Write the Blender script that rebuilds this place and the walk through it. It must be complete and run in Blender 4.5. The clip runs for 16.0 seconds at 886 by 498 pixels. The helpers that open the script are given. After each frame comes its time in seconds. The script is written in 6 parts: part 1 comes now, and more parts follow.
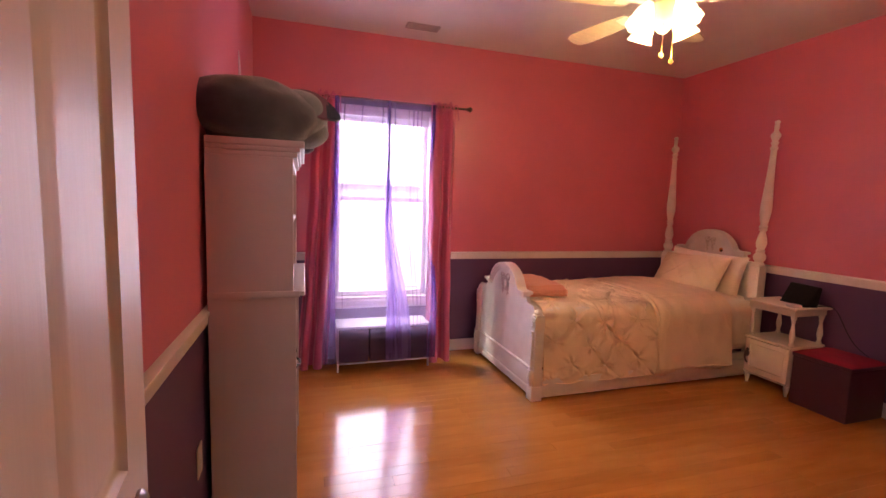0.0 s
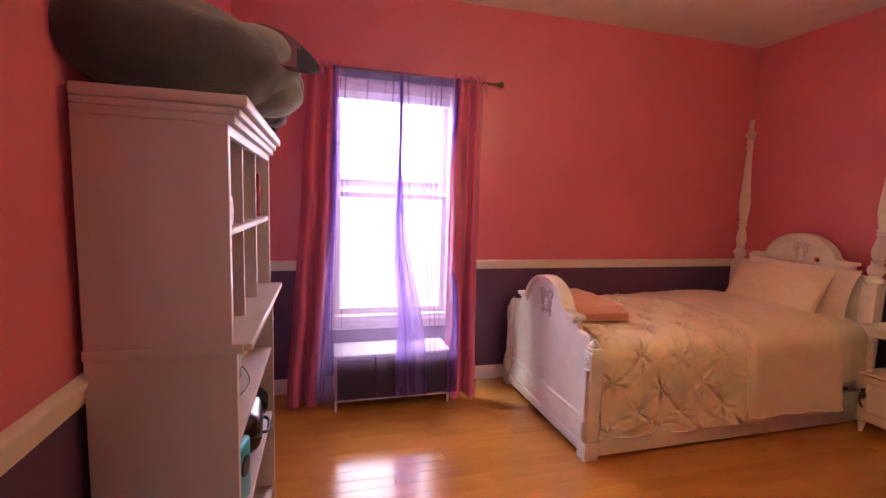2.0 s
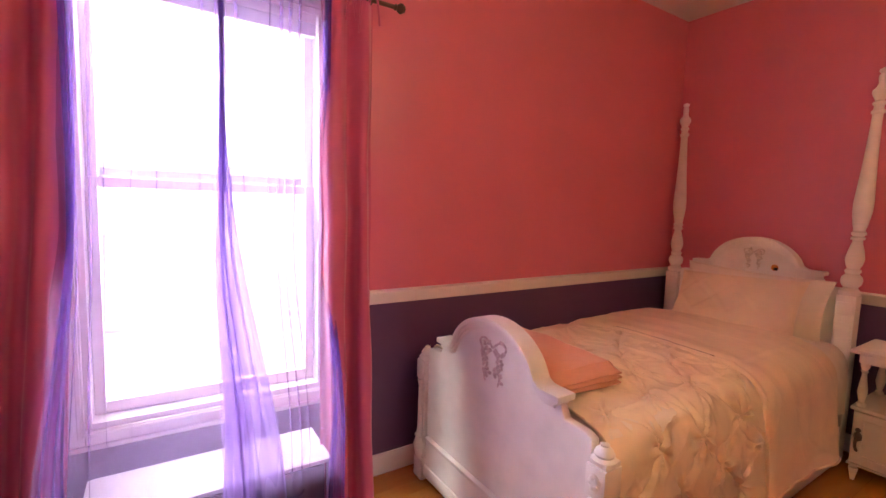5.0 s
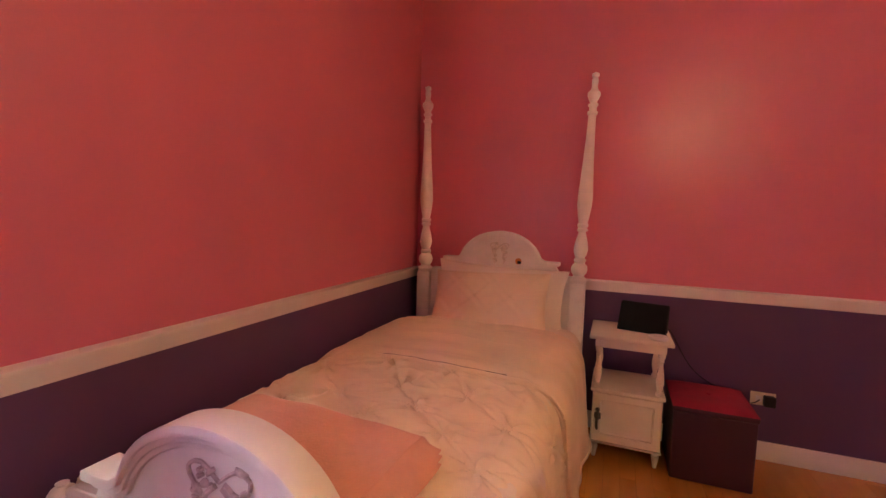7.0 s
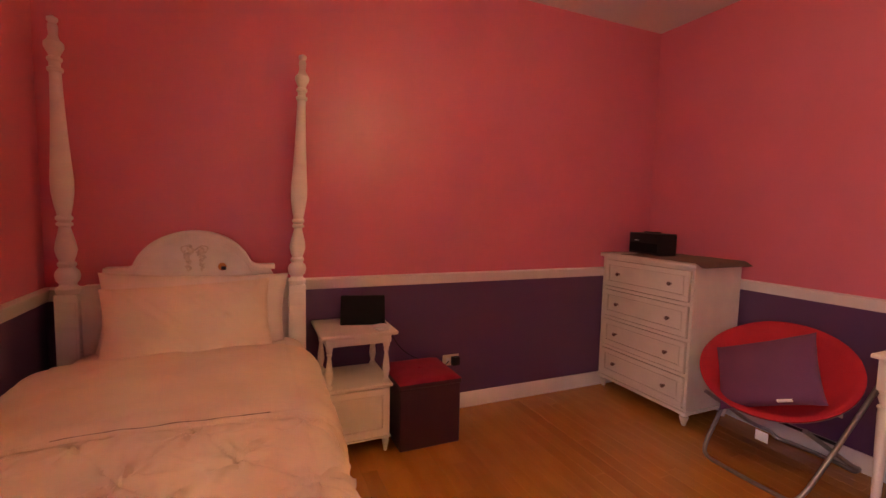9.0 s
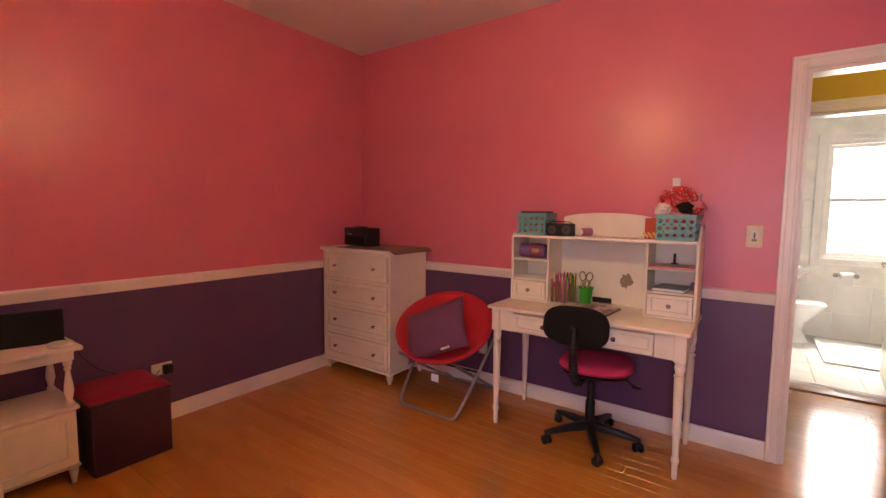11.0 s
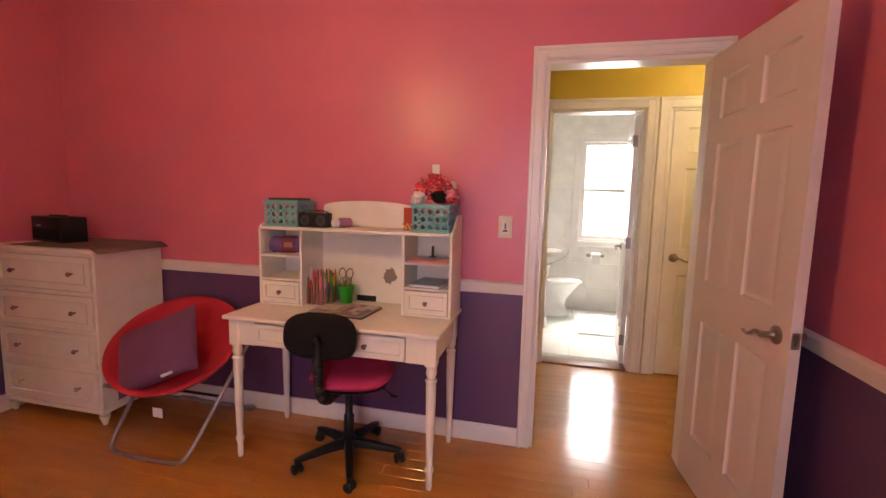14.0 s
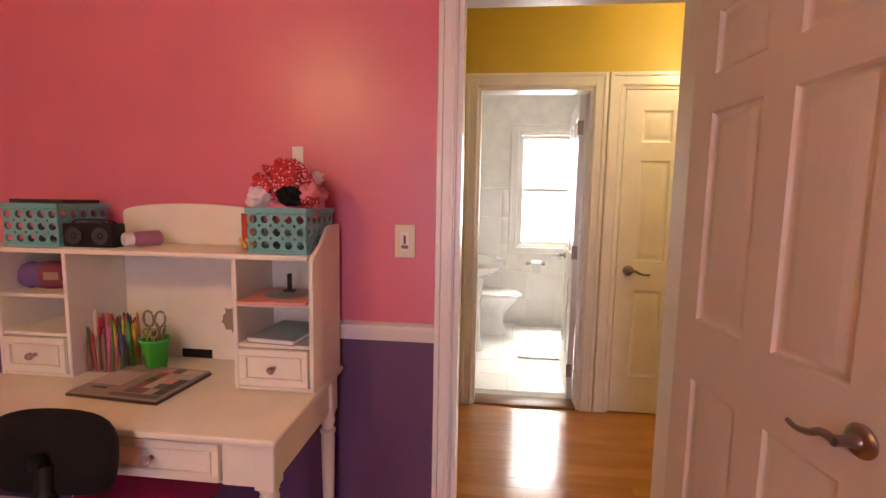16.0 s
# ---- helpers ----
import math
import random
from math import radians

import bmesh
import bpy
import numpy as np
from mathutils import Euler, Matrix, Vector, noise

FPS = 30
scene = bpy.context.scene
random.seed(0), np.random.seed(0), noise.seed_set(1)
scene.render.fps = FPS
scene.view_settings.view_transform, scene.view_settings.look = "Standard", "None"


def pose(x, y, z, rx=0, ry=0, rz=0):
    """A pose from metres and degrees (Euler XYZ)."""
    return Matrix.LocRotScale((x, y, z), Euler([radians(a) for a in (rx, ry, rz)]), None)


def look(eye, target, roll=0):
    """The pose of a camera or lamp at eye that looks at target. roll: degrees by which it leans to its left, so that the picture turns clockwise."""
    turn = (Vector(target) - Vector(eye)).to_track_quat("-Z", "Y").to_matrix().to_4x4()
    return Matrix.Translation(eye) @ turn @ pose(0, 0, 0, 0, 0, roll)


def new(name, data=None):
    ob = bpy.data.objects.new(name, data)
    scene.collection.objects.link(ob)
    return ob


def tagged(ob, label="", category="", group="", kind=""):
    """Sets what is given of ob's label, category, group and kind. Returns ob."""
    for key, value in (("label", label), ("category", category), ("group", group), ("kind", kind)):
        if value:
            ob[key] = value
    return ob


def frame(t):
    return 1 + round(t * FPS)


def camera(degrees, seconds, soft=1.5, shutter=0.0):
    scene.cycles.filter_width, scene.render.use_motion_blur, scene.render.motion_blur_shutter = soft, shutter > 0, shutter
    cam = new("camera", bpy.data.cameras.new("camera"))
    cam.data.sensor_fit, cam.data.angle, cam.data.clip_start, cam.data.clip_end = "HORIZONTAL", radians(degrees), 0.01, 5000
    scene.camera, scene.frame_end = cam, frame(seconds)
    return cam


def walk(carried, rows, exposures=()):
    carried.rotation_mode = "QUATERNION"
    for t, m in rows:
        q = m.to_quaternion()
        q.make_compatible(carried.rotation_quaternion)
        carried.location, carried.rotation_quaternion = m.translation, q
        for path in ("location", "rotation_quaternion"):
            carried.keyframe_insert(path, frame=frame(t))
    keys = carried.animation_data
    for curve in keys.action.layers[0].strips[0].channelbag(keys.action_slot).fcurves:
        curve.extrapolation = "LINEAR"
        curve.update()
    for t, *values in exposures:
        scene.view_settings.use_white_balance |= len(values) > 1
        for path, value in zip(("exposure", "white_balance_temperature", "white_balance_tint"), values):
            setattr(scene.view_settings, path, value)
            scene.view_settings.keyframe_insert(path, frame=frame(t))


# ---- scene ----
cam = camera(90.1, 16.0)
PATH = [
    (0, (0.467, 0.078, 1.342), (1.068, 1.975, 1.138), 1.8),
    (0.5, (0.501, 0.239, 1.335), (1.039, 2.154, 1.131), 1.8),
    (1, (0.536, 0.402, 1.328), (1.068, 2.318, 1.113), 1.9),
    (1.5, (0.583, 0.586, 1.325), (1.111, 2.503, 1.113), 1.9),
    (2, (0.639, 0.777, 1.337), (1.164, 2.694, 1.122), 1.8),
    (2.5, (0.697, 0.974, 1.332), (1.218, 2.893, 1.12), 1.7),
    (3, (0.739, 1.2, 1.317), (1.267, 3.117, 1.108), 1.8),
    (3.2, (0.752, 1.288, 1.318), (1.281, 3.206, 1.11), 1.7),
    (5.3, (1.017, 2.07, 1.303), (2.238, 3.643, 1.117), 2.0),
    (5.5, (1.078, 2.153, 1.3), (2.397, 3.645, 1.114), 2.2),
    (6.5, (1.311, 2.445, 1.301), (3.012, 3.481, 1.123), 1.8),
    (7, (1.411, 2.566, 1.291), (3.269, 3.287, 1.124), 1.6),
    (7.5, (1.506, 2.738, 1.287), (3.474, 3.057, 1.124), 1.7),
    (8, (1.604, 2.852, 1.276), (3.597, 2.784, 1.121), 1.4),
    (8.5, (1.646, 2.917, 1.289), (3.59, 2.475, 1.123), 1.3),
    (9, (1.627, 2.97, 1.301), (3.454, 2.172, 1.134), 1.3),
    (9.5, (1.564, 2.979, 1.337), (3.243, 1.907, 1.15), 0.9),
    (10, (1.457, 2.968, 1.342), (2.98, 1.687, 1.151), 0.8),
    (10.2, (1.414, 2.969, 1.323), (2.86, 1.599, 1.145), 0.7),
    (12.3, (1.063, 2.84, 1.316), (1.869, 1.019, 1.125), 1.2),
    (12.5, (1.056, 2.815, 1.316), (1.825, 0.979, 1.126), 1.2),
    (13, (1.027, 2.733, 1.322), (1.758, 0.883, 1.123), 1.2),
    (13.5, (1.043, 2.592, 1.332), (1.635, 0.693, 1.124), 1.3),
    (14, (1.031, 2.412, 1.349), (1.487, 0.478, 1.122), 1.4),
    (14.5, (0.994, 2.21, 1.343), (1.399, 0.265, 1.117), 1.1),
    (15, (0.952, 2.027, 1.361), (1.347, 0.08, 1.131), 1.0),
    (15.5, (0.971, 1.801, 1.358), (1.337, -0.152, 1.132), 0.9),
    (16, (0.957, 1.582, 1.345), (1.163, -0.396, 1.134), 1.0),
]
EXPOSURES = [(0.0, 0.52, 6600, 11), (3.0, 0.54, 6450, 10), (5.5, 0.70, 6400, 10), (7.0, 0.58, 6500, 11), (8.5, 0.48, 7200, 13), (10.0, 0.53, 7400, 14), (12.5, 0.68, 7000, 10), (16.0, 0.66, 6900, 10)]
walk(cam, [(t, look(eye, target, roll)) for t, eye, target, roll in PATH], EXPOSURES)

# ---- world, sun and lamps ----
world = bpy.data.worlds.new("sky")
scene.world = world
world.use_nodes = True
wn = world.node_tree
sky = wn.nodes.new("ShaderNodeTexSky")
sky.sky_type = "NISHITA"
sky.sun_disc = False
sky.sun_elevation = radians(48)
sky.sun_rotation = radians(150)
wn.links.new(sky.outputs[0], wn.nodes["Background"].inputs[0])
wn.nodes["Background"].inputs[1].default_value = 0.15


def lamp(name, kind, place, target, energy, color, **more):
    d = bpy.data.lights.new(name, kind)
    d.energy, d.color = energy, color
    for k, v in more.items():
        if k == "size":
            d.size = v
        elif k == "size_y":
            d.shape = "RECTANGLE"
            d.size_y = v
        elif k == "radius":
            d.shadow_soft_size = v
        elif k == "angle":
            d.angle = radians(v)
    ob = new(name, d)
    ob.matrix_world = look(place, target)
    return ob


sun_way = Vector((math.sin(radians(150)) * math.cos(radians(48)), math.cos(radians(150)) * math.cos(radians(48)), math.sin(radians(48))))
lamp("sun", "SUN", sun_way * 20, (0, 0, 0), 4.0, (1.0, 0.95, 0.88), angle=0.5)
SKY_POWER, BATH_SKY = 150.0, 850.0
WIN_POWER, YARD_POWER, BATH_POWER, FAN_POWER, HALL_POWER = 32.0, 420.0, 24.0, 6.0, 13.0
lamp("window_daylight", "AREA", (1.100, 4.075, 1.31), (1.36, 3.075, 1.22), WIN_POWER, (0.98, 0.965, 0.985), size=0.79, size_y=1.54)
# added area lamp over the yard, brightens the neighbour's siding in the sky's stead
lamp("yard_fill", "AREA", (1.1, 4.6, 4.6), (1.1, 8.6, 0.6), YARD_POWER, (0.93, 0.95, 1.0), size=5.0, size_y=2.0)
# added lamps outside both windows, extra sky light for footboard, floor and bathroom
lamp("window_sky_fill", "AREA", (0.60, 4.72, 2.75), (1.80, 3.45, 0.35), SKY_POWER, (1.0, 0.98, 0.96), size=1.1, size_y=1.0)
lamp("bathroom_sky_fill", "AREA", (0.34, -4.95, 4.1), (0.34, -2.6, 0.2), BATH_SKY, (1.0, 0.965, 0.91), size=1.5, size_y=1.3)
lamp("bathroom_daylight", "AREA", (0.33, -3.47, 1.48), (0.33, -2.0, 1.48), BATH_POWER, (1.0, 0.985, 0.965), size=0.62, size_y=1.18)
FAN = Vector((2.15, 1.93, 0.0))
for k in range(4):
    a = radians(2 + 90 * k)
    lamp("fan_bulb", "POINT", (FAN.x + 0.10 * math.cos(a), FAN.y + 0.10 * math.sin(a), 2.12), (FAN.x, FAN.y, 0), FAN_POWER, (1.0, 0.62, 0.28), radius=0.035)
lamp("hall_bulb", "POINT", (-0.35, -0.62, 2.3), (-0.35, -0.62, 0), HALL_POWER, (1.0, 0.80, 0.46), radius=0.06)


# ---- materials ----
def mat(name, color, rough=0.5, metal=0.0, var=0.06, scale=6.0, bump=0.0, bump_scale=60.0, spec=0.5, coat=0.0, sheen=0.0, stretch=(1, 1, 1), color2=None, by_object=0.0, trans=0.0, rough_var=0.0):
    m = bpy.data.materials.new(name)
    m.use_nodes = True
    n, l = m.node_tree.nodes, m.node_tree.links
    b = n["Principled BSDF"]
    b.inputs["Roughness"].default_value = rough
    b.inputs["Metallic"].default_value = metal
    b.inputs["Specular IOR Level"].default_value = spec
    b.inputs["Coat Weight"].default_value = coat
    b.inputs["Coat Roughness"].default_value = 0.12
    b.inputs["Sheen Weight"].default_value = sheen
    tc = n.new("ShaderNodeTexCoord")
    mp = n.new("ShaderNodeMapping")
    mp.inputs["Scale"].default_value = stretch
    l.new(tc.outputs["Object"], mp.inputs["Vector"])
    t1 = n.new("ShaderNodeTexNoise")
    t1.inputs["Scale"].default_value, t1.inputs["Detail"].default_value = scale, 5
    l.new(mp.outputs[0], t1.inputs["Vector"])
    ramp = n.new("ShaderNodeValToRGB")
    lo = color2 or tuple(c * (1 - 2 * var) for c in color)
    hi = color if color2 else tuple(min(1, c * (1 + var)) for c in color)
    ramp.color_ramp.elements[0].position, ramp.color_ramp.elements[1].position = 0.3, 0.7
    ramp.color_ramp.elements[0].color, ramp.color_ramp.elements[1].color = (*lo, 1), (*hi, 1)
    l.new(t1.outputs["Fac"], ramp.inputs[0])
    out = ramp.outputs[0]
    if by_object:
        info = n.new("ShaderNodeObjectInfo")
        mr = n.new("ShaderNodeMapRange")
        mr.inputs[3].default_value, mr.inputs[4].default_value = 1 - by_object, 1 + by_object
        l.new(info.outputs["Random"], mr.inputs[0])
        hs = n.new("ShaderNodeHueSaturation")
        l.new(mr.outputs[0], hs.inputs["Value"])
        l.new(out, hs.inputs["Color"])
        out = hs.outputs[0]
    l.new(out, b.inputs["Base Color"])
    if rough_var:
        rr = n.new("ShaderNodeMapRange")
        rr.inputs[3].default_value, rr.inputs[4].default_value = max(0.02, rough - rough_var), rough + rough_var
        l.new(t1.outputs["Fac"], rr.inputs[0])
        l.new(rr.outputs[0], b.inputs["Roughness"])
    if bump:
        t2 = n.new("ShaderNodeTexNoise")
        t2.inputs["Scale"].default_value, t2.inputs["Detail"].default_value = bump_scale, 4
        l.new(mp.outputs[0], t2.inputs["Vector"])
        bp = n.new("ShaderNodeBump")
        bp.inputs["Strength"].default_value, bp.inputs["Distance"].default_value = bump, 0.004
        l.new(t2.outputs["Fac"], bp.inputs["Height"])
        l.new(bp.outputs[0], b.inputs["Normal"])
    if trans:
        b.inputs["Transmission Weight"].default_value = trans
    return m


PINK = mat("pink wall paint", (0.66, 0.168, 0.235), 0.34, var=0.03, scale=2.5, bump=0.12, bump_scale=220, rough_var=0.04)
PURPLE = mat("purple wall paint", (0.115, 0.052, 0.132), 0.38, var=0.04, scale=2.5, bump=0.12, bump_scale=220)
TRIM = mat("white trim paint", (0.8, 0.76, 0.72), 0.3, var=0.03, scale=5, bump=0.05, bump_scale=90)
CEIL = mat("ceiling paint", (0.72, 0.66, 0.66), 0.85, var=0.02, scale=3, bump=0.15, bump_scale=300)
YELLOW = mat("yellow wall paint", (0.60, 0.43, 0.06), 0.45, var=0.03, scale=3, bump=0.12, bump_scale=220)
# white door's colour set darker, to dim the light the leaf catches
DOORM = mat("dimmed door paint with pressed grain", (0.66, 0.56, 0.49), 0.40, var=0.008, scale=7, bump=0.12, bump_scale=26, spec=0.35, stretch=(5, 5, 0.5))
CREAM = mat("cream furniture paint", (0.80, 0.74, 0.64), 0.45, var=0.03, scale=8, bump=0.06, bump_scale=60)
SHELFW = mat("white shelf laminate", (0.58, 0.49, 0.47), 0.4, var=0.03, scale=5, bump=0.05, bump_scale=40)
BEDW = mat("white antique bed paint", (0.82, 0.78, 0.72), 0.3, var=0.04, scale=9, bump=0.08, bump_scale=40)
CARVE = mat("rubbed carving paint", (0.62, 0.50, 0.46), 0.5, var=0.15, scale=60)
PLANK = mat("honey oak boards", (0.49, 0.205, 0.040), 0.16, var=0.0, scale=4, coat=0.45, color2=(0.41, 0.160, 0.029), stretch=(0.7, 3.2, 1), bump=0.05, bump_scale=30, by_object=0.08, rough_var=0.06)
SUBFLOOR = mat("dark joint", (0.08, 0.035, 0.012), 0.8)
LINEN = mat("blush duvet cotton", (0.84, 0.70, 0.52), 0.75, var=0.04, scale=5, bump=0.3, bump_scale=45, sheen=0.2)
SHEET = mat("cream sheet cotton", (0.80, 0.72, 0.62), 0.8, var=0.03, bump=0.2, bump_scale=60)
SALMON = mat("salmon fleece", (0.74, 0.36, 0.25), 0.95, var=0.02, scale=40, bump=0.4, bump_scale=160, sheen=0.3)
DRAPE = mat("rose taffeta", (0.57, 0.105, 0.215), 0.42, var=0.06, scale=3, stretch=(1, 1, 0.5), bump=0.06, bump_scale=18, sheen=0.15)
BRONZE = mat("bronze rod", (0.12, 0.08, 0.06), 0.4, metal=0.7)
NICKEL = mat("brushed nickel", (0.34, 0.29, 0.26), 0.28, metal=1.0)
STEELG = mat("grey steel tube", (0.42, 0.40, 0.40), 0.35, metal=0.9)
BLACKP = mat("black plastic", (0.008, 0.008, 0.008), 0.45, spec=0.35, bump=0.1, bump_scale=200)
BLACKG = mat("glossy black vinyl", (0.010, 0.010, 0.012), 0.22, bump=0.1, bump_scale=120, coat=0.3)
BLACKF = mat("black fabric", (0.007, 0.006, 0.007), 0.9, spec=0.25, bump=0.4, bump_scale=300)
HOTPINK = mat("hot pink seat fabric", (0.55, 0.035, 0.14), 0.85, bump=0.3, bump_scale=260)
REDC = mat("red canvas", (0.46, 0.014, 0.032), 0.8, var=0.06, bump=0.35, bump_scale=120)
PLUM = mat("plum cushion fabric", (0.16, 0.055, 0.125), 0.9, bump=0.4, bump_scale=150)
PLUMD = mat("dark plum leatherette", (0.050, 0.010, 0.024), 0.5, bump=0.2, bump_scale=60)
CRIMSON = mat("crimson suede", (0.30, 0.012, 0.045), 0.8, var=0.1, scale=9, bump=0.2, bump_scale=150)
AQUA = mat("aqua plastic", (0.17, 0.42, 0.42), 0.4)
GREEN = mat("green plastic", (0.04, 0.42, 0.035), 0.35)
RACK = mat("white rack metal", (0.75, 0.72, 0.75), 0.4)
BIN = mat("brown bin fabric", (0.055, 0.03, 0.035), 0.9, bump=0.3, bump_scale=200)
WHITEP = mat("white plastic", (0.78, 0.76, 0.74), 0.35)
IVORY = mat("ivory plastic", (0.74, 0.66, 0.52), 0.35)
PORC = mat("white porcelain", (0.82, 0.82, 0.80), 0.08, coat=0.5)
BWALL = mat("bathroom paint", (0.84, 0.81, 0.74), 0.6)
BTILE = mat("pale marble tile", (0.84, 0.81, 0.76), 0.2, var=0.025, scale=5, by_object=0.03)
FTILE = mat("white floor tile", (0.82, 0.81, 0.79), 0.22, var=0.03, by_object=0.03)
GROUT = mat("grout", (0.50, 0.48, 0.45), 0.9)
RUG = mat("white bath mat pile", (0.80, 0.79, 0.78), 1.0, bump=0.8, bump_scale=180)
WOODD = mat("stained threshold wood", (0.20, 0.09, 0.035), 0.35, stretch=(1, 8, 1))
GREY = mat("grey plush", (0.050, 0.046, 0.062), 0.98, var=0.1, scale=20, bump=0.6, bump_scale=220, sheen=0.5)
GREYL = mat("pale grey plush", (0.19, 0.215, 0.225), 0.98, var=0.1, scale=20, bump=0.6, bump_scale=220, sheen=0.5)
NAVY = mat("navy plush", (0.02, 0.025, 0.06), 0.98, bump=0.6, bump_scale=220, sheen=0.4)
GREYB = mat("blue-grey plush", (0.085, 0.080, 0.125), 0.98, bump=0.6, bump_scale=220, sheen=0.5)
DARKPL = mat("black-green plush", (0.020, 0.020, 0.020), 0.98, bump=0.6, bump_scale=220, sheen=0.4)
CREAMPL = mat("cream plush", (0.50, 0.50, 0.36), 0.98, bump=0.6, bump_scale=220)
EARP = mat("mauve ear lining", (0.20, 0.10, 0.14), 0.95)
GLASSK = mat("clear pink knob", (0.85, 0.62, 0.60), 0.08, trans=0.7)
VENT = mat("vent metal", (0.45, 0.36, 0.36), 0.5)
MAPLE = mat("pale maple blade", (0.62, 0.50, 0.33), 0.35, stretch=(1, 8, 1))
MATBR = mat("taupe dresser mat", (0.16, 0.11, 0.085), 0.8, bump=0.3, bump_scale=120)
SIDING = mat("pale siding", (0.72, 0.72, 0.70), 0.7)
ROOFM = mat("grey shingles", (0.20, 0.20, 0.21), 0.9)
GRASS = mat("lawn", (0.07, 0.11, 0.035), 1.0, var=0.3, scale=2)
PAPER = mat("paper", (0.75, 0.73, 0.70), 0.7)


def plain(name, color, rough=0.5, metal=0.0):
    return mat(name, color, rough, metal, var=0.05, scale=12)


def glow(name, color, power):
    m = bpy.data.materials.new(name)
    m.use_nodes = True
    b = m.node_tree.nodes["Principled BSDF"]
    b.inputs["Base Color"].default_value = (*color, 1)
    b.inputs["Emission Color"].default_value = (*color, 1)
    b.inputs["Emission Strength"].default_value = power
    return m


SHADE = glow("lit frosted glass", (1.0, 0.80, 0.52), 2.2)


def glass_mat():
    m = bpy.data.materials.new("window glass")
    m.use_nodes = True
    n, l = m.node_tree.nodes, m.node_tree.links
    n.remove(n["Principled BSDF"])
    tr, gl, mx, fr = n.new("ShaderNodeBsdfTransparent"), n.new("ShaderNodeBsdfGlossy"), n.new("ShaderNodeMixShader"), n.new("ShaderNodeFresnel")
    gl.inputs["Roughness"].default_value = 0.02
    l.new(fr.outputs[0], mx.inputs[0]), l.new(tr.outputs[0], mx.inputs[1]), l.new(gl.outputs[0], mx.inputs[2])
    l.new(mx.outputs[0], n["Material Output"].inputs[0])
    return m


GLASS = glass_mat()


def clear_mat():
    m = bpy.data.materials.new("clear acrylic")
    m.use_nodes = True
    n, l = m.node_tree.nodes, m.node_tree.links
    n.remove(n["Principled BSDF"])
    tr, gl, mx = n.new("ShaderNodeBsdfTransparent"), n.new("ShaderNodeBsdfGlossy"), n.new("ShaderNodeMixShader")
    tr.inputs[0].default_value = (0.93, 0.93, 0.92, 1)
    gl.inputs["Roughness"].default_value = 0.15
    mx.inputs[0].default_value = 0.10
    l.new(tr.outputs[0], mx.inputs[1]), l.new(gl.outputs[0], mx.inputs[2])
    l.new(mx.outputs[0], n["Material Output"].inputs[0])
    return m


CLEAR = clear_mat()


def sheer_mat(name, lo, hi, tint):
    m = bpy.data.materials.new(name)
    m.use_nodes = True
    n, l = m.node_tree.nodes, m.node_tree.links
    n.remove(n["Principled BSDF"])
    tr, df, tl = n.new("ShaderNodeBsdfTransparent"), n.new("ShaderNodeBsdfDiffuse"), n.new("ShaderNodeBsdfTranslucent")
    tr.inputs[0].default_value = (*tint, 1)
    df.inputs[0].default_value = (0.33, 0.22, 0.47, 1)
    tl.inputs[0].default_value = (0.46, 0.33, 0.66, 1)
    a, b = n.new("ShaderNodeMixShader"), n.new("ShaderNodeMixShader")
    w = n.new("ShaderNodeTexNoise")
    w.inputs["Scale"].default_value = 14
    mr = n.new("ShaderNodeMapRange")
    mr.inputs[3].default_value, mr.inputs[4].default_value = lo, hi
    l.new(w.outputs["Fac"], mr.inputs[0])
    l.new(df.outputs[0], a.inputs[1]), l.new(tl.outputs[0], a.inputs[2])
    a.inputs[0].default_value = 0.6
    l.new(mr.outputs[0], b.inputs[0]), l.new(tr.outputs[0], b.inputs[1]), l.new(a.outputs[0], b.inputs[2])
    l.new(b.outputs[0], n["Material Output"].inputs[0])
    return m


SHEER = sheer_mat("purple organza", 0.22, 0.36, (0.90, 0.83, 0.97))
SHEER2 = sheer_mat("gathered purple organza", 0.50, 0.62, (0.70, 0.61, 0.88))
SHEER3 = sheer_mat("doubled purple organza", 0.22, 0.36, (0.80, 0.69, 0.94))


# ---- mesh helpers ----
def box(bm, x0, y0, z0, x1, y1, z1, mi=0):
    m = Matrix.Translation(((x0 + x1) / 2, (y0 + y1) / 2, (z0 + z1) / 2)) @ Matrix.Diagonal((abs(x1 - x0), abs(y1 - y0), abs(z1 - z0), 1))
    r = bmesh.ops.create_cube(bm, size=1, matrix=m)
    for f in {f for v in r["verts"] for f in v.link_faces}:
        f.material_index = mi
    return r["verts"]


def bevel(bm, w, seg=2, angle=30):
    es = [e for e in bm.edges if len(e.link_faces) == 2 and e.calc_face_angle(0) > radians(angle)]
    if es:
        bmesh.ops.bevel(bm, geom=es, offset=w, segments=seg, profile=0.5, affect="EDGES", clamp_overlap=True)
    return bm


def bbox(x0, y0, z0, x1, y1, z1, w=0.003, seg=2):
    bm = bmesh.new()
    box(bm, x0, y0, z0, x1, y1, z1)
    return bevel(bm, w, seg)


def lathe(bm, profile, seg=20, at=(0, 0, 0), m=None):
    rows = []
    m = m or Matrix.Identity(4)
    for r, z in profile:
        rows.append([bm.verts.new(m @ Vector((at[0] + max(r, 0.0004) * math.cos(2 * math.pi * k / seg), at[1] + max(r, 0.0004) * math.sin(2 * math.pi * k / seg), at[2] + z))) for k in range(seg)])
    for a, b in zip(rows, rows[1:]):
        for k in range(seg):
            bm.faces.new((a[k], a[(k + 1) % seg], b[(k + 1) % seg], b[k]))
    for r, flip in ((rows[0], True), (rows[-1], False)):
        bm.faces.new(r[::-1] if flip else r)
    return bm


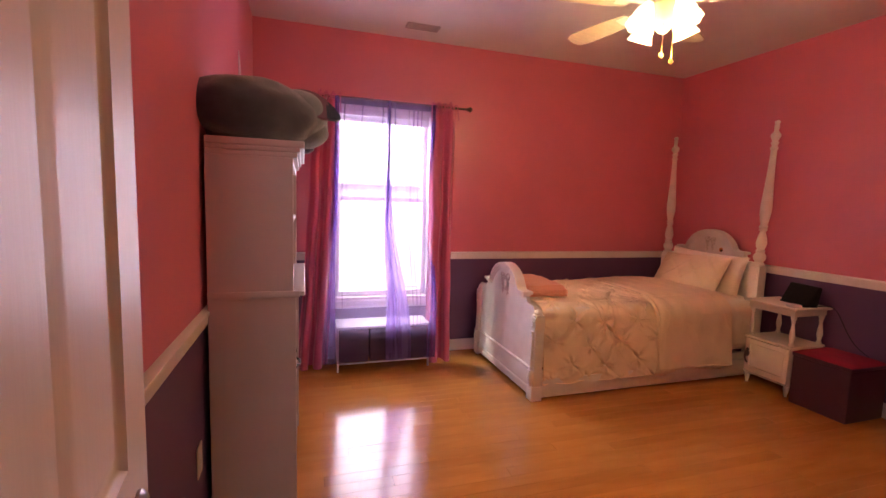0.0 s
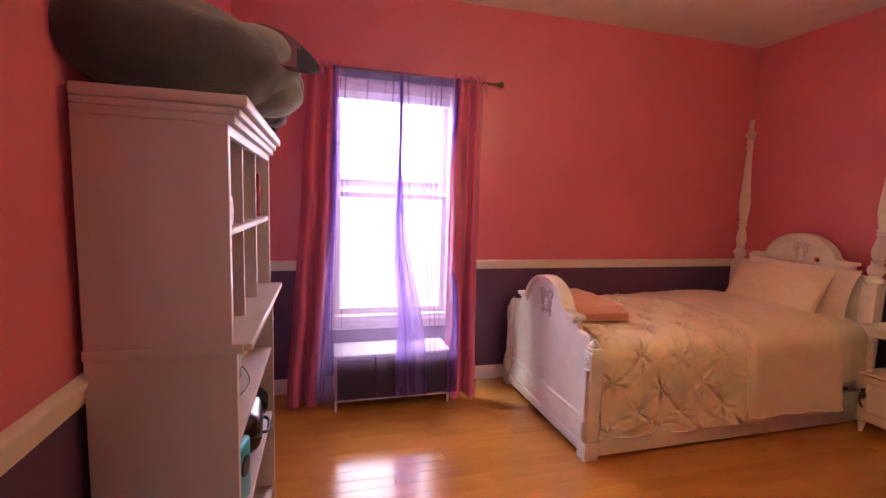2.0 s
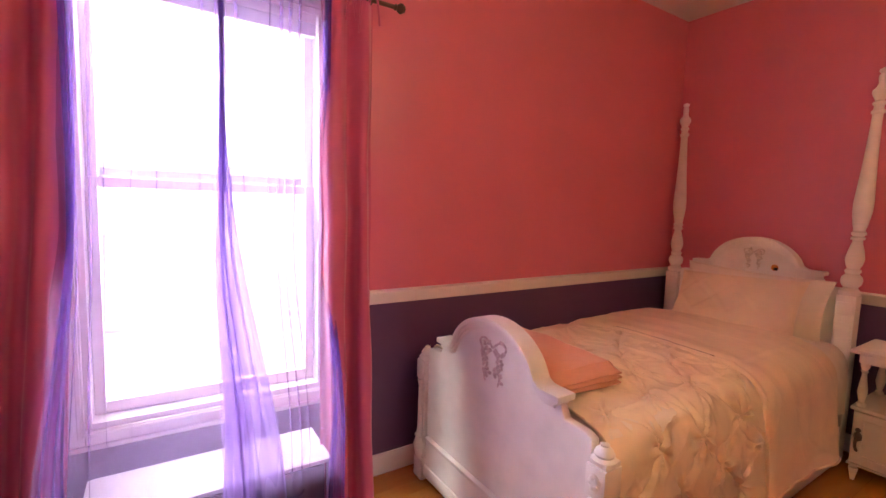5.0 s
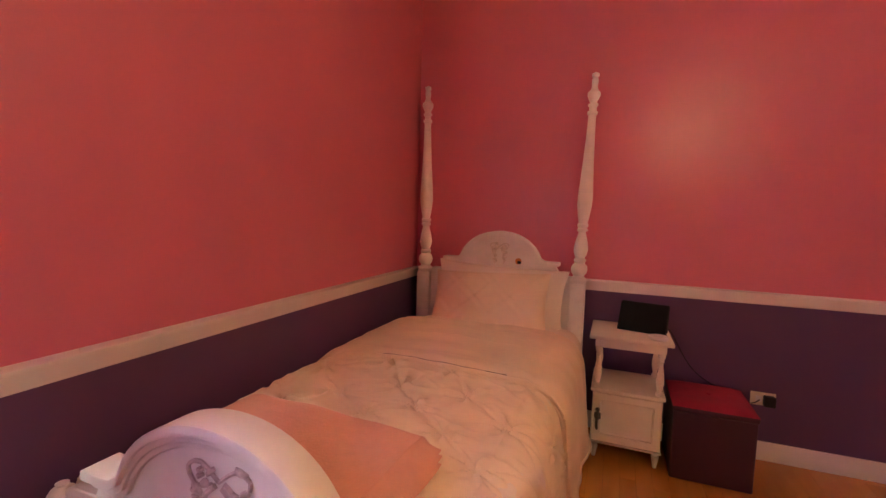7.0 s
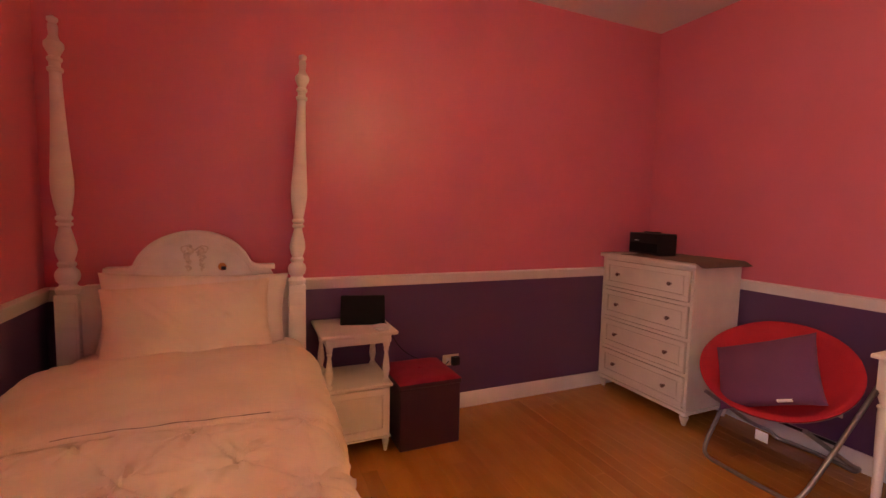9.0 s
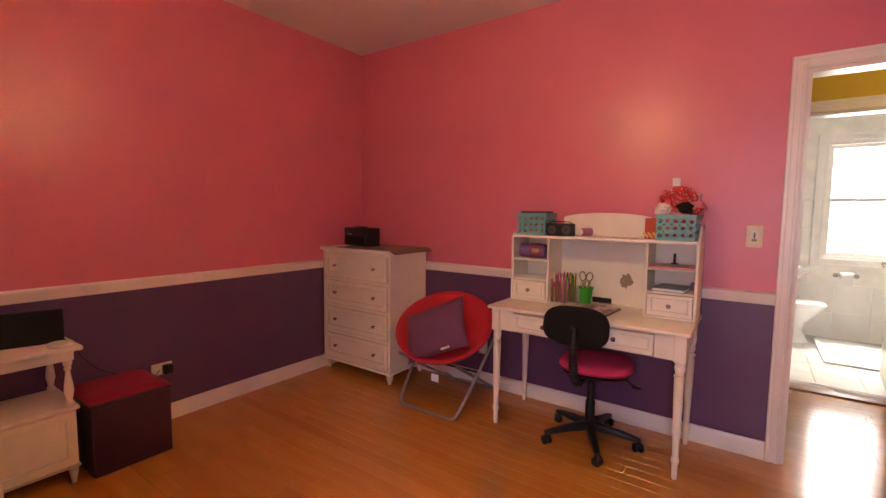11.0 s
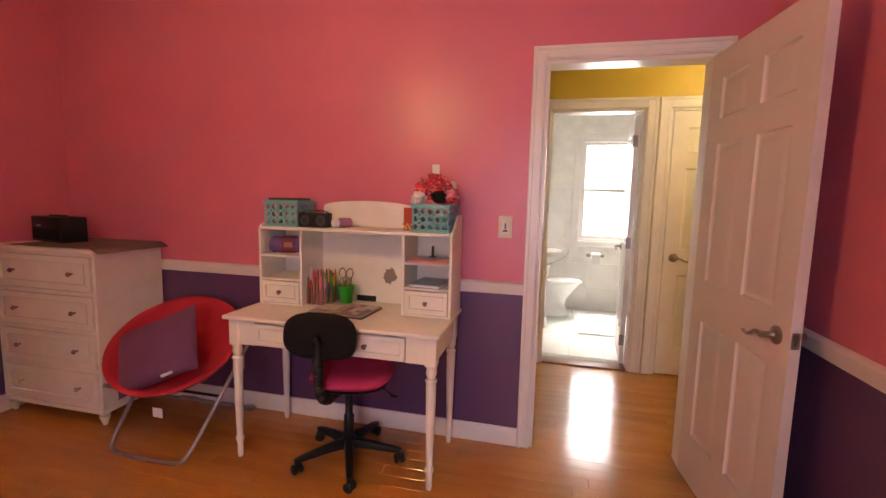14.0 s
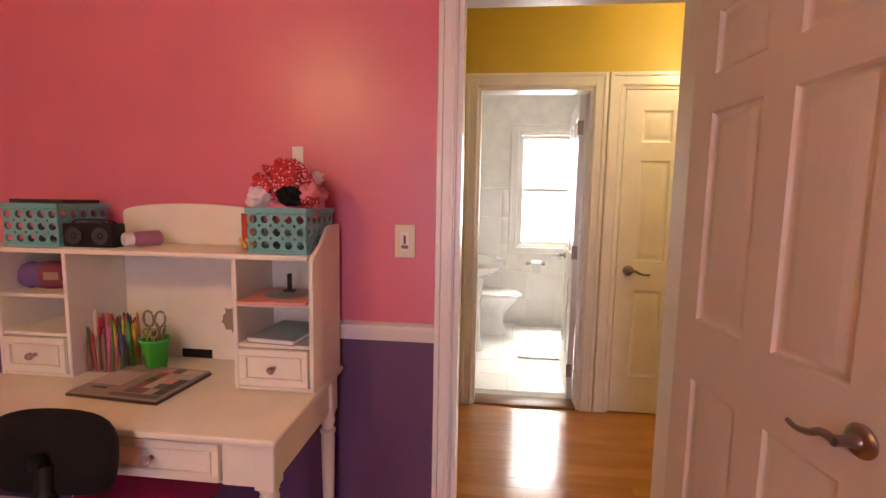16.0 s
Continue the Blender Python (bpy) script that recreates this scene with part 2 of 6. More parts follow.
def tube(bm, pts, r, seg=8, closed=False):
    pts = [Vector(p) for p in pts]
    rows, n = [], len(pts)
    up = Vector((0, 0, 1))
    for i, p in enumerate(pts):
        d = (pts[(i + 1) % n] - pts[i - 1]) if closed else (pts[min(i + 1, n - 1)] - pts[max(i - 1, 0)])
        d.normalize()
        a = d.cross(up if abs(d.z) < 0.93 else Vector((1, 0, 0))).normalized()
        b = d.cross(a)
        rr = r(i / (n - 1)) if callable(r) else r
        rows.append([bm.verts.new(p + (a * math.cos(2 * math.pi * k / seg) + b * math.sin(2 * math.pi * k / seg)) * rr) for k in range(seg)])
    for i in range(n if closed else n - 1):
        a, b = rows[i], rows[(i + 1) % n]
        for k in range(seg):
            bm.faces.new((a[k], a[(k + 1) % seg], b[(k + 1) % seg], b[k]))
    if not closed:
        bm.faces.new(rows[0][::-1]), bm.faces.new(rows[-1])
    bmesh.ops.recalc_face_normals(bm, faces=bm.faces)
    return bm


def smooth_path(pts, per=6):
    out = []
    pts = [Vector(p) for p in pts]
    for i in range(len(pts) - 1):
        p0, p1, p2, p3 = pts[max(i - 1, 0)], pts[i], pts[i + 1], pts[min(i + 2, len(pts) - 1)]
        for k in range(per):
            t = k / per
            out.append(0.5 * ((2 * p1) + (p2 - p0) * t + (2 * p0 - 5 * p1 + 4 * p2 - p3) * t * t + (3 * p1 - p0 - 3 * p2 + p3) * t ** 3))
    return out + [pts[-1]]


def plate(bm, outline, axis, a, b):
    """An outline in the plane across an axis ('x': y,z; 'y': x,z; 'z': x,y), made solid from a to b."""
    def at(u, v, w):
        return {"x": (w, u, v), "y": (u, w, v), "z": (u, v, w)}[axis]
    lo, hi = [bm.verts.new(at(u, v, a)) for u, v in outline], [bm.verts.new(at(u, v, b)) for u, v in outline]
    faces = [bm.faces.new(lo[::-1]), bm.faces.new(hi)]
    n = len(outline)
    for k in range(n):
        faces.append(bm.faces.new((lo[k], lo[(k + 1) % n], hi[(k + 1) % n], hi[k])))
    bmesh.ops.recalc_face_normals(bm, faces=faces)
    return bm


def sheet(bm, fn, nu, nv, thick=0.0):
    """A surface fn(u, v) over 0..1, given thickness along its normals where asked."""
    g = [[bm.verts.new(fn(i / nu, j / nv)) for j in range(nv + 1)] for i in range(nu + 1)]
    for i in range(nu):
        for j in range(nv):
            bm.faces.new((g[i][j], g[i + 1][j], g[i + 1][j + 1], g[i][j + 1]))
    if thick:
        bm.normal_update()
        bmesh.ops.solidify(bm, geom=list(bm.faces), thickness=thick)
    return bm


def blob(bm, at, size, sub=3, rough=0.0, seed=0, m=None):
    r = bmesh.ops.create_icosphere(bm, subdivisions=sub, radius=1)
    m = m or Matrix.Identity(4)
    for v in r["verts"]:
        k = 1 + rough * noise.noise(v.co * 2.2 + Vector((seed, seed * 2, 0)))
        v.co = m @ (Vector((v.co.x * size[0], v.co.y * size[1], v.co.z * size[2])) * k) + Vector(at)
    return bm


def finish(name, bm, material, flat=False):
    me = bpy.data.meshes.new(name)
    bm.to_mesh(me)
    bm.free()
    for m in material if isinstance(material, (list, tuple)) else [material]:
        me.materials.append(m)
    if not flat:
        me.shade_smooth()
        me.set_sharp_from_angle(angle=radians(38))
    return new(name, me)


def part(name, bm, material, parent, label="", kind="", flat=False):
    ob = finish(name, bm, material, flat)
    ob.parent = parent
    return tagged(ob, label=label, kind=kind)


def thing(name, at=(0, 0, 0), rz=0.0, label="", category="", group=""):
    ob = new(name)
    ob.empty_display_size = 0.1
    ob.matrix_world = pose(*at, 0, 0, rz)
    return tagged(ob, label=label, category=category, group=group)


def solo(name, bm, material, at=(0, 0, 0), rz=0.0, label="", category="", group="", kind=""):
    ob = finish(name, bm, material)
    ob.matrix_world = pose(*at, 0, 0, rz)
    return tagged(ob, label=label, category=category, group=group, kind=kind)


# ---- the rooms ----
X0, X1, Y0, Y1, H = 0.10, 4.20, 0.06, 3.84, 2.70
RAIL = 0.88
DX0, DX1, DH = 0.305, 1.075, 2.045
WX0, WX1, WZ0, WZ1 = 0.70, 1.53, 0.50, 2.10
HY1, HY0 = Y0 - 0.12, -1.28
HX0, HX1 = -1.3, 2.6
BX0, BX1, BH = 0.345, 1.045, 2.06
BY1, BY0 = HY0 - 0.12, -3.35
BRX0, BRX1 = -0.75, 1.35
CX0, CX1 = -0.53, 0.175


def wall(name, boxes, mats, label):
    bm = bmesh.new()
    for *b, mi in boxes:
        box(bm, *b, mi)
    ob = finish(name, bm, mats, flat=True)
    return tagged(ob, kind="structure", label=label)


def two_tone(x0, y0, x1, y1, z0=0.0, z1=H):
    out = []
    if z0 < RAIL:
        out.append((x0, y0, z0, x1, y1, min(RAIL, z1), 1))
    if z1 > RAIL:
        out.append((x0, y0, max(RAIL, z0), x1, y1, z1, 0))
    return out


N0, N1 = Y1, Y1 + 0.18
wall("wall_north", two_tone(X0 - 0.12, N0, WX0, N1) + two_tone(WX1, N0, X1 + 0.12, N1) + two_tone(WX0, N0, WX1, N1, 0, WZ0) + two_tone(WX0, N0, WX1, N1, WZ1, H), [PINK, PURPLE], "pink wall above a purple wainscot, with the window")
wall("wall_east", two_tone(X1, Y0, X1 + 0.12, Y1), [PINK, PURPLE], "pink wall above a purple wainscot, behind the headboard")
wall("wall_west", two_tone(X0 - 0.12, Y0, X0, Y1), [PINK, PURPLE], "pink wall above a purple wainscot, behind the bookcase")
SM = Y0 - 0.06
sb = []
for (ya, yb, ms) in ((SM, Y0, (0, 1)), (HY1, SM, (2, 2))):
    for x0, x1, z0, z1 in ((HX0 if ms[0] == 2 else X0 - 0.12, DX0, 0, H), (DX1, X1 + 0.12 if ms[0] != 2 else X1 + 0.12, 0, H), (DX0, DX1, DH, H)):
        for za, zb, m in ((z0, min(z1, RAIL), ms[1]), (max(z0, RAIL), z1, ms[0])):
            if zb > za:
                sb.append((x0, ya, za, x1, yb, zb, m))
wall("wall_south", sb, [PINK, PURPLE, YELLOW], "wall with the doorway, pink and purple inside, yellow towards the hall")
HM = HY0 - 0.06
hb = []
for ya, yb, m in ((HM, HY0, 0), (BY1, HM, 1)):
    for x0, x1, z0 in ((HX0, CX0, 0), (CX1, BX0, 0), (BX1, HX1, 0), (BX0, BX1, BH), (CX0, CX1, BH)):
        if m == 1 and x0 == CX0:
            z0 = 0
        hb.append((x0, ya, z0, x1, yb, H, m))
wall("wall_hall_south", hb, [YELLOW, BWALL], "yellow hall wall with the bathroom and closet doorways")
wall("wall_hall_west", [(HX0 - 0.1, BY1, 0, HX0, HY1, H, 0)], [YELLOW], "yellow wall closing the hall")
wall("wall_hall_east", [(HX1, BY1, 0, HX1 + 0.1, HY1, H, 0)], [YELLOW], "yellow wall closing the hall")
BWX0, BWX1, BWZ0, BWZ1 = 0.03, 0.66, 0.87, 2.10
wall("wall_bathroom_south", [(BRX0 - 0.1, BY0 - 0.15, 0, BWX0, BY0, H, 0), (BWX1, BY0 - 0.15, 0, BRX1 + 0.1, BY0, H, 0), (BWX0, BY0 - 0.15, 0, BWX1, BY0, BWZ0, 0), (BWX0, BY0 - 0.15, BWZ1, BWX1, BY0, H, 0)], [BWALL], "pale bathroom wall with the window")
wall("wall_bathroom_west", [(BRX0 - 0.1, BY0, 0, BRX0, BY1, H, 0)], [BWALL], "pale bathroom wall")
wall("wall_bathroom_east", [(BRX1, BY0, 0, BRX1 + 0.1, BY1, H, 0)], [BWALL], "pale bathroom wall behind the basin")
wall("ceiling", [(HX0 - 0.1, BY0 - 0.15, H, X1 + 0.12, N1, H + 0.12, 0)], [CEIL], "flat painted ceiling")
floor = wall("floor", [(HX0 - 0.1, HY0 - 0.06, -0.1, X1 + 0.12, N1, -0.012, 0)], [SUBFLOOR], "honey oak strip floor, glossy varnish")
bfloor = wall("floor_bathroom", [(BRX0 - 0.1, BY0 - 0.15, -0.1, BRX1 + 0.1, HY0 - 0.06, -0.004, 0)], [GROUT], "white tiled bathroom floor")
wall("backdrop_roof", [(-5, -3.5, 2.86, 7, 4.0, 2.95, 0)], [ROOFM], "flat roof over the rooms")


def moulding(name, x0, y0, x1, y1, prof, label, z=0.0):
    """A run of moulding along a wall; prof in (out, up); the room lies to the left of the run."""
    d = Vector((x1 - x0, y1 - y0, 0)).normalized()
    nrm = Vector((-d.y, d.x, 0))
    bm = bmesh.new()
    rows = [[bm.verts.new(Vector((x, y, z)) + nrm * o + Vector((0, 0, u))) for o, u in prof] for x, y in ((x0, y0), (x1, y1))]
    n = len(prof)
    for k in range(n):
        bm.faces.new((rows[0][k], rows[0][(k + 1) % n], rows[1][(k + 1) % n], rows[1][k]))
    bm.faces.new(rows[0][::-1]), bm.faces.new(rows[1])
    bmesh.ops.recalc_face_normals(bm, faces=bm.faces)
    ob = finish(name, bm, TRIM)
    return tagged(ob, kind="structure", label=label)


RP = [(0, 0), (0.012, 0), (0.014, 0.012), (0.020, 0.020), (0.020, 0.038), (0.026, 0.046), (0.026, 0.058), (0.012, 0.066), (0, 0.066)]
BP = [(0, 0), (0.016, 0), (0.016, 0.078), (0.011, 0.086), (0.008, 0.098), (0, 0.1)]
CAS = 0.066
rz_, bl_, rl_ = 0.848, "white painted baseboard", "white moulded chair rail between purple and pink"
for nm, pr, z, lb in (("trim_chair_rail", RP, rz_, rl_), ("baseboard", BP, 0.0, bl_)):
    moulding(nm, X1, Y1, X0, Y1, pr, lb, z) if nm == "baseboard" else (moulding(nm, X1, Y1, WX1 + 0.07, Y1, pr, lb, z), moulding(nm, WX0 - 0.07, Y1, X0, Y1, pr, lb, z))
    moulding(nm, X1, Y0, X1, Y1, pr, lb, z)
    moulding(nm, X0, Y1, X0, Y0, pr, lb, z)
    moulding(nm, DX1 + CAS, Y0, X1, Y0, pr, lb, z)
    moulding(nm, X0, Y0, DX0 - CAS, Y0, pr, lb, z)
moulding("baseboard", HX1, HY1, DX1 + CAS, HY1, BP, bl_)
moulding("baseboard", BX1 + 0.08, HY0, HX1, HY0, BP, bl_)
moulding("baseboard", HX0, HY0, CX0 - 0.08, HY0, BP, bl_)


def casing(name, x0, x1, h, y, out, w=CAS, label="white moulded door casing", mtl=TRIM, sill=None):
    """Casing round an opening in a wall along x; out: +1 or -1 along y."""
    bm = bmesh.new()
    z0 = sill if sill is not None else 0
    for a, b, ya in ((0, w, 0.016), (w * 0.7, w - 0.002, 0.024), (0.006, 0.02, 0.021)):
        ys = sorted((y, y + out * ya))
        box(bm, x0 - b, ys[0], z0 - (b if sill is not None else 0), x0 - a, ys[1], h + b)
        box(bm, x1 + a, ys[0], z0 - (b if sill is not None else 0), x1 + b, ys[1], h + b)
        box(bm, x0 - a, ys[0], h + a, x1 + a, ys[1], h + b)
        if sill is not None:
            box(bm, x0 - a, ys[0], z0 - b, x1 + a, ys[1], z0 - a)
    bevel(bm, 0.002, 1)
    return tagged(finish(name, bm, mtl), kind="structure", label=label)


def jamb(name, x0, x1, h, ya, yb, t=0.018, mtl=TRIM):
    bm = bmesh.new()
    box(bm, x0, ya, 0, x0 + t, yb, h - t), box(bm, x1 - t, ya, 0, x1, yb, h - t), box(bm, x0, ya, h - t, x1, yb, h)
    m = (ya + yb) / 2
    return tagged(finish(name, bm, mtl), kind="structure", label="white painted door jamb")


casing("trim_door", DX0, DX1, DH, Y0, 1)
casing("trim_door", DX0, DX1, DH, HY1, -1)
jamb("trim_jamb", DX0, DX1, DH, HY1, Y0)
casing("trim_door", BX0, BX1, BH, HY0, 1, 0.082)
casing("trim_door", BX0, BX1, BH, BY1, -1, 0.082)
jamb("trim_jamb", BX0, BX1, BH, BY1, HY0)
casing("trim_door", CX0, CX1, BH, HY0, 1, 0.082)
jamb("trim_jamb", CX0, CX1, BH, HM, HY0)
tagged(finish("trim_threshold", bbox(BX0 + 0.018, BY1 - 0.02, -0.004, BX1 - 0.018, HY0 + 0.01, 0.014, 0.005), WOODD), kind="structure", label="brown wooden threshold")


def lever(door, x, y, z, side, way, bm_label="brushed nickel wave lever handle"):
    """side: the face's direction along y; way: +1 or -1 along x to which the lever runs."""
    bm = bmesh.new()
    m = Matrix.Translation((x, y, z)) @ Matrix.Rotation(radians(-90 * side), 4, "X")
    lathe(bm, [(0.033, 0), (0.033, 0.004), (0.027, 0.010), (0.016, 0.013), (0.011, 0.02), (0.011, 0.055), (0.0, 0.056)], 20, m=m)
    pts = [(x, y + side * 0.05, z), (x + way * 0.03, y + side * 0.052, z + 0.002), (x + way * 0.055, y + side * 0.052, z - 0.012), (x + way * 0.088, y + side * 0.05, z - 0.021), (x + way * 0.118, y + side * 0.046, z - 0.019)]
    tube(bm, smooth_path(pts, 5), lambda t: 0.0095 - 0.004 * t, 10)
    return part("door_handle", bm, NICKEL, door, bm_label)


def leaf(name, w, h, t, latch_z, label, sides=(-1, 1), mtl=None):
    """A six-panel door: hinge edge at x = 0, leaf along +x, faces at y = 0 and y = t."""
    mtl = mtl or DOORM
    d = thing(name, label=label)
    tagged(d, kind="structure")
    bm = bmesh.new()
    c = 0.012
    box(bm, 0, c, 0, w, t - c, h)
    st, mid = 0.105, 0.10
    rows = ((0.24, 0.80), (0.99, 1.61), (1.72, h - 0.12))
    cols = ((st, w / 2 - mid / 2), (w / 2 + mid / 2, w - st))
    for y0, y1 in ((0, c), (t - c, t)):
        box(bm, 0, y0, 0, st, y1, h), box(bm, w - st, y0, 0, w, y1, h), box(bm, w / 2 - mid / 2, y0, 0, w / 2 + mid / 2, y1, h)
        zs = [0] + [v for r in rows for v in r] + [h]
        for a, b in zip(zs[::2], zs[1::2]):
            for x0, x1 in cols:
                box(bm, x0, y0, a, x1, y1, b)
    part("slab", bm, mtl, d)
    for z0, z1 in rows:
        for x0, x1 in cols:
            bm = bmesh.new()
            for y0, sg in ((0, 1), (t, -1)):
                steps = ((0.0, 0.0005), (0.004, 0.0070), (0.009, 0.0105), (0.019, 0.0108), (0.026, 0.0085), (0.041, 0.0030), (0.047, 0.0020))
                rings = [[bm.verts.new(p) for p in ((x0 + e, y0 + sg * q, z0 + e), (x1 - e, y0 + sg * q, z0 + e), (x1 - e, y0 + sg * q, z1 - e), (x0 + e, y0 + sg * q, z1 - e))] for e, q in steps]
                for vs, vi in zip(rings, rings[1:]):
                    for k in range(4):
                        bm.faces.new((vs[k], vs[(k + 1) % 4], vi[(k + 1) % 4], vi[k]))
                bm.faces.new(rings[-1])
            bmesh.ops.recalc_face_normals(bm, faces=bm.faces)
            part("panel", bm, mtl, d)
    for side in sides:
        lever(d, w - 0.070, 0 if side < 0 else t, latch_z, side, -1)
    bm = bmesh.new()
    box(bm, w, t / 2 - 0.0125, latch_z - 0.028, w + 0.0015, t / 2 + 0.0125, latch_z + 0.028)
    box(bm, w + 0.0015, t / 2 - 0.006, latch_z - 0.012, w + 0.010, t / 2 + 0.006, latch_z + 0.012)
    part("latch_plate", bm, NICKEL, d)
    for z in (0.2, h / 2, h - 0.2):
        bm = bmesh.new()
        lathe(bm, [(0.006, -0.045), (0.006, 0.045)], 10, at=(-0.004, t + 0.002, z))
        box(bm, -0.0015, 0.006, z - 0.045, 0.0, t, z + 0.045)
        part("hinge", bm, NICKEL, d)
    return d


DOOR_W = 0.725
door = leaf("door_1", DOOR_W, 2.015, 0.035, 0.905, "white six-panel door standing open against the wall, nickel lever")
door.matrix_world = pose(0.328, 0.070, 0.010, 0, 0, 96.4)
bdoor = leaf("door_2", 0.655, 2.02, 0.035, 0.93, "white six-panel bathroom door, open inwards", mtl=TRIM)
bdoor.matrix_world = pose(0.367, BY1 - 0.006, 0.016, 0, 0, -95)
cdoor = leaf("door_3", 0.66, 2.03, 0.035, 0.93, "white six-panel closet door, closed, nickel lever", sides=(1,), mtl=TRIM)
cdoor.matrix_world = pose(CX0 + 0.022, HY0 - 0.037, 0.008, 0, 0, 0) @ Matrix.Identity(4)


# ---- windows ----
def window(name, x0, x1, z0, z1, ya, yb, y_sash, out, label, meet):
    w = thing(name, label=label)
    tagged(w, kind="structure")
    bm = bmesh.new()
    t = 0.02
    box(bm, x0, ya, z0, x0 + t, yb, z1), box(bm, x1 - t, ya, z0, x1, yb, z1), box(bm, x0 + t, ya, z1 - t, x1 - t, yb, z1), box(bm, x0 + t, ya, z0, x1 - t, yb, z0 + t)
    part("window_frame", bm, TRIM, w)
    a, b = x0 + t, x1 - t
    for nm, lo, hi, y in (("sash", meet - 0.02, z1 - t, y_sash + out * 0.03), ("sash", z0 + t, meet + 0.02, y_sash)):
        bm = bmesh.new()
        s = 0.036
        ys = sorted((y, y + out * 0.026))
        box(bm, a, ys[0], lo, a + s, ys[1], hi), box(bm, b - s, ys[0], lo, b, ys[1], hi)
        box(bm, a + s, ys[0], hi - s, b - s, ys[1], hi), box(bm, a + s, ys[0], lo, b - s, ys[1], lo + s + 0.01)
        bevel(bm, 0.003, 1)
        sash = part(nm, bm, TRIM, w)
        bm = bmesh.new()
        ym = (ys[0] + ys[1]) / 2
        box(bm, a + s, ym - 0.002, lo + s, b - s, ym + 0.002, hi - s)
        pane = part("pane", bm, GLASS, sash)
        pane.visible_shadow = False
    return w


nw = window("window_1", WX0, WX1, WZ0, WZ1, N0 + 0.0, N1, N0 + 0.07, 1, "white double-hung window with a raised blind, very bright outside", 1.36)
casing("trim_window", WX0, WX1, WZ1, Y1, 1 * -1, 0.068, "white window casing", sill=WZ0)
bw = window("window_2", BWX0, BWX1, BWZ0, BWZ1, BY0 - 0.15, BY0, BY0 - 0.06, -1, "white double-hung bathroom window, very bright outside", 1.49)
casing("trim_window", BWX0, BWX1, BWZ1, BY0, 1, 0.09, "white bathroom window casing", sill=BWZ0)

# ---- outdoors ----
tagged(finish("ground", bbox(-60, -60, -3.3, 60, 60, -3.1, 0.01), GRASS), kind="structure", label="lawn around the houses")
nh = thing("house", (0, 8.6, -3.1), label="pale sided neighbouring house with two windows across the yard", category="house")
bm = bmesh.new()
box(bm, -7, 0.03, 0, 9, 6, 4.75)
part("wall", bm, SIDING, nh)
bm = bmesh.new()
for k in range(31):
    z = 0.15 * k
    vs = [bm.verts.new(p) for p in ((-7, 0.012, z), (9, 0.012, z), (9, 0.026, z + 0.15), (-7, 0.026, z + 0.15), (-7, 0.03, z), (9, 0.03, z))]
    bm.faces.new(vs[:4]), bm.faces.new((vs[0], vs[1], vs[5], vs[4]))
part("siding", bm, SIDING, nh, kind="stuff")
part("roof", bbox(-7.2, -0.15, 4.75, 9.2, 6.2, 4.85, 0.01), SIDING, nh)
for wx in (-0.35, 2.4):
    wd = None
    for b in ((wx, -0.02, 2.85, wx + 0.06, 0.03, 3.95), (wx + 0.8, -0.02, 2.85, wx + 0.86, 0.03, 3.95), (wx, -0.02, 3.95, wx + 0.86, 0.03, 4.02), (wx, -0.02, 2.78, wx + 0.86, 0.03, 2.85), (wx + 0.06, -0.01, 3.38, wx + 0.8, 0.025, 3.43)):
        o = part("window" if wd is None else "frame_bar", bbox(*b, 0.004, 1), TRIM, wd or nh)
        wd = wd or o
    part("pane", bbox(wx + 0.06, 0.0, 2.85, wx + 0.8, 0.008, 3.95, 0.001, 1), plain("pale blind pane", (0.55, 0.56, 0.60), 0.2), wd)
SKYGLOW = glow("bright hazy sky", (0.97, 0.98, 1.0), 1.6)
tagged(finish("backdrop", bbox(-40, 30, -3.1, 40, 30.1, 40, 0.01), SKYGLOW), kind="structure", label="bright hazy sky beyond the yard")
tagged(finish("backdrop", bbox(-25, -14.1, -3.1, 25, -14, 16, 0.01), SKYGLOW), kind="structure", label="bright hazy sky beyond the bathroom")

# ---- bed ----
bed = thing("bed", (2.0, 3.217, 0), label="cream antique twin bed with turned posts and carved arched boards", category="bed")
BY = 0.503


def arch(w, z_ear, z_top, n=14):
    """Half outline of the crest from the ear inwards to the middle."""
    out = [(w, z_ear - 0.028), (w, z_ear)]
    for k in range(n + 1):
        t = k / n
        y = (w - 0.07) * (1 - t)
        s = min(1, max(0, (w - 0.07 - y) / (0.11)))
        foot = z_ear + (z_top - z_ear) * 0.38 * s * s
        r = w * 0.72
        dome = z_top - (r - math.sqrt(max(0, r * r - y * y))) * (z_top - z_ear) / r * 1.28 if y < r else -9
        out.append((y, max(foot, dome)))
    return out


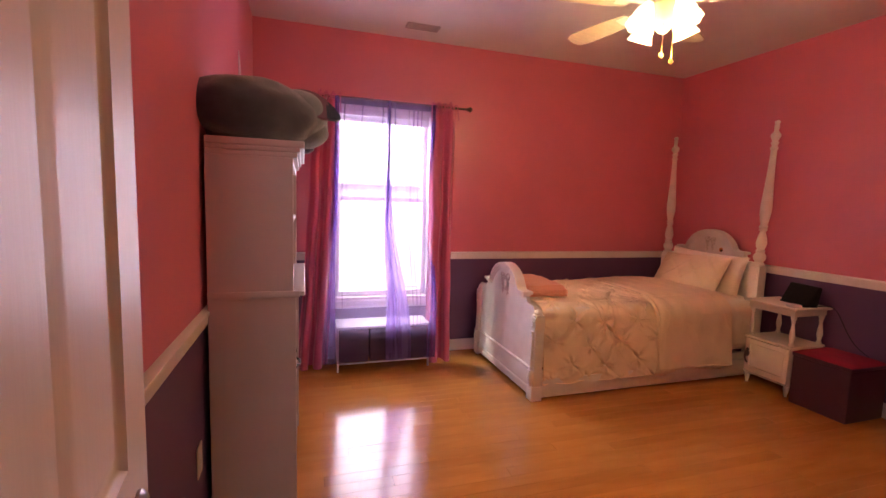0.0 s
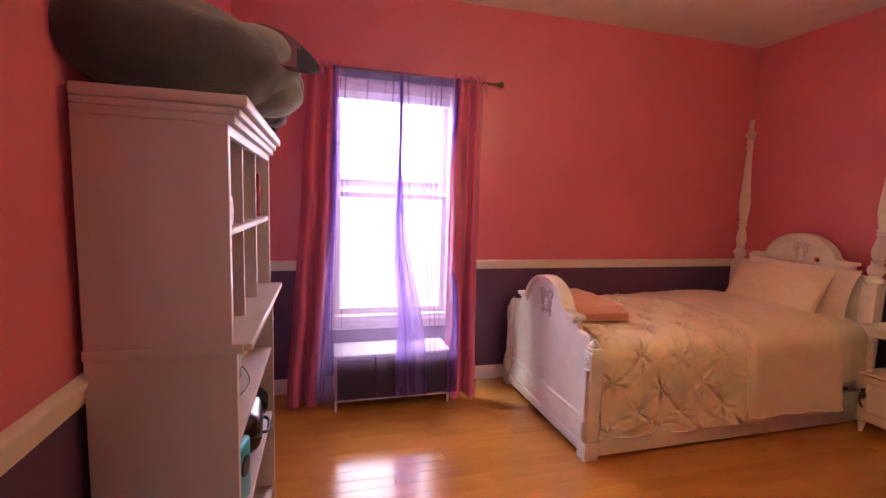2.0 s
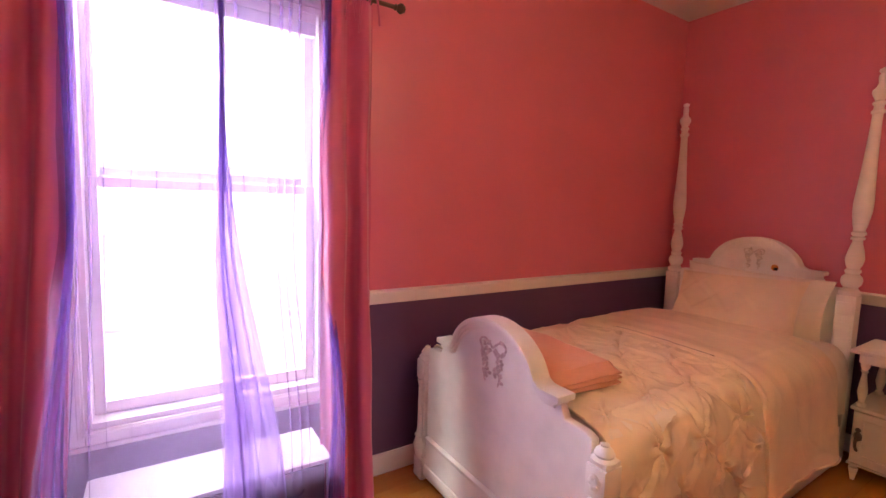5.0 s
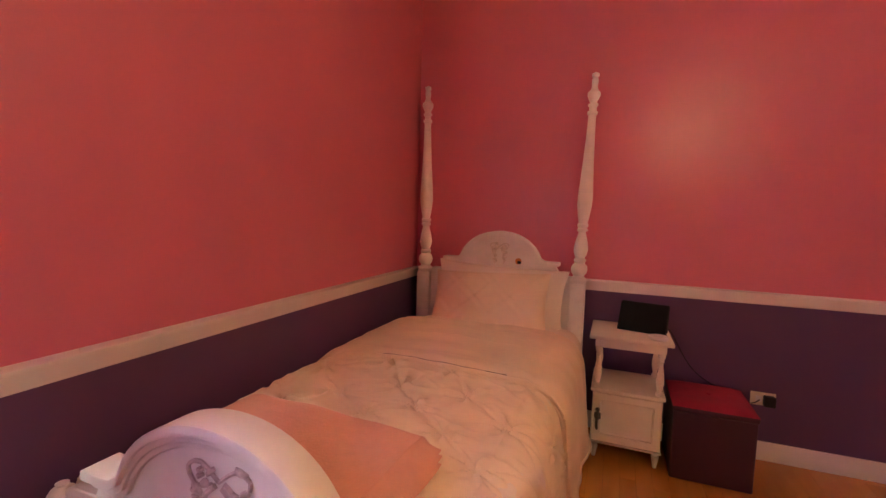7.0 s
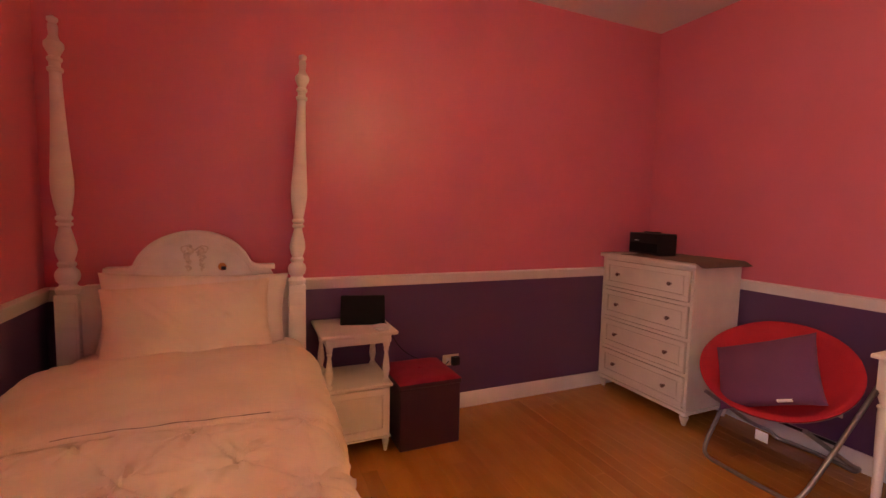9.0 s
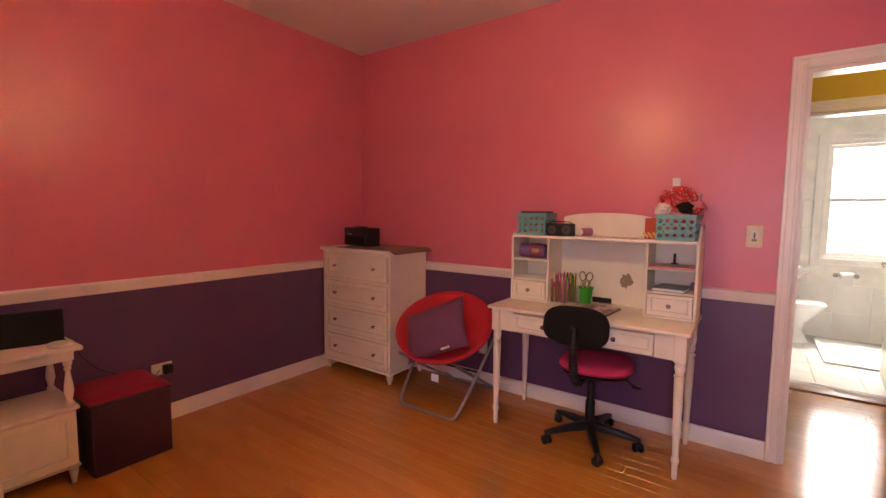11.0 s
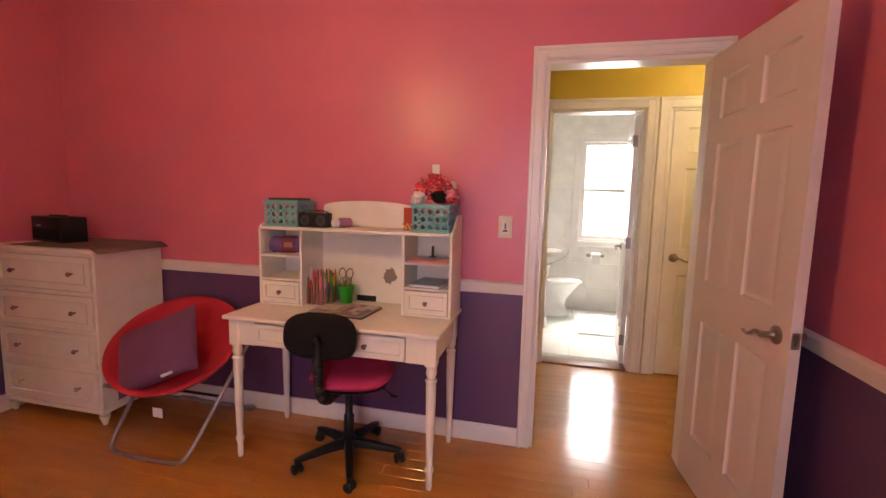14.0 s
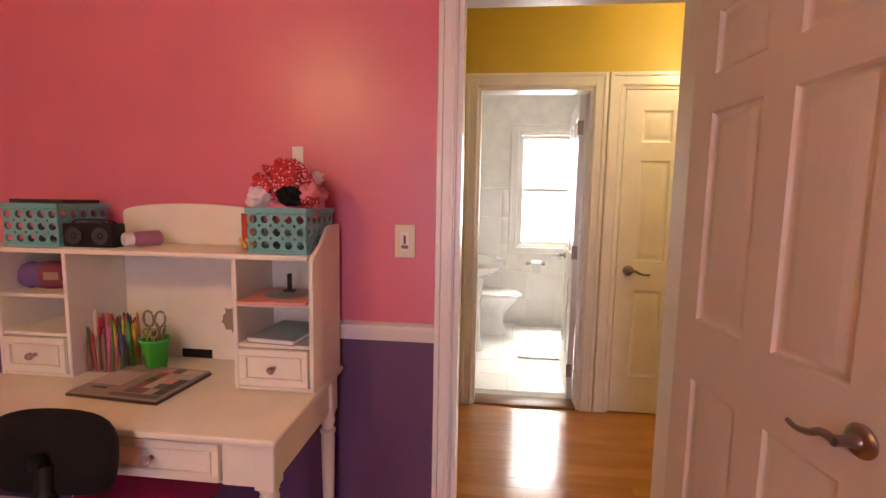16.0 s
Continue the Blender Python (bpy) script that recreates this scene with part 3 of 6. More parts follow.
def crest(parent, x0, x1, w, z_ear, z_top, shoulder, z_low, name, lip):
    half = [(shoulder[0], z_low), (shoulder[0], shoulder[1])]
    half += [(shoulder[0] - 0.03, shoulder[1] + 0.012), (w + 0.005, z_ear - 0.075), (w - 0.012, z_ear - 0.04)]
    top = arch(w, z_ear, z_top)
    bm = bmesh.new()
    inner = [(y, z - 0.03) for y, z in top[2:]]
    pts = half + [(w - 0.02, z_ear - 0.03)] + inner
    full = pts + [(-y, z) for y, z in reversed(pts) if y > 0.001]
    plate(bm, full, "x", x0, x1)
    bevel(bm, 0.003, 1)
    part(name, bm, BEDW, parent)
    bm = bmesh.new()
    for grow, a, b, drop in ((0.0, x0 - lip, x1 + lip * 0.6, 0.020), (-0.018, x0 - lip * 0.6, x1 + lip * 0.3, 0.040), (-0.034, x0 - lip * 0.3, x1, 0.058)):
        line = [(y if i else w + grow, z + grow * 0.9) for i, (y, z) in enumerate(top[1:])]
        line = [(max(0, min(y, w + grow)), z) for y, z in line]
        loop = line + [(-y, z) for y, z in reversed(line) if y > 0.001]
        under = [(y, z - 0.022) for y, z in reversed(loop)]
        plate(bm, loop + under, "x", a, b)
    bevel(bm, 0.003, 2)
    part("crest_moulding", bm, BEDW, parent)


def carving(parent, x, zc, sc, material, seed):
    """A ribbon bow with leaves and flowers in low relief."""
    bm = bmesh.new()
    r = random.Random(seed)
    for s in (1, -1):
        loop = [(0, 0.0), (0.05 * s, 0.035), (0.09 * s, 0.02), (0.07 * s, -0.02), (0.02 * s, -0.01)]
        tube(bm, [Vector((x, y * sc, zc + z * sc)) for y, z in [(p.x, p.y) for p in smooth_path([(a, b, 0) for a, b in loop], 5)]], 0.0042 * sc + 0.001, 6)
        for k in range(8):
            blob(bm, (x - 0.002, s * (0.03 + 0.035 * r.random()) * sc, zc + (0.03 - 0.16 * r.random()) * sc), (0.008, 0.011 * sc, 0.009 * sc), 1, 0.5, k + 9)
        tail = [(0.01 * s, -0.01), (0.045 * s, -0.045), (0.035 * s, -0.085), (0.055 * s, -0.125), (0.045 * s, -0.165)]
        tube(bm, [Vector((x, p.x * sc, zc + p.y * sc)) for p in smooth_path([(a, b, 0) for a, b in tail], 5)], lambda t: (0.007 - 0.004 * t) * sc + 0.001, 6)
        for k in range(9):
            a, b = s * (0.02 + 0.05 * r.random()), 0.045 - 0.19 * r.random()
            blob(bm, (x, a * sc, zc + b * sc), (0.007, 0.019 * sc, 0.010 * sc), 1, 0.4, k, Matrix.Rotation(r.uniform(-1.2, 1.2), 4, "X"))
        for k in range(6):
            a = k * math.pi / 3
            blob(bm, (x, s * 0.055 * sc + 0.014 * sc * math.cos(a), zc + (-0.055 + 0.014 * math.sin(a)) * sc), (0.007, 0.009 * sc, 0.009 * sc), 1)
    part("carving", bm, material, parent, "rose-tinted carved bow and flowers" if material is CARVE else "")


# headboard carving is bed white; this darker tone paints in its relief's shade
BEDW_RELIEF = mat("bed paint darkened for relief", (0.70, 0.63, 0.54), 0.5, var=0.1, scale=50)
crest(bed, -0.012, 0.020, 0.358, 0.735, 0.900, (0.47, 0.645), 0.06, "footboard", 0.030)
carving(bed, -0.014, 0.785, 0.84, CARVE, 3)
bm = bmesh.new()
box(bm, -0.026, -0.46, 0.03, 0.026, 0.46, 0.205)
box(bm, -0.034, -0.46, 0.03, 0.030, 0.46, 0.085)
box(bm, -0.032, -0.46, 0.205, 0.020, 0.46, 0.222)
bevel(bm, 0.005, 2)
part("foot_rail", bm, BEDW, bed)
for s in (1, -1):
    bm = bmesh.new()
    y = s * BY
    box(bm, -0.040, y - 0.038, 0.0, 0.042, y + 0.038, 0.10)
    box(bm, -0.028, y - 0.030, 0.10, 0.040, y + 0.030, 0.60)
    box(bm, -0.036, y - 0.034, 0.49, 0.041, y + 0.034, 0.585)
    bevel(bm, 0.004, 2)
    lathe(bm, [(0.028, 0.585), (0.037, 0.592), (0.037, 0.602), (0.026, 0.610), (0.030, 0.618), (0.024, 0.630), (0.012, 0.640), (0.014, 0.645), (0.0, 0.652)], 20, at=(0.002, y, 0))
    lathe(bm, [(0.012, 0.10), (0.024, 0.13), (0.030, 0.17), (0.020, 0.205), (0.026, 0.215), (0.018, 0.225), (0.013, 0.26), (0.011, 0.46), (0.018, 0.49)], 16, at=(-0.030, y, 0))
    fp = part("foot_post", bm, BEDW, bed)
    bm = bmesh.new()
    blob(bm, (-0.038, y, 0.54), (0.006, 0.02, 0.028), 2, 0.3, 4)
    for k in range(5):
        a = k * 1.256
        blob(bm, (-0.041, y + 0.012 * math.cos(a), 0.54 + 0.016 * math.sin(a)), (0.006, 0.009, 0.009), 1)
    part("rosette", bm, BEDW, fp)
    bm = bmesh.new()
    X = 2.05
    box(bm, X - 0.042, y - 0.042, 0, X + 0.042, y + 0.042, 0.905)
    box(bm, X - 0.046, y - 0.032, 0.50, X - 0.040, y + 0.032, 0.76)
    box(bm, X - 0.048, y - 0.034, 0.80, X - 0.040, y + 0.034, 0.87)
    bevel(bm, 0.005, 2)
    prof = [(0.040, 0.905), (0.046, 0.915), (0.046, 0.928), (0.034, 0.94), (0.030, 0.948), (0.042, 0.965), (0.046, 0.985), (0.042, 1.005), (0.028, 1.022), (0.034, 1.030), (0.034, 1.040), (0.026, 1.05), (0.034, 1.07), (0.040, 1.10), (0.034, 1.14), (0.024, 1.18), (0.020, 1.20), (0.030, 1.206), (0.030, 1.216), (0.022, 1.222), (0.031, 1.232), (0.031, 1.242), (0.024, 1.25), (0.032, 1.29), (0.040, 1.35), (0.041, 1.40), (0.036, 1.48), (0.029, 1.60), (0.024, 1.72), (0.021, 1.82), (0.021, 1.85), (0.028, 1.856), (0.028, 1.868), (0.020, 1.875), (0.020, 1.893), (0.027, 1.90), (0.027, 1.910), (0.018, 1.918), (0.026, 1.935), (0.035, 1.955), (0.034, 1.972), (0.022, 1.985), (0.015, 2.005), (0.018, 2.03), (0.017, 2.045), (0.012, 2.052), (0.020, 2.062), (0.019, 2.074), (0.0, 2.084)]
    lathe(bm, prof, 24, at=(X, y, 0))
    for v in bm.verts:
        v.co.y += (0.036 if s < 0 else -0.012) * min(1.0, (2.084 - v.co.z) / 1.18)
    part("head_post", bm, BEDW, bed)
    part("side_rail", bbox(0.042, s * 0.49 - 0.014, 0.03, 2.008, s * 0.49 + 0.014, 0.20, 0.004), BEDW, bed)
    part("trundle_rail", bbox(0.05, s * 0.512 - 0.008, 0.012, 1.95, s * 0.512 + 0.008, 0.145, 0.004), BEDW, bed)
crest(bed, 2.048, 2.078, 0.36, 1.015, 1.185, (0.461, 0.925), 0.30, "headboard", 0.028)
carving(bed, 2.044, 1.09, 0.62, BEDW_RELIEF, 8)
bm = bmesh.new()
for t0, m in ((0.0, 1),):
    lathe(bm, [(0.0, 0), (0.019, 0), (0.019, 0.002), (0.0, 0.0025)], 16, m=Matrix.Translation((2.044, -0.118, 1.008)) @ Matrix.Rotation(radians(-90), 4, "Y"))
st = part("sticker", bm, plain("orange sticker", (0.62, 0.22, 0.03)), bed, "small orange and black round sticker")
part("sticker_spot", bbox(2.0385, -0.135, 0.992, 2.041, -0.113, 1.010, 0.001), BLACKP, st)

solo("mattress", bbox(0, -0.475, 0, 1.98, 0.475, 0.43, 0.05, 4), SHEET, (2.045, 3.217, 0.20), label="mattress under a cream sheet in the bed", category="mattress")


# ---- bedding ----
def over(s, half_top, r, z_top, crown):
    """Cross-section over the mattress: s in metres from the middle, + to the south side; returns y, z, normal y, normal z."""
    flat = half_top - r
    sg, a = (1, s) if s >= 0 else (-1, -s)
    if a <= flat:
        return sg * a, z_top + crown * (1 - (a / half_top) ** 2), 0.0, 1.0
    a2 = a - flat
    if a2 < r * math.pi / 2:
        t = a2 / r
        return sg * (flat + r * math.sin(t)), z_top - r + r * math.cos(t) + crown * 0.15 * (1 - t), sg * math.sin(t), math.cos(t)
    return sg * half_top, z_top - r - (a2 - r * math.pi / 2), sg * 1.0, 0.0


def tuck(a, b, P):
    """Pinch-pleat relief: pinched points on a diagonal grid, with creases that run out from them and fade."""
    a += 0.10 * noise.noise(Vector((a * 1.9, b * 1.9, 9.1)))
    b += 0.10 * noise.noise(Vector((a * 2.3, b * 2.3, 3.3)))
    u, v = (a + b) / P, (a - b) / P
    nu, nv = round(u), round(v)
    jit = noise.noise(Vector((nu * 3.1, nv * 1.7, 4.2)))
    fu, fv = u - nu, v - nv
    du, dv = abs(fu) * P * 0.7, abs(fv) * P * 0.7
    wob = noise.noise(Vector((a * 7, b * 7, 1.7)))
    fine = noise.noise(Vector((a * 31, b * 31, 7.7)))
    near = math.hypot(du, dv)
    h = 0.0
    for d, o in ((du, dv), (dv, du)):
        d2 = abs(d + 0.006 * wob)
        h -= 0.011 * math.exp(-(d2 / 0.005) ** 2) * (0.30 + math.exp(-o / 0.055)) * max(0.1, 0.9 + 1.4 * wob)
    ang = math.atan2(fu, fv)
    ray = math.sin(ang * 6 + 6 * jit + 3 * wob) + 0.5 * math.sin(ang * 11 + 9 * jit)
    h += 0.0055 * ray * math.exp(-((near - 0.040) / 0.036) ** 2)
    h -= 0.006 * math.exp(-(near / 0.010) ** 2)
    h += 0.004 * (1 - math.exp(-(near / 0.05) ** 2)) * (1 + 1.2 * wob) + 0.0018 * fine + 0.004 * wob
    return h


def duvet_fn(x0, x1, s0, s1, lift, z_top, half, seed, pleat=True, flare=0.0, P=0.30):
    def fn(u, v):
        x = x0 + (x1 - x0) * u
        s = s0 + (s1 - s0) * v
        y, z, ny, nz = over(s, half, 0.10, z_top, 0.035)
        hang = max(0.0, abs(s) - half)
        c1 = noise.noise(Vector((x * 3.6, s * 3.2, seed + 21)))
        c2 = noise.noise(Vector((x * 6.5 + 3, s * 5.5, seed + 31)))
        fold = 0.010 * math.exp(-(c1 / 0.055) ** 2) + 0.006 * math.exp(-(c2 / 0.05) ** 2)
        h = (0.6 if pleat else 0.25) * fold + lift + 0.012 * noise.noise(Vector((x * 3.1, s * 3.1, seed))) + 0.006 * noise.noise(Vector((x * 11, s * 9, seed + 4)))
        if pleat:
            h += 1.3 * tuck(x + 0.04, s + 0.03, P)
        else:
            h += 0.003 * math.sin(x * 42 + 3 * noise.noise(Vector((x * 2, s * 2.5, seed)))) * (0.5 + 0.5 * noise.noise(Vector((x * 2, s * 4, seed + 9)))) - 0.012 * math.exp(-((u - 0.02) / 0.03) ** 2)
        h += hang * (0.05 + flare + 0.09 * noise.noise(Vector((x * 3.4, 3, seed))) + 0.008 * math.sin(x * 19 + seed))
        z2 = z + nz * h - (0.004 * math.sin(x * 23 + seed) * hang * 3)
        return Vector((x, -(y + ny * h), max(z2, 0.03)))
    return fn


def edge_roll(fn, us, vs, r, lift=0.0):
    bm = bmesh.new()
    tube(bm, [fn(u, v) + Vector((0, 0, lift)) for u, v in zip(us, vs)], r, 6)
    return bm


fn = duvet_fn(0.058, 1.66, -0.74, 1.00, 0.012, 0.625, 0.520, 2.0)
bm = bmesh.new()
sheet(bm, fn, 230, 240, -0.004)
du_ = solo("duvet", bm, LINEN, (2.0, 3.250, 0), label="blush pintucked duvet hanging over the side of the bed", category="bedding")
n = 160
part("hem", edge_roll(fn, [k / n for k in range(n + 1)], [1.0] * (n + 1), 0.004), LINEN, du_, "stitched hem")
part("foot_hem", edge_roll(fn, [0.0] * (n + 1), [k / n for k in range(n + 1)], 0.005), LINEN, du_, "stitched hem")
fn = duvet_fn(1.02, 1.72, -0.70, 0.96, 0.042, 0.625, 0.522, 7.0, pleat=False, flare=0.04)
bm = bmesh.new()
sheet(bm, fn, 90, 190, -0.018)
fo_ = solo("duvet_fold", bm, LINEN, (2.0, 3.250, 0), label="duvet's turned-back plain upper part, softly creased", category="bedding")
part("front_hem", edge_roll(fn, [0.0] * (n + 1), [k / n for k in range(n + 1)], 0.007, -0.008), LINEN, fo_, "rolled hem")
part("side_hem", edge_roll(fn, [k / 60 for k in range(61)], [1.0] * 61, 0.007), LINEN, fo_, "rolled hem")
# shade inside the gaping seam is a dark brown thread laid along it
part("opening_seam", edge_roll(fn, [0.012 + 0.006 * math.sin(k * 0.9) for k in range(31)], [0.30 + 0.32 * k / 30 for k in range(31)], lambda t: 0.0006 + 0.0016 * max(0.0, noise.noise(Vector((t * 14, 3.3, 0)))), 0.003), plain("shadowed seam", (0.16, 0.09, 0.06), 0.9), fo_, "seam of the duvet's opening, its shaded gap a dark thread")
bm = bmesh.new()
sheet(bm, duvet_fn(1.55, 2.0, -0.62, 0.80, 0.006, 0.625, 0.495, 12.0, pleat=False), 40, 110, -0.003)
solo("bed_sheet", bm, SHEET, (2.0, 3.217, 0), label="cream sheet hanging at the head end of the bed", category="bedding")


def pillow(w, h, t, tucks, seed, flange=0.0):
    bm = bmesh.new()
    for side in (1, -1):
        def fn(u, v, side=side):
            a, b = 2 * u - 1, 2 * v - 1
            k = (1 - abs(a) ** 3.2) ** 0.6 * (1 - abs(b) ** 3.2) ** 0.6 if abs(a) < 1 and abs(b) < 1 else 0
            pin = 1 - 0.10 * (1 - abs(a)) * 0 - 0.07 * (1 - b * b) * abs(a) ** 6
            pib = 1 - 0.08 * (1 - a * a) * abs(b) ** 6
            x, z = a * w / 2 * pin, b * h / 2 * pib
            n = 0.010 * noise.noise(Vector((x * 7, z * 7, seed))) * k
            d = t / 2 * k + n
            if tucks:
                wob = noise.noise(Vector((x * 6, z * 6, 3.1)))
                for q in (x + z, x - z):
                    e = ((q + 0.03 + 0.012 * wob) / 0.20) % 1.0 - 0.5
                    d += (0.007 * math.exp(-(e * 0.14 / 0.010) ** 2) - 0.004 * math.exp(-((e * 0.14 - 0.018) / 0.008) ** 2)) * k * (0.8 + 0.7 * wob)
                d += 0.004 * noise.noise(Vector((x * 18, z * 18, 8.1))) * k
            return Vector((x, side * d, z))
        sheet(bm, fn, 54, 44)
    bmesh.ops.remove_doubles(bm, verts=bm.verts, dist=0.0008)
    bmesh.ops.recalc_face_normals(bm, faces=bm.faces)
    return bm


p = solo("pillow", pillow(0.80, 0.40, 0.15, False, 5), SHEET, label="large cream pillow leaning on the headboard", category="pillow")
p.matrix_world = pose(3.970, 3.200, 0.790, 12, 0, 90) @ pose(0, 0, 0, 0, -2, 0)
p = solo("pillow", pillow(0.68, 0.40, 0.17, True, 9), LINEN, label="blush pintucked pillow leaning on the cream one", category="pillow")
p.matrix_world = pose(3.815, 3.215, 0.782, 32, 0, 92) @ pose(0, 0, 0, 0, 2, 0)

tw = thing("blanket", (2.215, 3.24, 0.675), -3, label="folded salmon fleece blanket at the foot of the bed", category="blanket")
for k, (a, b, l) in enumerate(((0.166, 0.305, 0.0), (0.168, 0.306, 0.019), (0.166, 0.304, 0.038))):
    def fn(u, v, a=a, b=b, l=l, k=k):
        x, y = (2 * u - 1) * a, (2 * v - 1) * b
        e = min(1, 14 * min(u, 1 - u)) * min(1, 14 * min(v, 1 - v))
        return Vector((x, y, l + 0.02 * math.sqrt(e) + 0.006 * noise.noise(Vector((x * 8, y * 8, k))) + 0.022 * (1 - (y / 0.5) ** 2)))
    bm = bmesh.new()
    sheet(bm, fn, 30, 44, -0.006)
    for v in bm.verts:
        if v.co.y < -b + 0.035:
            v.co.z -= 0.01
    part("layer", bm, SALMON, tw)


# ---- nightstand ----
ns = thing("nightstand", (4.02, 2.46, 0), label="small cream nightstand with turned columns and one door", category="nightstand")
part("top", bbox(-0.21, -0.20, 0.652, 0.165, 0.20, 0.672, 0.006, 3), CREAM, ns)
bm = bmesh.new()
box(bm, -0.18, -0.17, 0.605, -0.162, 0.17, 0.652), box(bm, 0.14, -0.17, 0.605, 0.155, 0.17, 0.652)
box(bm, -0.162, -0.17, 0.605, 0.14, -0.155, 0.652), box(bm, -0.162, 0.155, 0.605, 0.14, 0.17, 0.652)
part("apron", bevel(bm, 0.003), CREAM, ns)
part("shelf", bbox(-0.19, -0.18, 0.366, 0.16, 0.18, 0.384, 0.005, 3), CREAM, ns)
bm = bmesh.new()
box(bm, -0.165, -0.17, 0.085, 0.155, -0.152, 0.366), box(bm, -0.165, 0.152, 0.085, 0.155, 0.17, 0.366), box(bm, 0.14, -0.152, 0.085, 0.155, 0.152, 0.366)
box(bm, -0.165, -0.152, 0.085, 0.14, 0.152, 0.10), box(bm, -0.178, -0.176, 0.080, 0.157, 0.176, 0.090)
part("body", bevel(bm, 0.002, 1), CREAM, ns)
d = part("door", bbox(-0.180, -0.165, 0.098, -0.166, 0.165, 0.360, 0.002), CREAM, ns)
bm = bmesh.new()
rings = []
for y, z0, z1, x in ((0.165, 0.098, 0.360, -0.180), (0.163, 0.100, 0.358, -0.187), (0.132, 0.133, 0.325, -0.187), (0.130, 0.135, 0.323, -0.190), (0.126, 0.139, 0.319, -0.190), (0.123, 0.142, 0.316, -0.1802)):
    rings.append([bm.verts.new(p) for p in ((x, -y, z0), (x, y, z0), (x, y, z1), (x, -y, z1))])
for lo, hi in zip(rings, rings[1:]):
    for k in range(4):
        bm.faces.new((lo[k], lo[(k + 1) % 4], hi[(k + 1) % 4], hi[k]))
bmesh.ops.recalc_face_normals(bm, faces=bm.faces)
part("bead", bm, CREAM, d)
bm = bmesh.new()
tube(bm, smooth_path([(-0.188, 0.140, 0.275), (-0.210, 0.140, 0.262), (-0.210, 0.143, 0.200), (-0.188, 0.140, 0.165)], 5), 0.007, 8)
blob(bm, (-0.192, 0.140, 0.240), (0.009, 0.016, 0.026), 2, 0.4, 3)
blob(bm, (-0.194, 0.140, 0.272), (0.007, 0.012, 0.012), 2)
part("pull", bm, plain("pewter", (0.16, 0.14, 0.13), 0.3, 0.9), d, "dark ornate metal pull")
for sx in (-0.155, 0.135):
    for sy in (-0.15, 0.15):
        bm = bmesh.new()
        lathe(bm, [(0.018, 0.384), (0.018, 0.40), (0.011, 0.408), (0.015, 0.43), (0.020, 0.455), (0.017, 0.49), (0.010, 0.54), (0.010, 0.555), (0.016, 0.562), (0.011, 0.57), (0.018, 0.585), (0.018, 0.605)], 16, at=(sx, sy, 0))
        part("column", bm, CREAM, ns)
        bm = bmesh.new()
        lathe(bm, [(0.009, 0.0), (0.012, 0.02), (0.018, 0.05), (0.020, 0.062), (0.014, 0.068), (0.022, 0.076), (0.022, 0.084)], 16, at=(sx, sy, 0))
        part("foot", bm, CREAM, ns)
sp = thing("speaker", (4.03, 2.40, 0.672), -14, label="black slab speaker dock standing on the nightstand", category="speaker")
bm = bmesh.new()
plate(bm, [(-0.050, 0.0), (0.040, 0.0), (0.062, 0.135), (0.055, 0.148), (0.030, 0.148), (-0.035, 0.018)], "y", -0.122, 0.122)
part("body", bevel(bm, 0.006), BLACKF, sp)
bm = bmesh.new()
lathe(bm, [(0.042, 0), (0.048, 0.006), (0.044, 0.018), (0.0, 0.02)], 24)
solo("dock", bm, WHITEP, (3.88, 2.33, 0.672), label="white round charging puck on the nightstand", category="charger")
bm = bmesh.new()
tube(bm, smooth_path([(3.90, 2.30, 0.678), (3.95, 2.285, 0.677), (4.05, 2.29, 0.677), (4.14, 2.265, 0.677), (4.192, 2.235, 0.64), (4.193, 2.10, 0.43), (4.19, 1.86, 0.31), (4.19, 1.79, 0.33)], 8), 0.0025, 6)
solo("cable", bm, BLACKP, label="thin black cable from the dock down to the outlet", category="cable")

ot = thing("ottoman", (3.985, 2.07, 0), 0, label="square plum storage ottoman with a crimson lid", category="ottoman")
part("body", bbox(-0.183, -0.178, 0, 0.183, 0.178, 0.345, 0.008, 3), PLUMD, ot)
part("lid", bbox(-0.188, -0.183, 0.345, 0.188, 0.183, 0.372, 0.008, 3), PLUMD, ot)
bm = bmesh.new()
sheet(bm, lambda u, v: Vector(((2 * u - 1) * 0.188, (2 * v - 1) * 0.183, 0.372 + 0.020 * (min(1, 7 * min(u, 1 - u)) * min(1, 7 * min(v, 1 - v))) ** 0.5)), 24, 24)
part("cushion", bm, CRIMSON, ot, "crimson suede top")
bm = bmesh.new()
lathe(bm, [(0.0, 0), (0.013, 0), (0.010, 0.006), (0.0, 0.007)], 14, at=(0.0, 0, 0.391))
part("button", bm, CRIMSON, ot)


def outlet(name, at, rz, plug, label):
    o = thing(name, at, rz, label=label, category="outlet")
    part("plate", bbox(-0.036, 0, -0.058, 0.036, 0.005, 0.058, 0.002), IVORY, o)
    for z in (-0.02, 0.02):
        part("socket", bbox(-0.016, 0.005, z - 0.014, 0.016, 0.0075, z + 0.014, 0.001), WHITEP, o)
    if plug:
        part("plug", bbox(-0.026, 0.0075, -0.05, 0.03, 0.045, 0.002, 0.006), BLACKP, o, "black power adapter")
    return o


o = outlet("outlet", (X1, 1.775, 0.335), 90, True, "ivory wall outlet with a black adapter")
o.matrix_world = pose(X1, 1.775, 0.335, 0, 0, 90) @ pose(0, 0, 0, 0, 90, 0)
outlet("outlet", (2.90, Y0, 0.30), 0, False, "ivory wall outlet behind the desk")
outlet("outlet", (X0, 1.80, 0.38), -90, False, "ivory wall outlet by the bookcase")


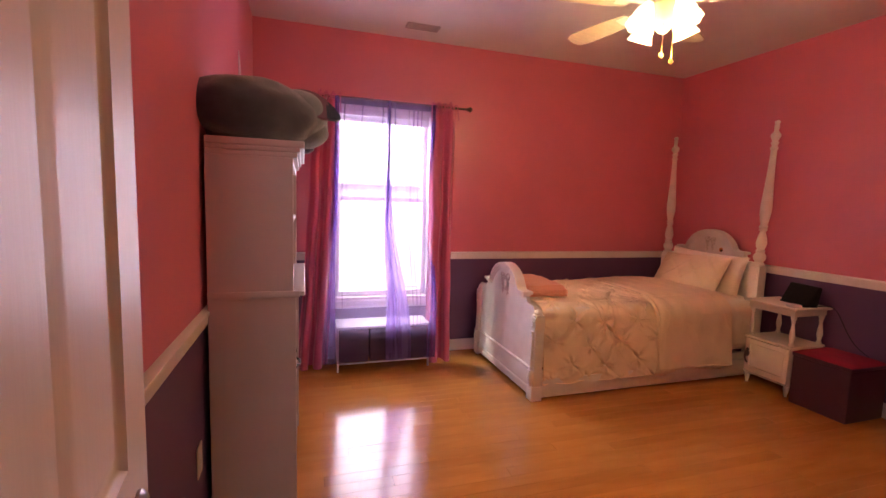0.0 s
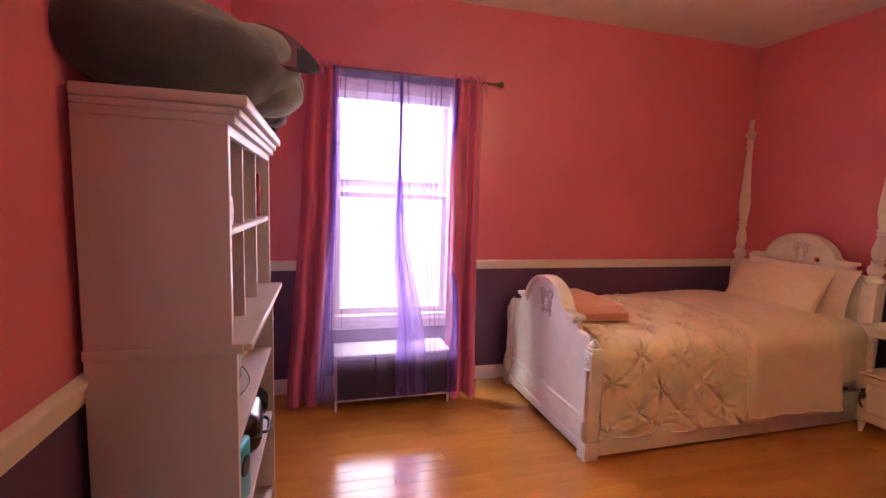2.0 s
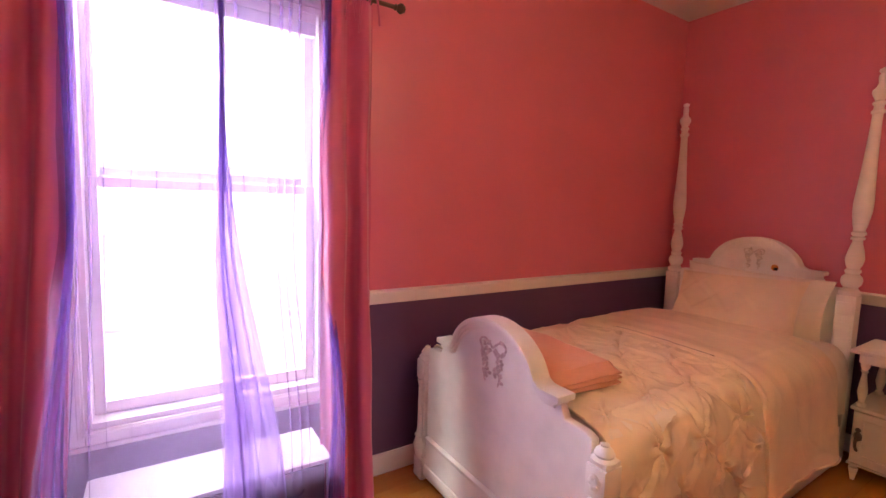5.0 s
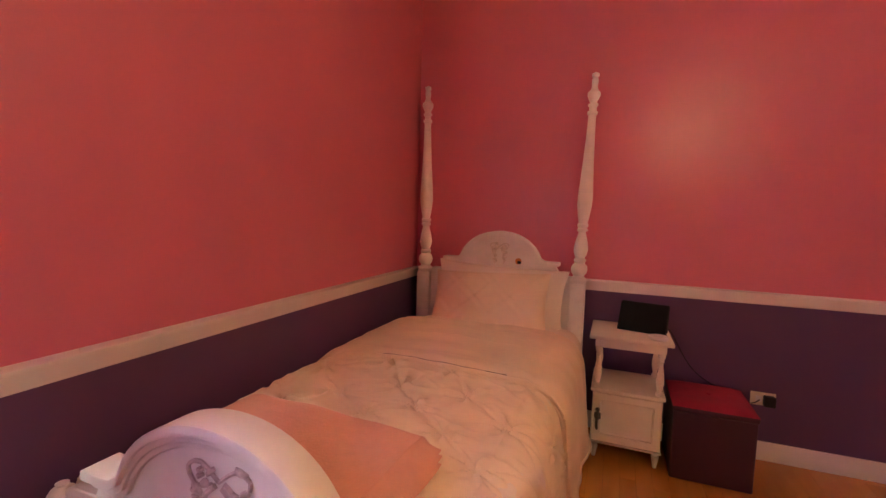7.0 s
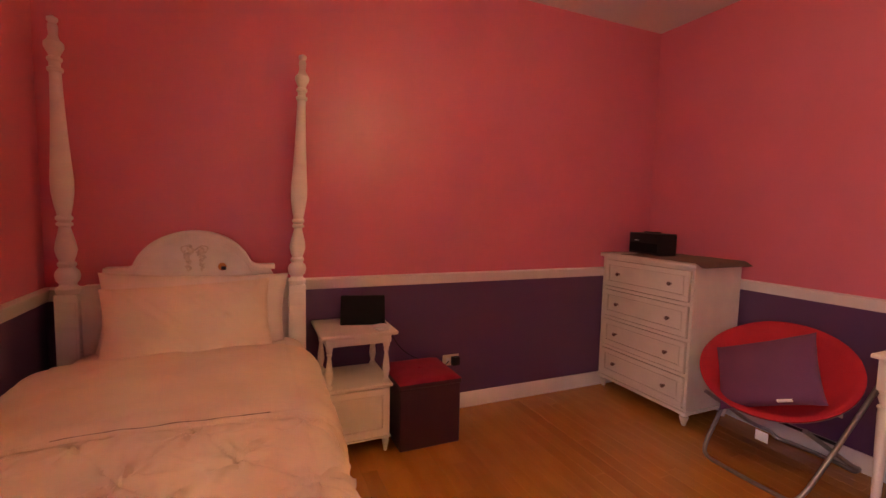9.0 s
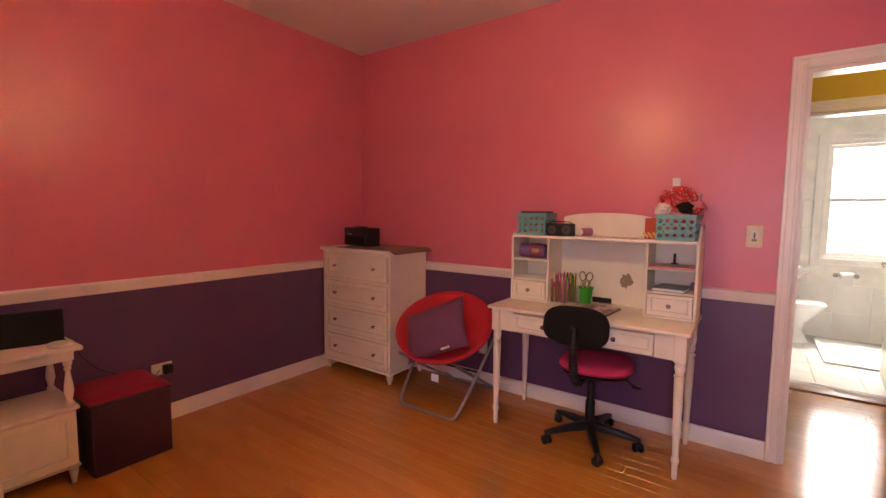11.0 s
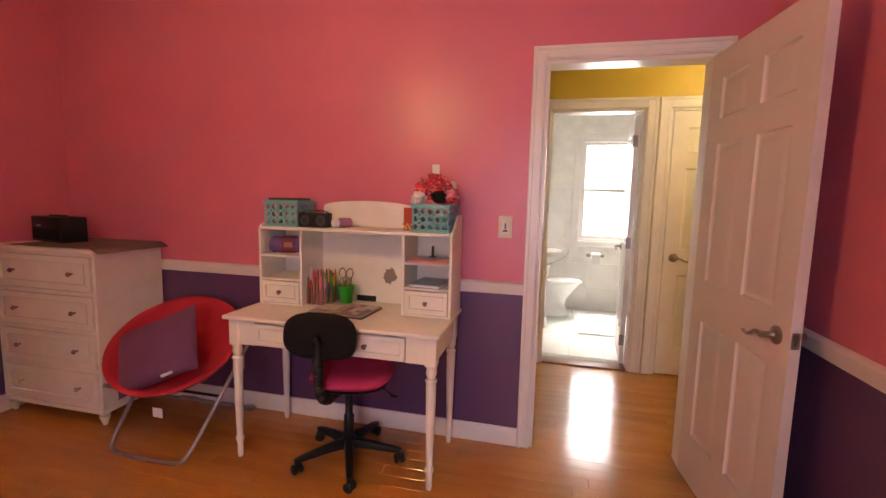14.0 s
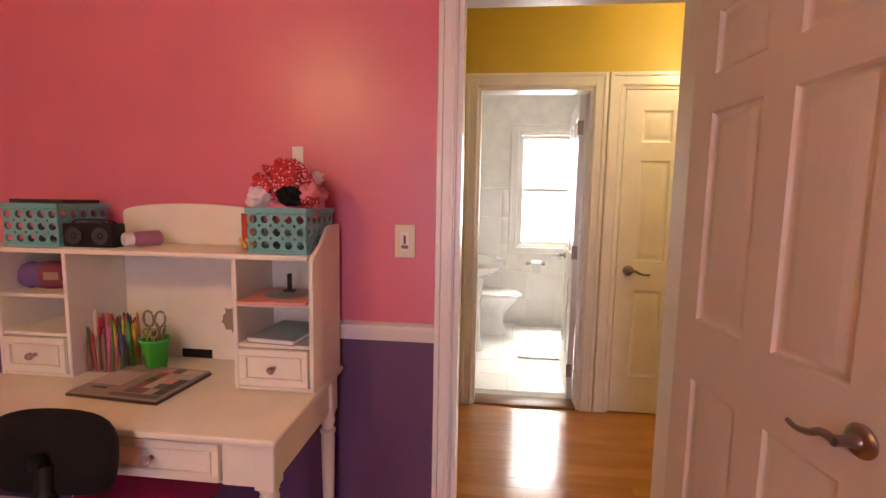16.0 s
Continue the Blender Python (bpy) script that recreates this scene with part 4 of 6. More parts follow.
# ---- dresser ----
dr = thing("dresser", (3.815, 0.085, 0), label="tall cream dresser with four drawers and crystal knobs", category="dresser")
for b in ((-0.375, 0.0, 0.1, -0.355, 0.435, 1.0), (0.355, 0.0, 0.1, 0.375, 0.435, 1.0)):
    part("side_panel", bbox(*b, 0.002, 1), CREAM, dr)
part("back_panel", bbox(-0.355, 0.0, 0.1, 0.355, 0.012, 1.0, 0.001, 1), CREAM, dr)
for k in range(5):
    part("rail", bbox(-0.355, 0.40, 0.10 + 0.222 * k - 0.011 + (0.011 if k == 0 else 0), 0.355, 0.43, min(1.0, 0.10 + 0.222 * k + 0.012), 0.001, 1), CREAM, dr)
part("plinth", bbox(-0.385, -0.004 + 0.004, 0.078, 0.385, 0.448, 0.100, 0.005), CREAM, dr)
part("top", bbox(-0.405, 0.0, 1.0, 0.38, 0.470, 1.026, 0.007, 3), CREAM, dr)
for sx in (-0.345, 0.345):
    for sy in (0.035, 0.405):
        bm = bmesh.new()
        lathe(bm, [(0.012, 0), (0.017, 0.018), (0.026, 0.045), (0.028, 0.056), (0.018, 0.062), (0.030, 0.070), (0.030, 0.078)], 18, at=(sx, sy, 0))
        part("foot", bm, CREAM, dr)


def drawer(parent, x0, x1, z0, z1, y, knobs, inset=0.028, kr=0.013):
    d = part("drawer", bbox(x0, y - 0.02, z0, x1, y, z1, 0.002), CREAM, parent)
    bm = bmesh.new()
    a, b, c, e = x0 + inset, x1 - inset, z0 + inset, z1 - inset
    for q in ((x0, z0, x1, c), (x0, e, x1, z1), (x0, c, a, e), (b, c, x1, e)):
        box(bm, q[0], y, q[1], q[2], y + 0.007, q[3])
    w = 0.006
    for q in ((a, c, b, c + w), (a, e - w, b, e), (a, c + w, a + w, e - w), (b - w, c + w, b, e - w)):
        box(bm, q[0], y, q[1], q[2], y + 0.0105, q[3])
    part("bead", bevel(bm, 0.0015, 1), CREAM, d)
    for kx in knobs:
        bm = bmesh.new()
        lathe(bm, [(kr * 0.6, 0), (kr * 0.5, 0.004), (kr * 0.42, 0.012), (kr, 0.018), (kr * 1.05, 0.024), (kr * 0.6, 0.031), (0, 0.032)], 8, m=Matrix.Translation((kx, y, (z0 + z1) / 2)) @ Matrix.Rotation(radians(-90), 4, "X"))
        part("knob", bm, GLASSK, d, "clear faceted crystal knob")
    return d


for k in range(4):
    drawer(dr, -0.345, 0.345, 0.119 + 0.222 * k, 0.119 + 0.222 * k + 0.190, 0.436, (-0.215, 0.215), 0.034)
bm = bmesh.new()


def mat_fn(u, v):
    x, y = -0.45 + 0.62 * u, 0.02 + 0.455 * v
    z = 1.026 + 0.0045 + 0.003 * noise.noise(Vector((x * 9, y * 9, 0)))
    if x < -0.405:
        z -= (-0.405 - x) * 0.55
    return Vector((x, y, z))


sheet(bm, mat_fn, 26, 20, -0.004)
solo("table_mat", bm, MATBR, (3.815, 0.085, 0.0005), label="taupe place mat lying over the dresser's corner", category="mat")
rd = thing("radio", (3.93, 0.33, 1.034), -12, label="black radio standing on the dresser", category="radio")
part("body", bbox(-0.165, -0.07, 0, 0.165, 0.07, 0.150, 0.008, 3), BLACKP, rd)
part("handle", bbox(-0.07, -0.02, 0.150, 0.07, 0.02, 0.160, 0.004), BLACKP, rd)
part("badge", bbox(0.05, 0.070, 0.093, 0.10, 0.0715, 0.099, 0.0005, 1), WHITEP, rd, "small pale badge")
part("grille", bbox(-0.15, 0.0700, 0.015, 0.15, 0.0725, 0.080, 0.001, 1), BLACKF, rd)


# ---- saucer chair ----
sc = thing("saucer_chair", (2.955, 0.45, 0), 0, label="folding saucer chair of red canvas on grey steel legs", category="chair")
SC = Matrix.Translation((0.045, 0.01, 0.545)) @ Matrix.Rotation(radians(-34), 4, "X") @ Matrix.Rotation(radians(-7), 4, "Y")
bm = bmesh.new()


def saucer(u, v):
    a, r = u * 2 * math.pi, v
    rr = 0.352 * r
    z = 0.15 * (r ** 2.0) - 0.15 + 0.006 * noise.noise(Vector((math.cos(a) * 2 * r, math.sin(a) * 2 * r, 3)))
    if r > 0.93:
        z -= (r - 0.93) * 0.35
    return SC @ Vector((rr * math.cos(a) * 1.0, rr * math.sin(a) * 0.95, z))


sheet(bm, saucer, 64, 22, 0.008)
bmesh.ops.remove_doubles(bm, verts=bm.verts, dist=0.0005)
part("seat", bm, REDC, sc)
bm = bmesh.new()
ring = [SC @ Vector((0.342 * math.cos(a * math.pi / 24), 0.324 * math.sin(a * math.pi / 24), -0.028)) for a in range(48)]
tube(bm, ring, 0.010, 8, closed=True)
part("ring", bm, STEELG, sc)
for nm, yf, yt, zt, w1, w2, in_ in (("front_leg", 0.255, -0.20, 0.545, 0.235, 0.30, 1), ("back_leg", -0.33, 0.255, 0.36, 0.215, 0.235, -1)):
    bm = bmesh.new()
    z = 0.011
    tube(bm, smooth_path([(-w2, yt, zt), (-w1 - 0.02, yf + (yt - yf) * 0.30, z + (zt - z) * 0.30), (-w1, yf + (yt - yf) * 0.06, 0.05), (-w1 + 0.035, yf, z), (-w1 / 2, yf + 0.012 * in_, z), (0, yf + 0.016 * in_, z), (w1 / 2, yf + 0.012 * in_, z), (w1 - 0.035, yf, z), (w1, yf + (yt - yf) * 0.06, 0.05), (w1 + 0.02, yf + (yt - yf) * 0.30, z + (zt - z) * 0.30), (w2, yt, zt)], 6), 0.0105, 10)
    part(nm, bm, STEELG, sc)
bm = bmesh.new()
tube(bm, [(-0.24, 0.0, 0.25), (0.24, 0.0, 0.25)], 0.008, 8)
part("crossbar", bm, BLACKP, sc)
part("tag", bbox(-0.06, 0.20, 0.20, 0.0, 0.202, 0.25, 0.0005, 1), WHITEP, sc, "small white care tag")
cu = thing("cushion", label="square plum cushion in the red saucer chair", category="cushion")
cu.matrix_world = pose(2.960, 0.60, 0.530, 26, 0, -6) @ pose(0, 0, 0, 0, 27, 0)
bm = pillow(0.49, 0.35, 0.14, False, 3)
part("cover", bm, PLUM, cu)
part("label", bbox(-0.12, 0.026, -0.160, -0.055, 0.036, -0.147, 0.001), WHITEP, cu, "white sewn label")

# ---- desk and hutch ----
dk = thing("desk", (2.015, 0.085, 0), label="cream desk with turned legs and one wide drawer", category="desk")
part("desktop", bbox(-0.55, 0.0, 0.735, 0.55, 0.52, 0.755, 0.007, 3), CREAM, dk)
bm = bmesh.new()
box(bm, -0.50, 0.465, 0.605, -0.388, 0.485, 0.735), box(bm, 0.388, 0.465, 0.605, 0.50, 0.485, 0.735), box(bm, -0.388, 0.465, 0.605, 0.388, 0.480, 0.612), box(bm, -0.388, 0.465, 0.722, 0.388, 0.480, 0.735)
box(bm, -0.52, 0.05, 0.605, -0.505, 0.44, 0.735), box(bm, 0.505, 0.05, 0.605, 0.52, 0.44, 0.735), box(bm, -0.48, 0.02, 0.605, 0.48, 0.035, 0.735)
part("apron", bevel(bm, 0.002, 1), CREAM, dk)
drawer(dk, -0.3850, 0.3850, 0.6145, 0.7195, 0.488, (-0.195, 0.195), 0.020)
for sx in (-0.505, 0.505):
    for sy in (0.045, 0.465):
        bm = bmesh.new()
        box(bm, sx - 0.027, sy - 0.027, 0.600, sx + 0.027, sy + 0.027, 0.735)
        bevel(bm, 0.003, 1)
        lathe(bm, [(0.011, 0.0), (0.014, 0.015), (0.014, 0.075), (0.018, 0.085), (0.021, 0.098), (0.018, 0.110), (0.015, 0.118), (0.016, 0.14), (0.021, 0.35), (0.024, 0.50), (0.022, 0.515), (0.027, 0.525), (0.027, 0.532), (0.018, 0.540), (0.022, 0.552), (0.026, 0.568), (0.022, 0.585), (0.026, 0.592), (0.026, 0.600)], 18, at=(sx, sy, 0))
        part("leg", bm, CREAM, dk)

hu = thing("hutch", (2.01, 0.092, 0.755), label="cream desk hutch with cubbies, two small drawers and an arched back", category="shelf")
bm = bmesh.new()
T = 0.014
for s in (1, -1):
    o = s * 0.535
    ys = sorted((o, o - s * T))
    prof = [(0.0, 0.0), (0.24, 0.0), (0.24, 0.405), (0.225, 0.425), (0.20, 0.435), (0.16, 0.455), (0.11, 0.50), (0.08, 0.508), (0.0, 0.508)] if s < 0 else [(0.0, 0.0), (0.24, 0.0), (0.24, 0.405), (0.225, 0.43), (0.20, 0.44), (0.0, 0.44)]
    b2 = bmesh.new()
    plate(b2, prof, "x", ys[0], ys[1])
    part("side_panel", bevel(b2, 0.002, 1), CREAM, hu)
    part("divider", bbox(s * 0.285 - 0.007, 0.008, 0, s * 0.285 + 0.007, 0.238, 0.408, 0.002, 1), CREAM, hu)
    a, b = sorted((s * 0.292, s * 0.521))
    for z in (0.135, 0.262):
        part("shelf", bbox(a, 0.008, z, b, 0.236, z + 0.012, 0.002, 1), CREAM, hu)
    part("shelf", bbox(a, 0.008, 0.0, b, 0.236, 0.012, 0.002, 1), CREAM, hu)
    drawer(hu, a + 0.004, b - 0.004, 0.016, 0.131, 0.238, ((a + b) / 2,), 0.02, 0.012)
part("top_shelf", bbox(-0.521, 0.0, 0.408, 0.521, 0.245, 0.424, 0.003), CREAM, hu)
bm = bmesh.new()
plate(bm, [(-0.521, 0.0), (-0.05, 0.0), (-0.05, 0.034), (0.07, 0.034), (0.07, 0.0), (0.521, 0.0), (0.521, 0.408), (-0.521, 0.408)], "y", 0.0, 0.006)
part("back_panel", bm, CREAM, hu)
# black plate in the notch stands for the shade behind the slot
part("cable_slot", bbox(-0.05, 0.0, 0.0, 0.07, 0.004, 0.034, 0.001, 1), BLACKP, hu, "cable slot, its shaded opening a black plate")
ar = [(0.27, 0.424), (0.27, 0.535)] + [(0.27 * math.cos(math.pi * k / 20) , 0.535 + 0.035 * math.sin(math.pi * k / 20)) for k in range(1, 20)] + [(-0.27, 0.535), (-0.27, 0.424)]
bm = bmesh.new()
plate(bm, ar, "y", 0.0, 0.014)
part("arch_panel", bevel(bm, 0.002, 1), CREAM, hu)
r = random.Random(4)
out = [(0.034 * (0.6 + 0.55 * r.random()) * math.cos(2 * math.pi * k / 22) * (1 + 0.3 * math.cos(4 * math.pi * k / 22)), 0.05 * (0.65 + 0.5 * r.random()) * math.sin(2 * math.pi * k / 22)) for k in range(22)]
bm = bmesh.new()
plate(bm, [(x - 0.13, z + 0.155) for x, z in out], "y", 0.006, 0.0075)
part("worn_patch", bm, plain("bare patch", (0.30, 0.22, 0.17), 0.8), hu, "torn brownish sticker residue")


def holed(bm, w, h, nx, nz, r, m, skip=()):
    """A panel in x, z with round holes, 4 mm thick."""
    cw, ch = w / nx, h / nz
    for i in range(nx):
        for j in range(nz):
            cx, cz = (i + 0.5) * cw, (j + 0.5) * ch
            ring, rim = [], []
            for k in range(16):
                a = 2 * math.pi * (k + 0.5) / 16
                c, s = math.cos(a), math.sin(a)
                q = 1 / max(abs(c), abs(s))
                rim.append((cx + c * q * cw / 2, cz + s * q * ch / 2))
                ring.append((cx + c * r, cz + s * r))
            for d in (0, 0.004):
                V = [bm.verts.new(m @ Vector((x, d, z))) for x, z in rim]
                if (i, j) in skip:
                    bm.faces.new(V)
                    continue
                W = [bm.verts.new(m @ Vector((x, d, z))) for x, z in ring]
                for k in range(16):
                    bm.faces.new((V[k], V[(k + 1) % 16], W[(k + 1) % 16], W[k]))
                if d == 0:
                    W0 = W
                else:
                    for k in range(16):
                        bm.faces.new((W0[k], W0[(k + 1) % 16], W[(k + 1) % 16], W[k]))
    bmesh.ops.remove_doubles(bm, verts=bm.verts, dist=0.00005)
    bmesh.ops.recalc_face_normals(bm, faces=bm.faces)


def crate(at, rz, label):
    c = thing("crate", at, rz, label=label, category="basket", group="crates on the hutch")
    w, d, h = 0.19, 0.19, 0.14
    for m, L in ((Matrix.Translation((-w / 2, d / 2, 0.008)), w), (Matrix.Translation((-w / 2, -d / 2, 0.008)), w), (Matrix.Translation((-w / 2 + 0.004, -d / 2, 0.008)) @ Matrix.Rotation(radians(90), 4, "Z"), d + 0.004), (Matrix.Translation((w / 2, -d / 2, 0.008)) @ Matrix.Rotation(radians(90), 4, "Z"), d + 0.004)):
        bm = bmesh.new()
        holed(bm, L, h - 0.024, 5, 3, 0.0125, m)
        part("side", bm, AQUA, c)
    bm = bmesh.new()
    box(bm, -w / 2, -d / 2, 0, w / 2, d / 2 + 0.004, 0.006)
    part("base", bm, AQUA, c)
    for z0, z1, g in ((h - 0.017, h, 0.006), (0.0, 0.010, 0.003)):
        bm = bmesh.new()
        box(bm, -w / 2 - g, -d / 2 - g, z0, w / 2 + g, -d / 2 + 0.004, z1), box(bm, -w / 2 - g, d / 2, z0, w / 2 + g, d / 2 + 0.004 + g, z1)
        box(bm, -w / 2 - g, -d / 2 + 0.004, z0, -w / 2 + 0.004, d / 2, z1), box(bm, w / 2 - 0.004, -d / 2 + 0.004, z0, w / 2 + g, d / 2, z1)
        part("rim", bevel(bm, 0.0015, 1), AQUA, c)
    return c


ZT = 0.755 + 0.424
crate((2.425, 0.212, ZT), 2, "aqua perforated plastic crate on the hutch, lidded over with papers")
crate((1.590, 0.212, ZT), -3, "aqua perforated plastic crate on the hutch, heaped with cloth bags")
solo("notebook", bbox(-0.085, -0.08, 0, 0.085, 0.08, 0.012, 0.002), plain("charcoal cover", (0.03, 0.03, 0.03)), (2.425, 0.214, ZT + 0.1405), 8, label="dark notebook lying across the crate", category="book")


def dotted(m, scale, size):
    """Small pale dots woven over a cloth's colour."""
    n, l = m.node_tree.nodes, m.node_tree.links
    vo, lt, mx = n.new("ShaderNodeTexVoronoi"), n.new("ShaderNodeMath"), n.new("ShaderNodeMix")
    vo.inputs["Scale"].default_value = scale
    lt.operation, lt.inputs[1].default_value = "LESS_THAN", size
    mx.data_type = "RGBA"
    b = n["Principled BSDF"]
    src = b.inputs["Base Color"].links[0].from_socket
    l.new(n["Texture Coordinate"].outputs["Object"], vo.inputs["Vector"])
    l.new(vo.outputs["Distance"], lt.inputs[0]), l.new(lt.outputs[0], mx.inputs[0])
    l.new(src, mx.inputs[6])
    mx.inputs[7].default_value = (0.70, 0.50, 0.48, 1)
    l.new(mx.outputs[2], b.inputs["Base Color"])
    return m


bg = thing("cloth_bags", (1.590, 0.215, ZT + 0.1), label="heap of red patterned, pink and black cloth pouches in the crate", category="bag")
red, pk, wht = dotted(mat("red patterned cloth", (0.50, 0.02, 0.035), 0.8, var=0.1, scale=30, bump=0.3, bump_scale=60), 95, 0.30), plain("pink cloth", (0.70, 0.22, 0.28), 0.9), plain("white dotted cloth", (0.70, 0.62, 0.62), 0.9)
for (x, y, z, a, b, c, rot, m) in ((-0.005, 0.02, 0.115, 0.088, 0.062, 0.050, -28, red), (-0.03, 0.045, 0.150, 0.060, 0.045, 0.030, -30, red), (0.045, 0.045, 0.105, 0.055, 0.045, 0.036, -35, red), (0.07, 0.01, 0.12, 0.040, 0.050, 0.032, 10, pk), (-0.080, 0.03, 0.075, 0.040, 0.060, 0.045, 0, pk), (-0.038, 0.085, 0.075, 0.040, 0.030, 0.028, -15, BLACKF), (-0.085, 0.07, 0.060, 0.032, 0.03, 0.016, 15, red), (0.07, 0.06, 0.075, 0.045, 0.04, 0.035, 30, wht), (0.02, -0.02, 0.165, 0.035, 0.03, 0.022, 0, wht), (-0.07, 0.0, 0.125, 0.035, 0.04, 0.022, 30, wht), (0, 0, 0.03, 0.086, 0.08, 0.055, 0, pk)):
    bm = bmesh.new()
    blob(bm, (x, y, z), (a, b, c), 4, 0.42, x * 30, Matrix.Rotation(radians(rot), 4, "Y"))
    part("pouch", bm, m, bg)
bm = bmesh.new()
for k in range(3):
    tube(bm, smooth_path([(-0.02 * k, 0.02, 0.14), (-0.03 + 0.03 * k, 0.03, 0.19), (0.03, 0.03, 0.16)], 6), 0.004, 6)
part("strap", bm, red, bg)
bb = thing("boombox", (2.245, 0.262, ZT), 2, label="small black speaker box on the hutch", category="speaker")
part("body", bbox(-0.085, -0.03, 0, 0.085, 0.03, 0.078, 0.006), BLACKP, bb)
for x in (-0.045, 0.045):
    bm = bmesh.new()
    lathe(bm, [(0.0, 0.0), (0.026, 0), (0.028, 0.003), (0.022, 0.004), (0.008, 0.001), (0, 0.003)], 20, m=Matrix.Translation((x, 0.0285, 0.038)) @ Matrix.Rotation(radians(-90), 4, "X"))
    part("driver", bm, plain("dark cone", (0.05, 0.045, 0.05)), bb)
bm = bmesh.new()
tube(bm, smooth_path([(-0.08, 0, 0.074), (-0.05, 0, 0.088), (0.05, 0, 0.088), (0.08, 0, 0.074)], 5), 0.003, 6)
part("carry_handle", bm, BLACKP, bb)
bo = thing("bottle", (2.105, 0.215, ZT + 0.027), 62, label="mauve lotion bottle with a white cap lying on the hutch", category="bottle")
bm = bmesh.new()
m = Matrix.Rotation(radians(90), 4, "Y")
lathe(bm, [(0.0, -0.050), (0.018, -0.050), (0.026, -0.042), (0.026, 0.020), (0.020, 0.034), (0.016, 0.038)], 20, m=m)
part("body", bm, plain("mauve plastic", (0.36, 0.15, 0.24), 0.3), bo)
bm = bmesh.new()
lathe(bm, [(0.017, 0.036), (0.022, 0.038), (0.022, 0.060), (0.019, 0.064), (0.0, 0.064)], 20, m=m)
part("cap", bm, WHITEP, bo, "white screw cap")

cd = thing("greeting_card", (1.727, 0.215, ZT), -12, label="red and gold greeting card standing on the hutch", category="card")
part("front", bbox(-0.036, 0, 0, 0.038, 0.004, 0.118, 0.001), plain("brick red card", (0.42, 0.06, 0.04), 0.5), cd)
bm = bmesh.new()
for k in range(9):
    blob(bm, (-0.03 + 0.0085 * k, 0.008, 0.012 + 0.010 * (k % 3)), (0.008, 0.005, 0.009), 1)
part("ribbon", bm, plain("gold ribbon", (0.72, 0.45, 0.12), 0.35), cd, "gold ribbon curls")

yr = thing("towel_roll", (2.440, 0.230, 0.755 + 0.274 + 0.045), 15, label="rolled purple and red cloth in the hutch's cubby", category="towel")
bm = bmesh.new()
prof = [(0.0, -0.088), (0.020, -0.084), (0.024, -0.092), (0.036, -0.092), (0.044, -0.082)] + [(0.044 + 0.0018 * math.sin(k * 1.9), -0.076 + 0.010 * k) for k in range(16)] + [(0.038, 0.084), (0.0, 0.084)]
lathe(bm, prof, 24, m=Matrix.Rotation(radians(90), 4, "Y"))
for v in bm.verts:
    v.co += Vector((0, 1, 0)) * 0.003 * noise.noise(v.co * 40) + Vector((0, 0, 1)) * 0.003 * noise.noise(v.co * 37 + Vector((5, 0, 0)))
part("roll", bm, plain("violet cloth", (0.16, 0.09, 0.24), 0.95), yr)
bm = bmesh.new()
lathe(bm, [(0.0445, 0), (0.0485, 0.001), (0.0485, 0.070), (0.0445, 0.071)], 24, m=Matrix.Translation((-0.055, 0, 0)) @ Matrix.Rotation(radians(90), 4, "Y"))
part("band", bm, plain("maroon band", (0.22, 0.04, 0.07), 0.7), yr)
part("label", bbox(-0.045, 0.040, -0.010, 0.000, 0.0500, 0.016, 0.001), plain("brown label", (0.34, 0.22, 0.17), 0.6), yr, "small brown paper label")

stk = thing("paper_stack", (1.60, 0.235, 0.755 + 0.274), 3, label="pink folder with a round mirror on the hutch shelf", category="folder")
part("folder", bbox(-0.10, -0.10, 0, 0.11, 0.115, 0.010, 0.002), plain("coral folder", (0.70, 0.30, 0.27), 0.6), stk)
bm = bmesh.new()
lathe(bm, [(0, 0.010), (0.075, 0.010), (0.078, 0.013), (0.0, 0.016)], 28, at=(0.0, -0.01, 0))
part("disc", bm, plain("grey disc", (0.22, 0.18, 0.16), 0.3), stk)
bm = bmesh.new()
box(bm, -0.004, -0.03, 0.016, 0.008, -0.015, 0.075), box(bm, -0.016, -0.035, 0.016, 0.020, -0.008, 0.022)
part("stand", bevel(bm, 0.002, 1), BLACKP, stk)
nb = thing("notebook", (1.60, 0.225, 0.755 + 0.147), -6, label="pale blue notebook lying in the hutch's cubby", category="book")
part("cover", bbox(-0.075, -0.10, 0, 0.085, 0.105, 0.003, 0.001), plain("slate cover", (0.20, 0.27, 0.32), 0.5), nb)
part("pages", bbox(-0.073, -0.098, 0.003, 0.083, 0.103, 0.015, 0.001), PAPER, nb)
part("cover", bbox(-0.075, -0.10, 0.015, 0.085, 0.105, 0.018, 0.001), plain("slate cover top", (0.20, 0.27, 0.32), 0.5), nb)
bm = bmesh.new()
blob(bm, (0, 0, 0.026), (0.016, 0.022, 0.026), 2, 0.2)
solo("yarn_ball", bm, plain("violet yarn", (0.25, 0.15, 0.38), 0.95), (1.505, 0.21, 0.755 + 0.147), label="small violet yarn bundle in the hutch's cubby", category="yarn")

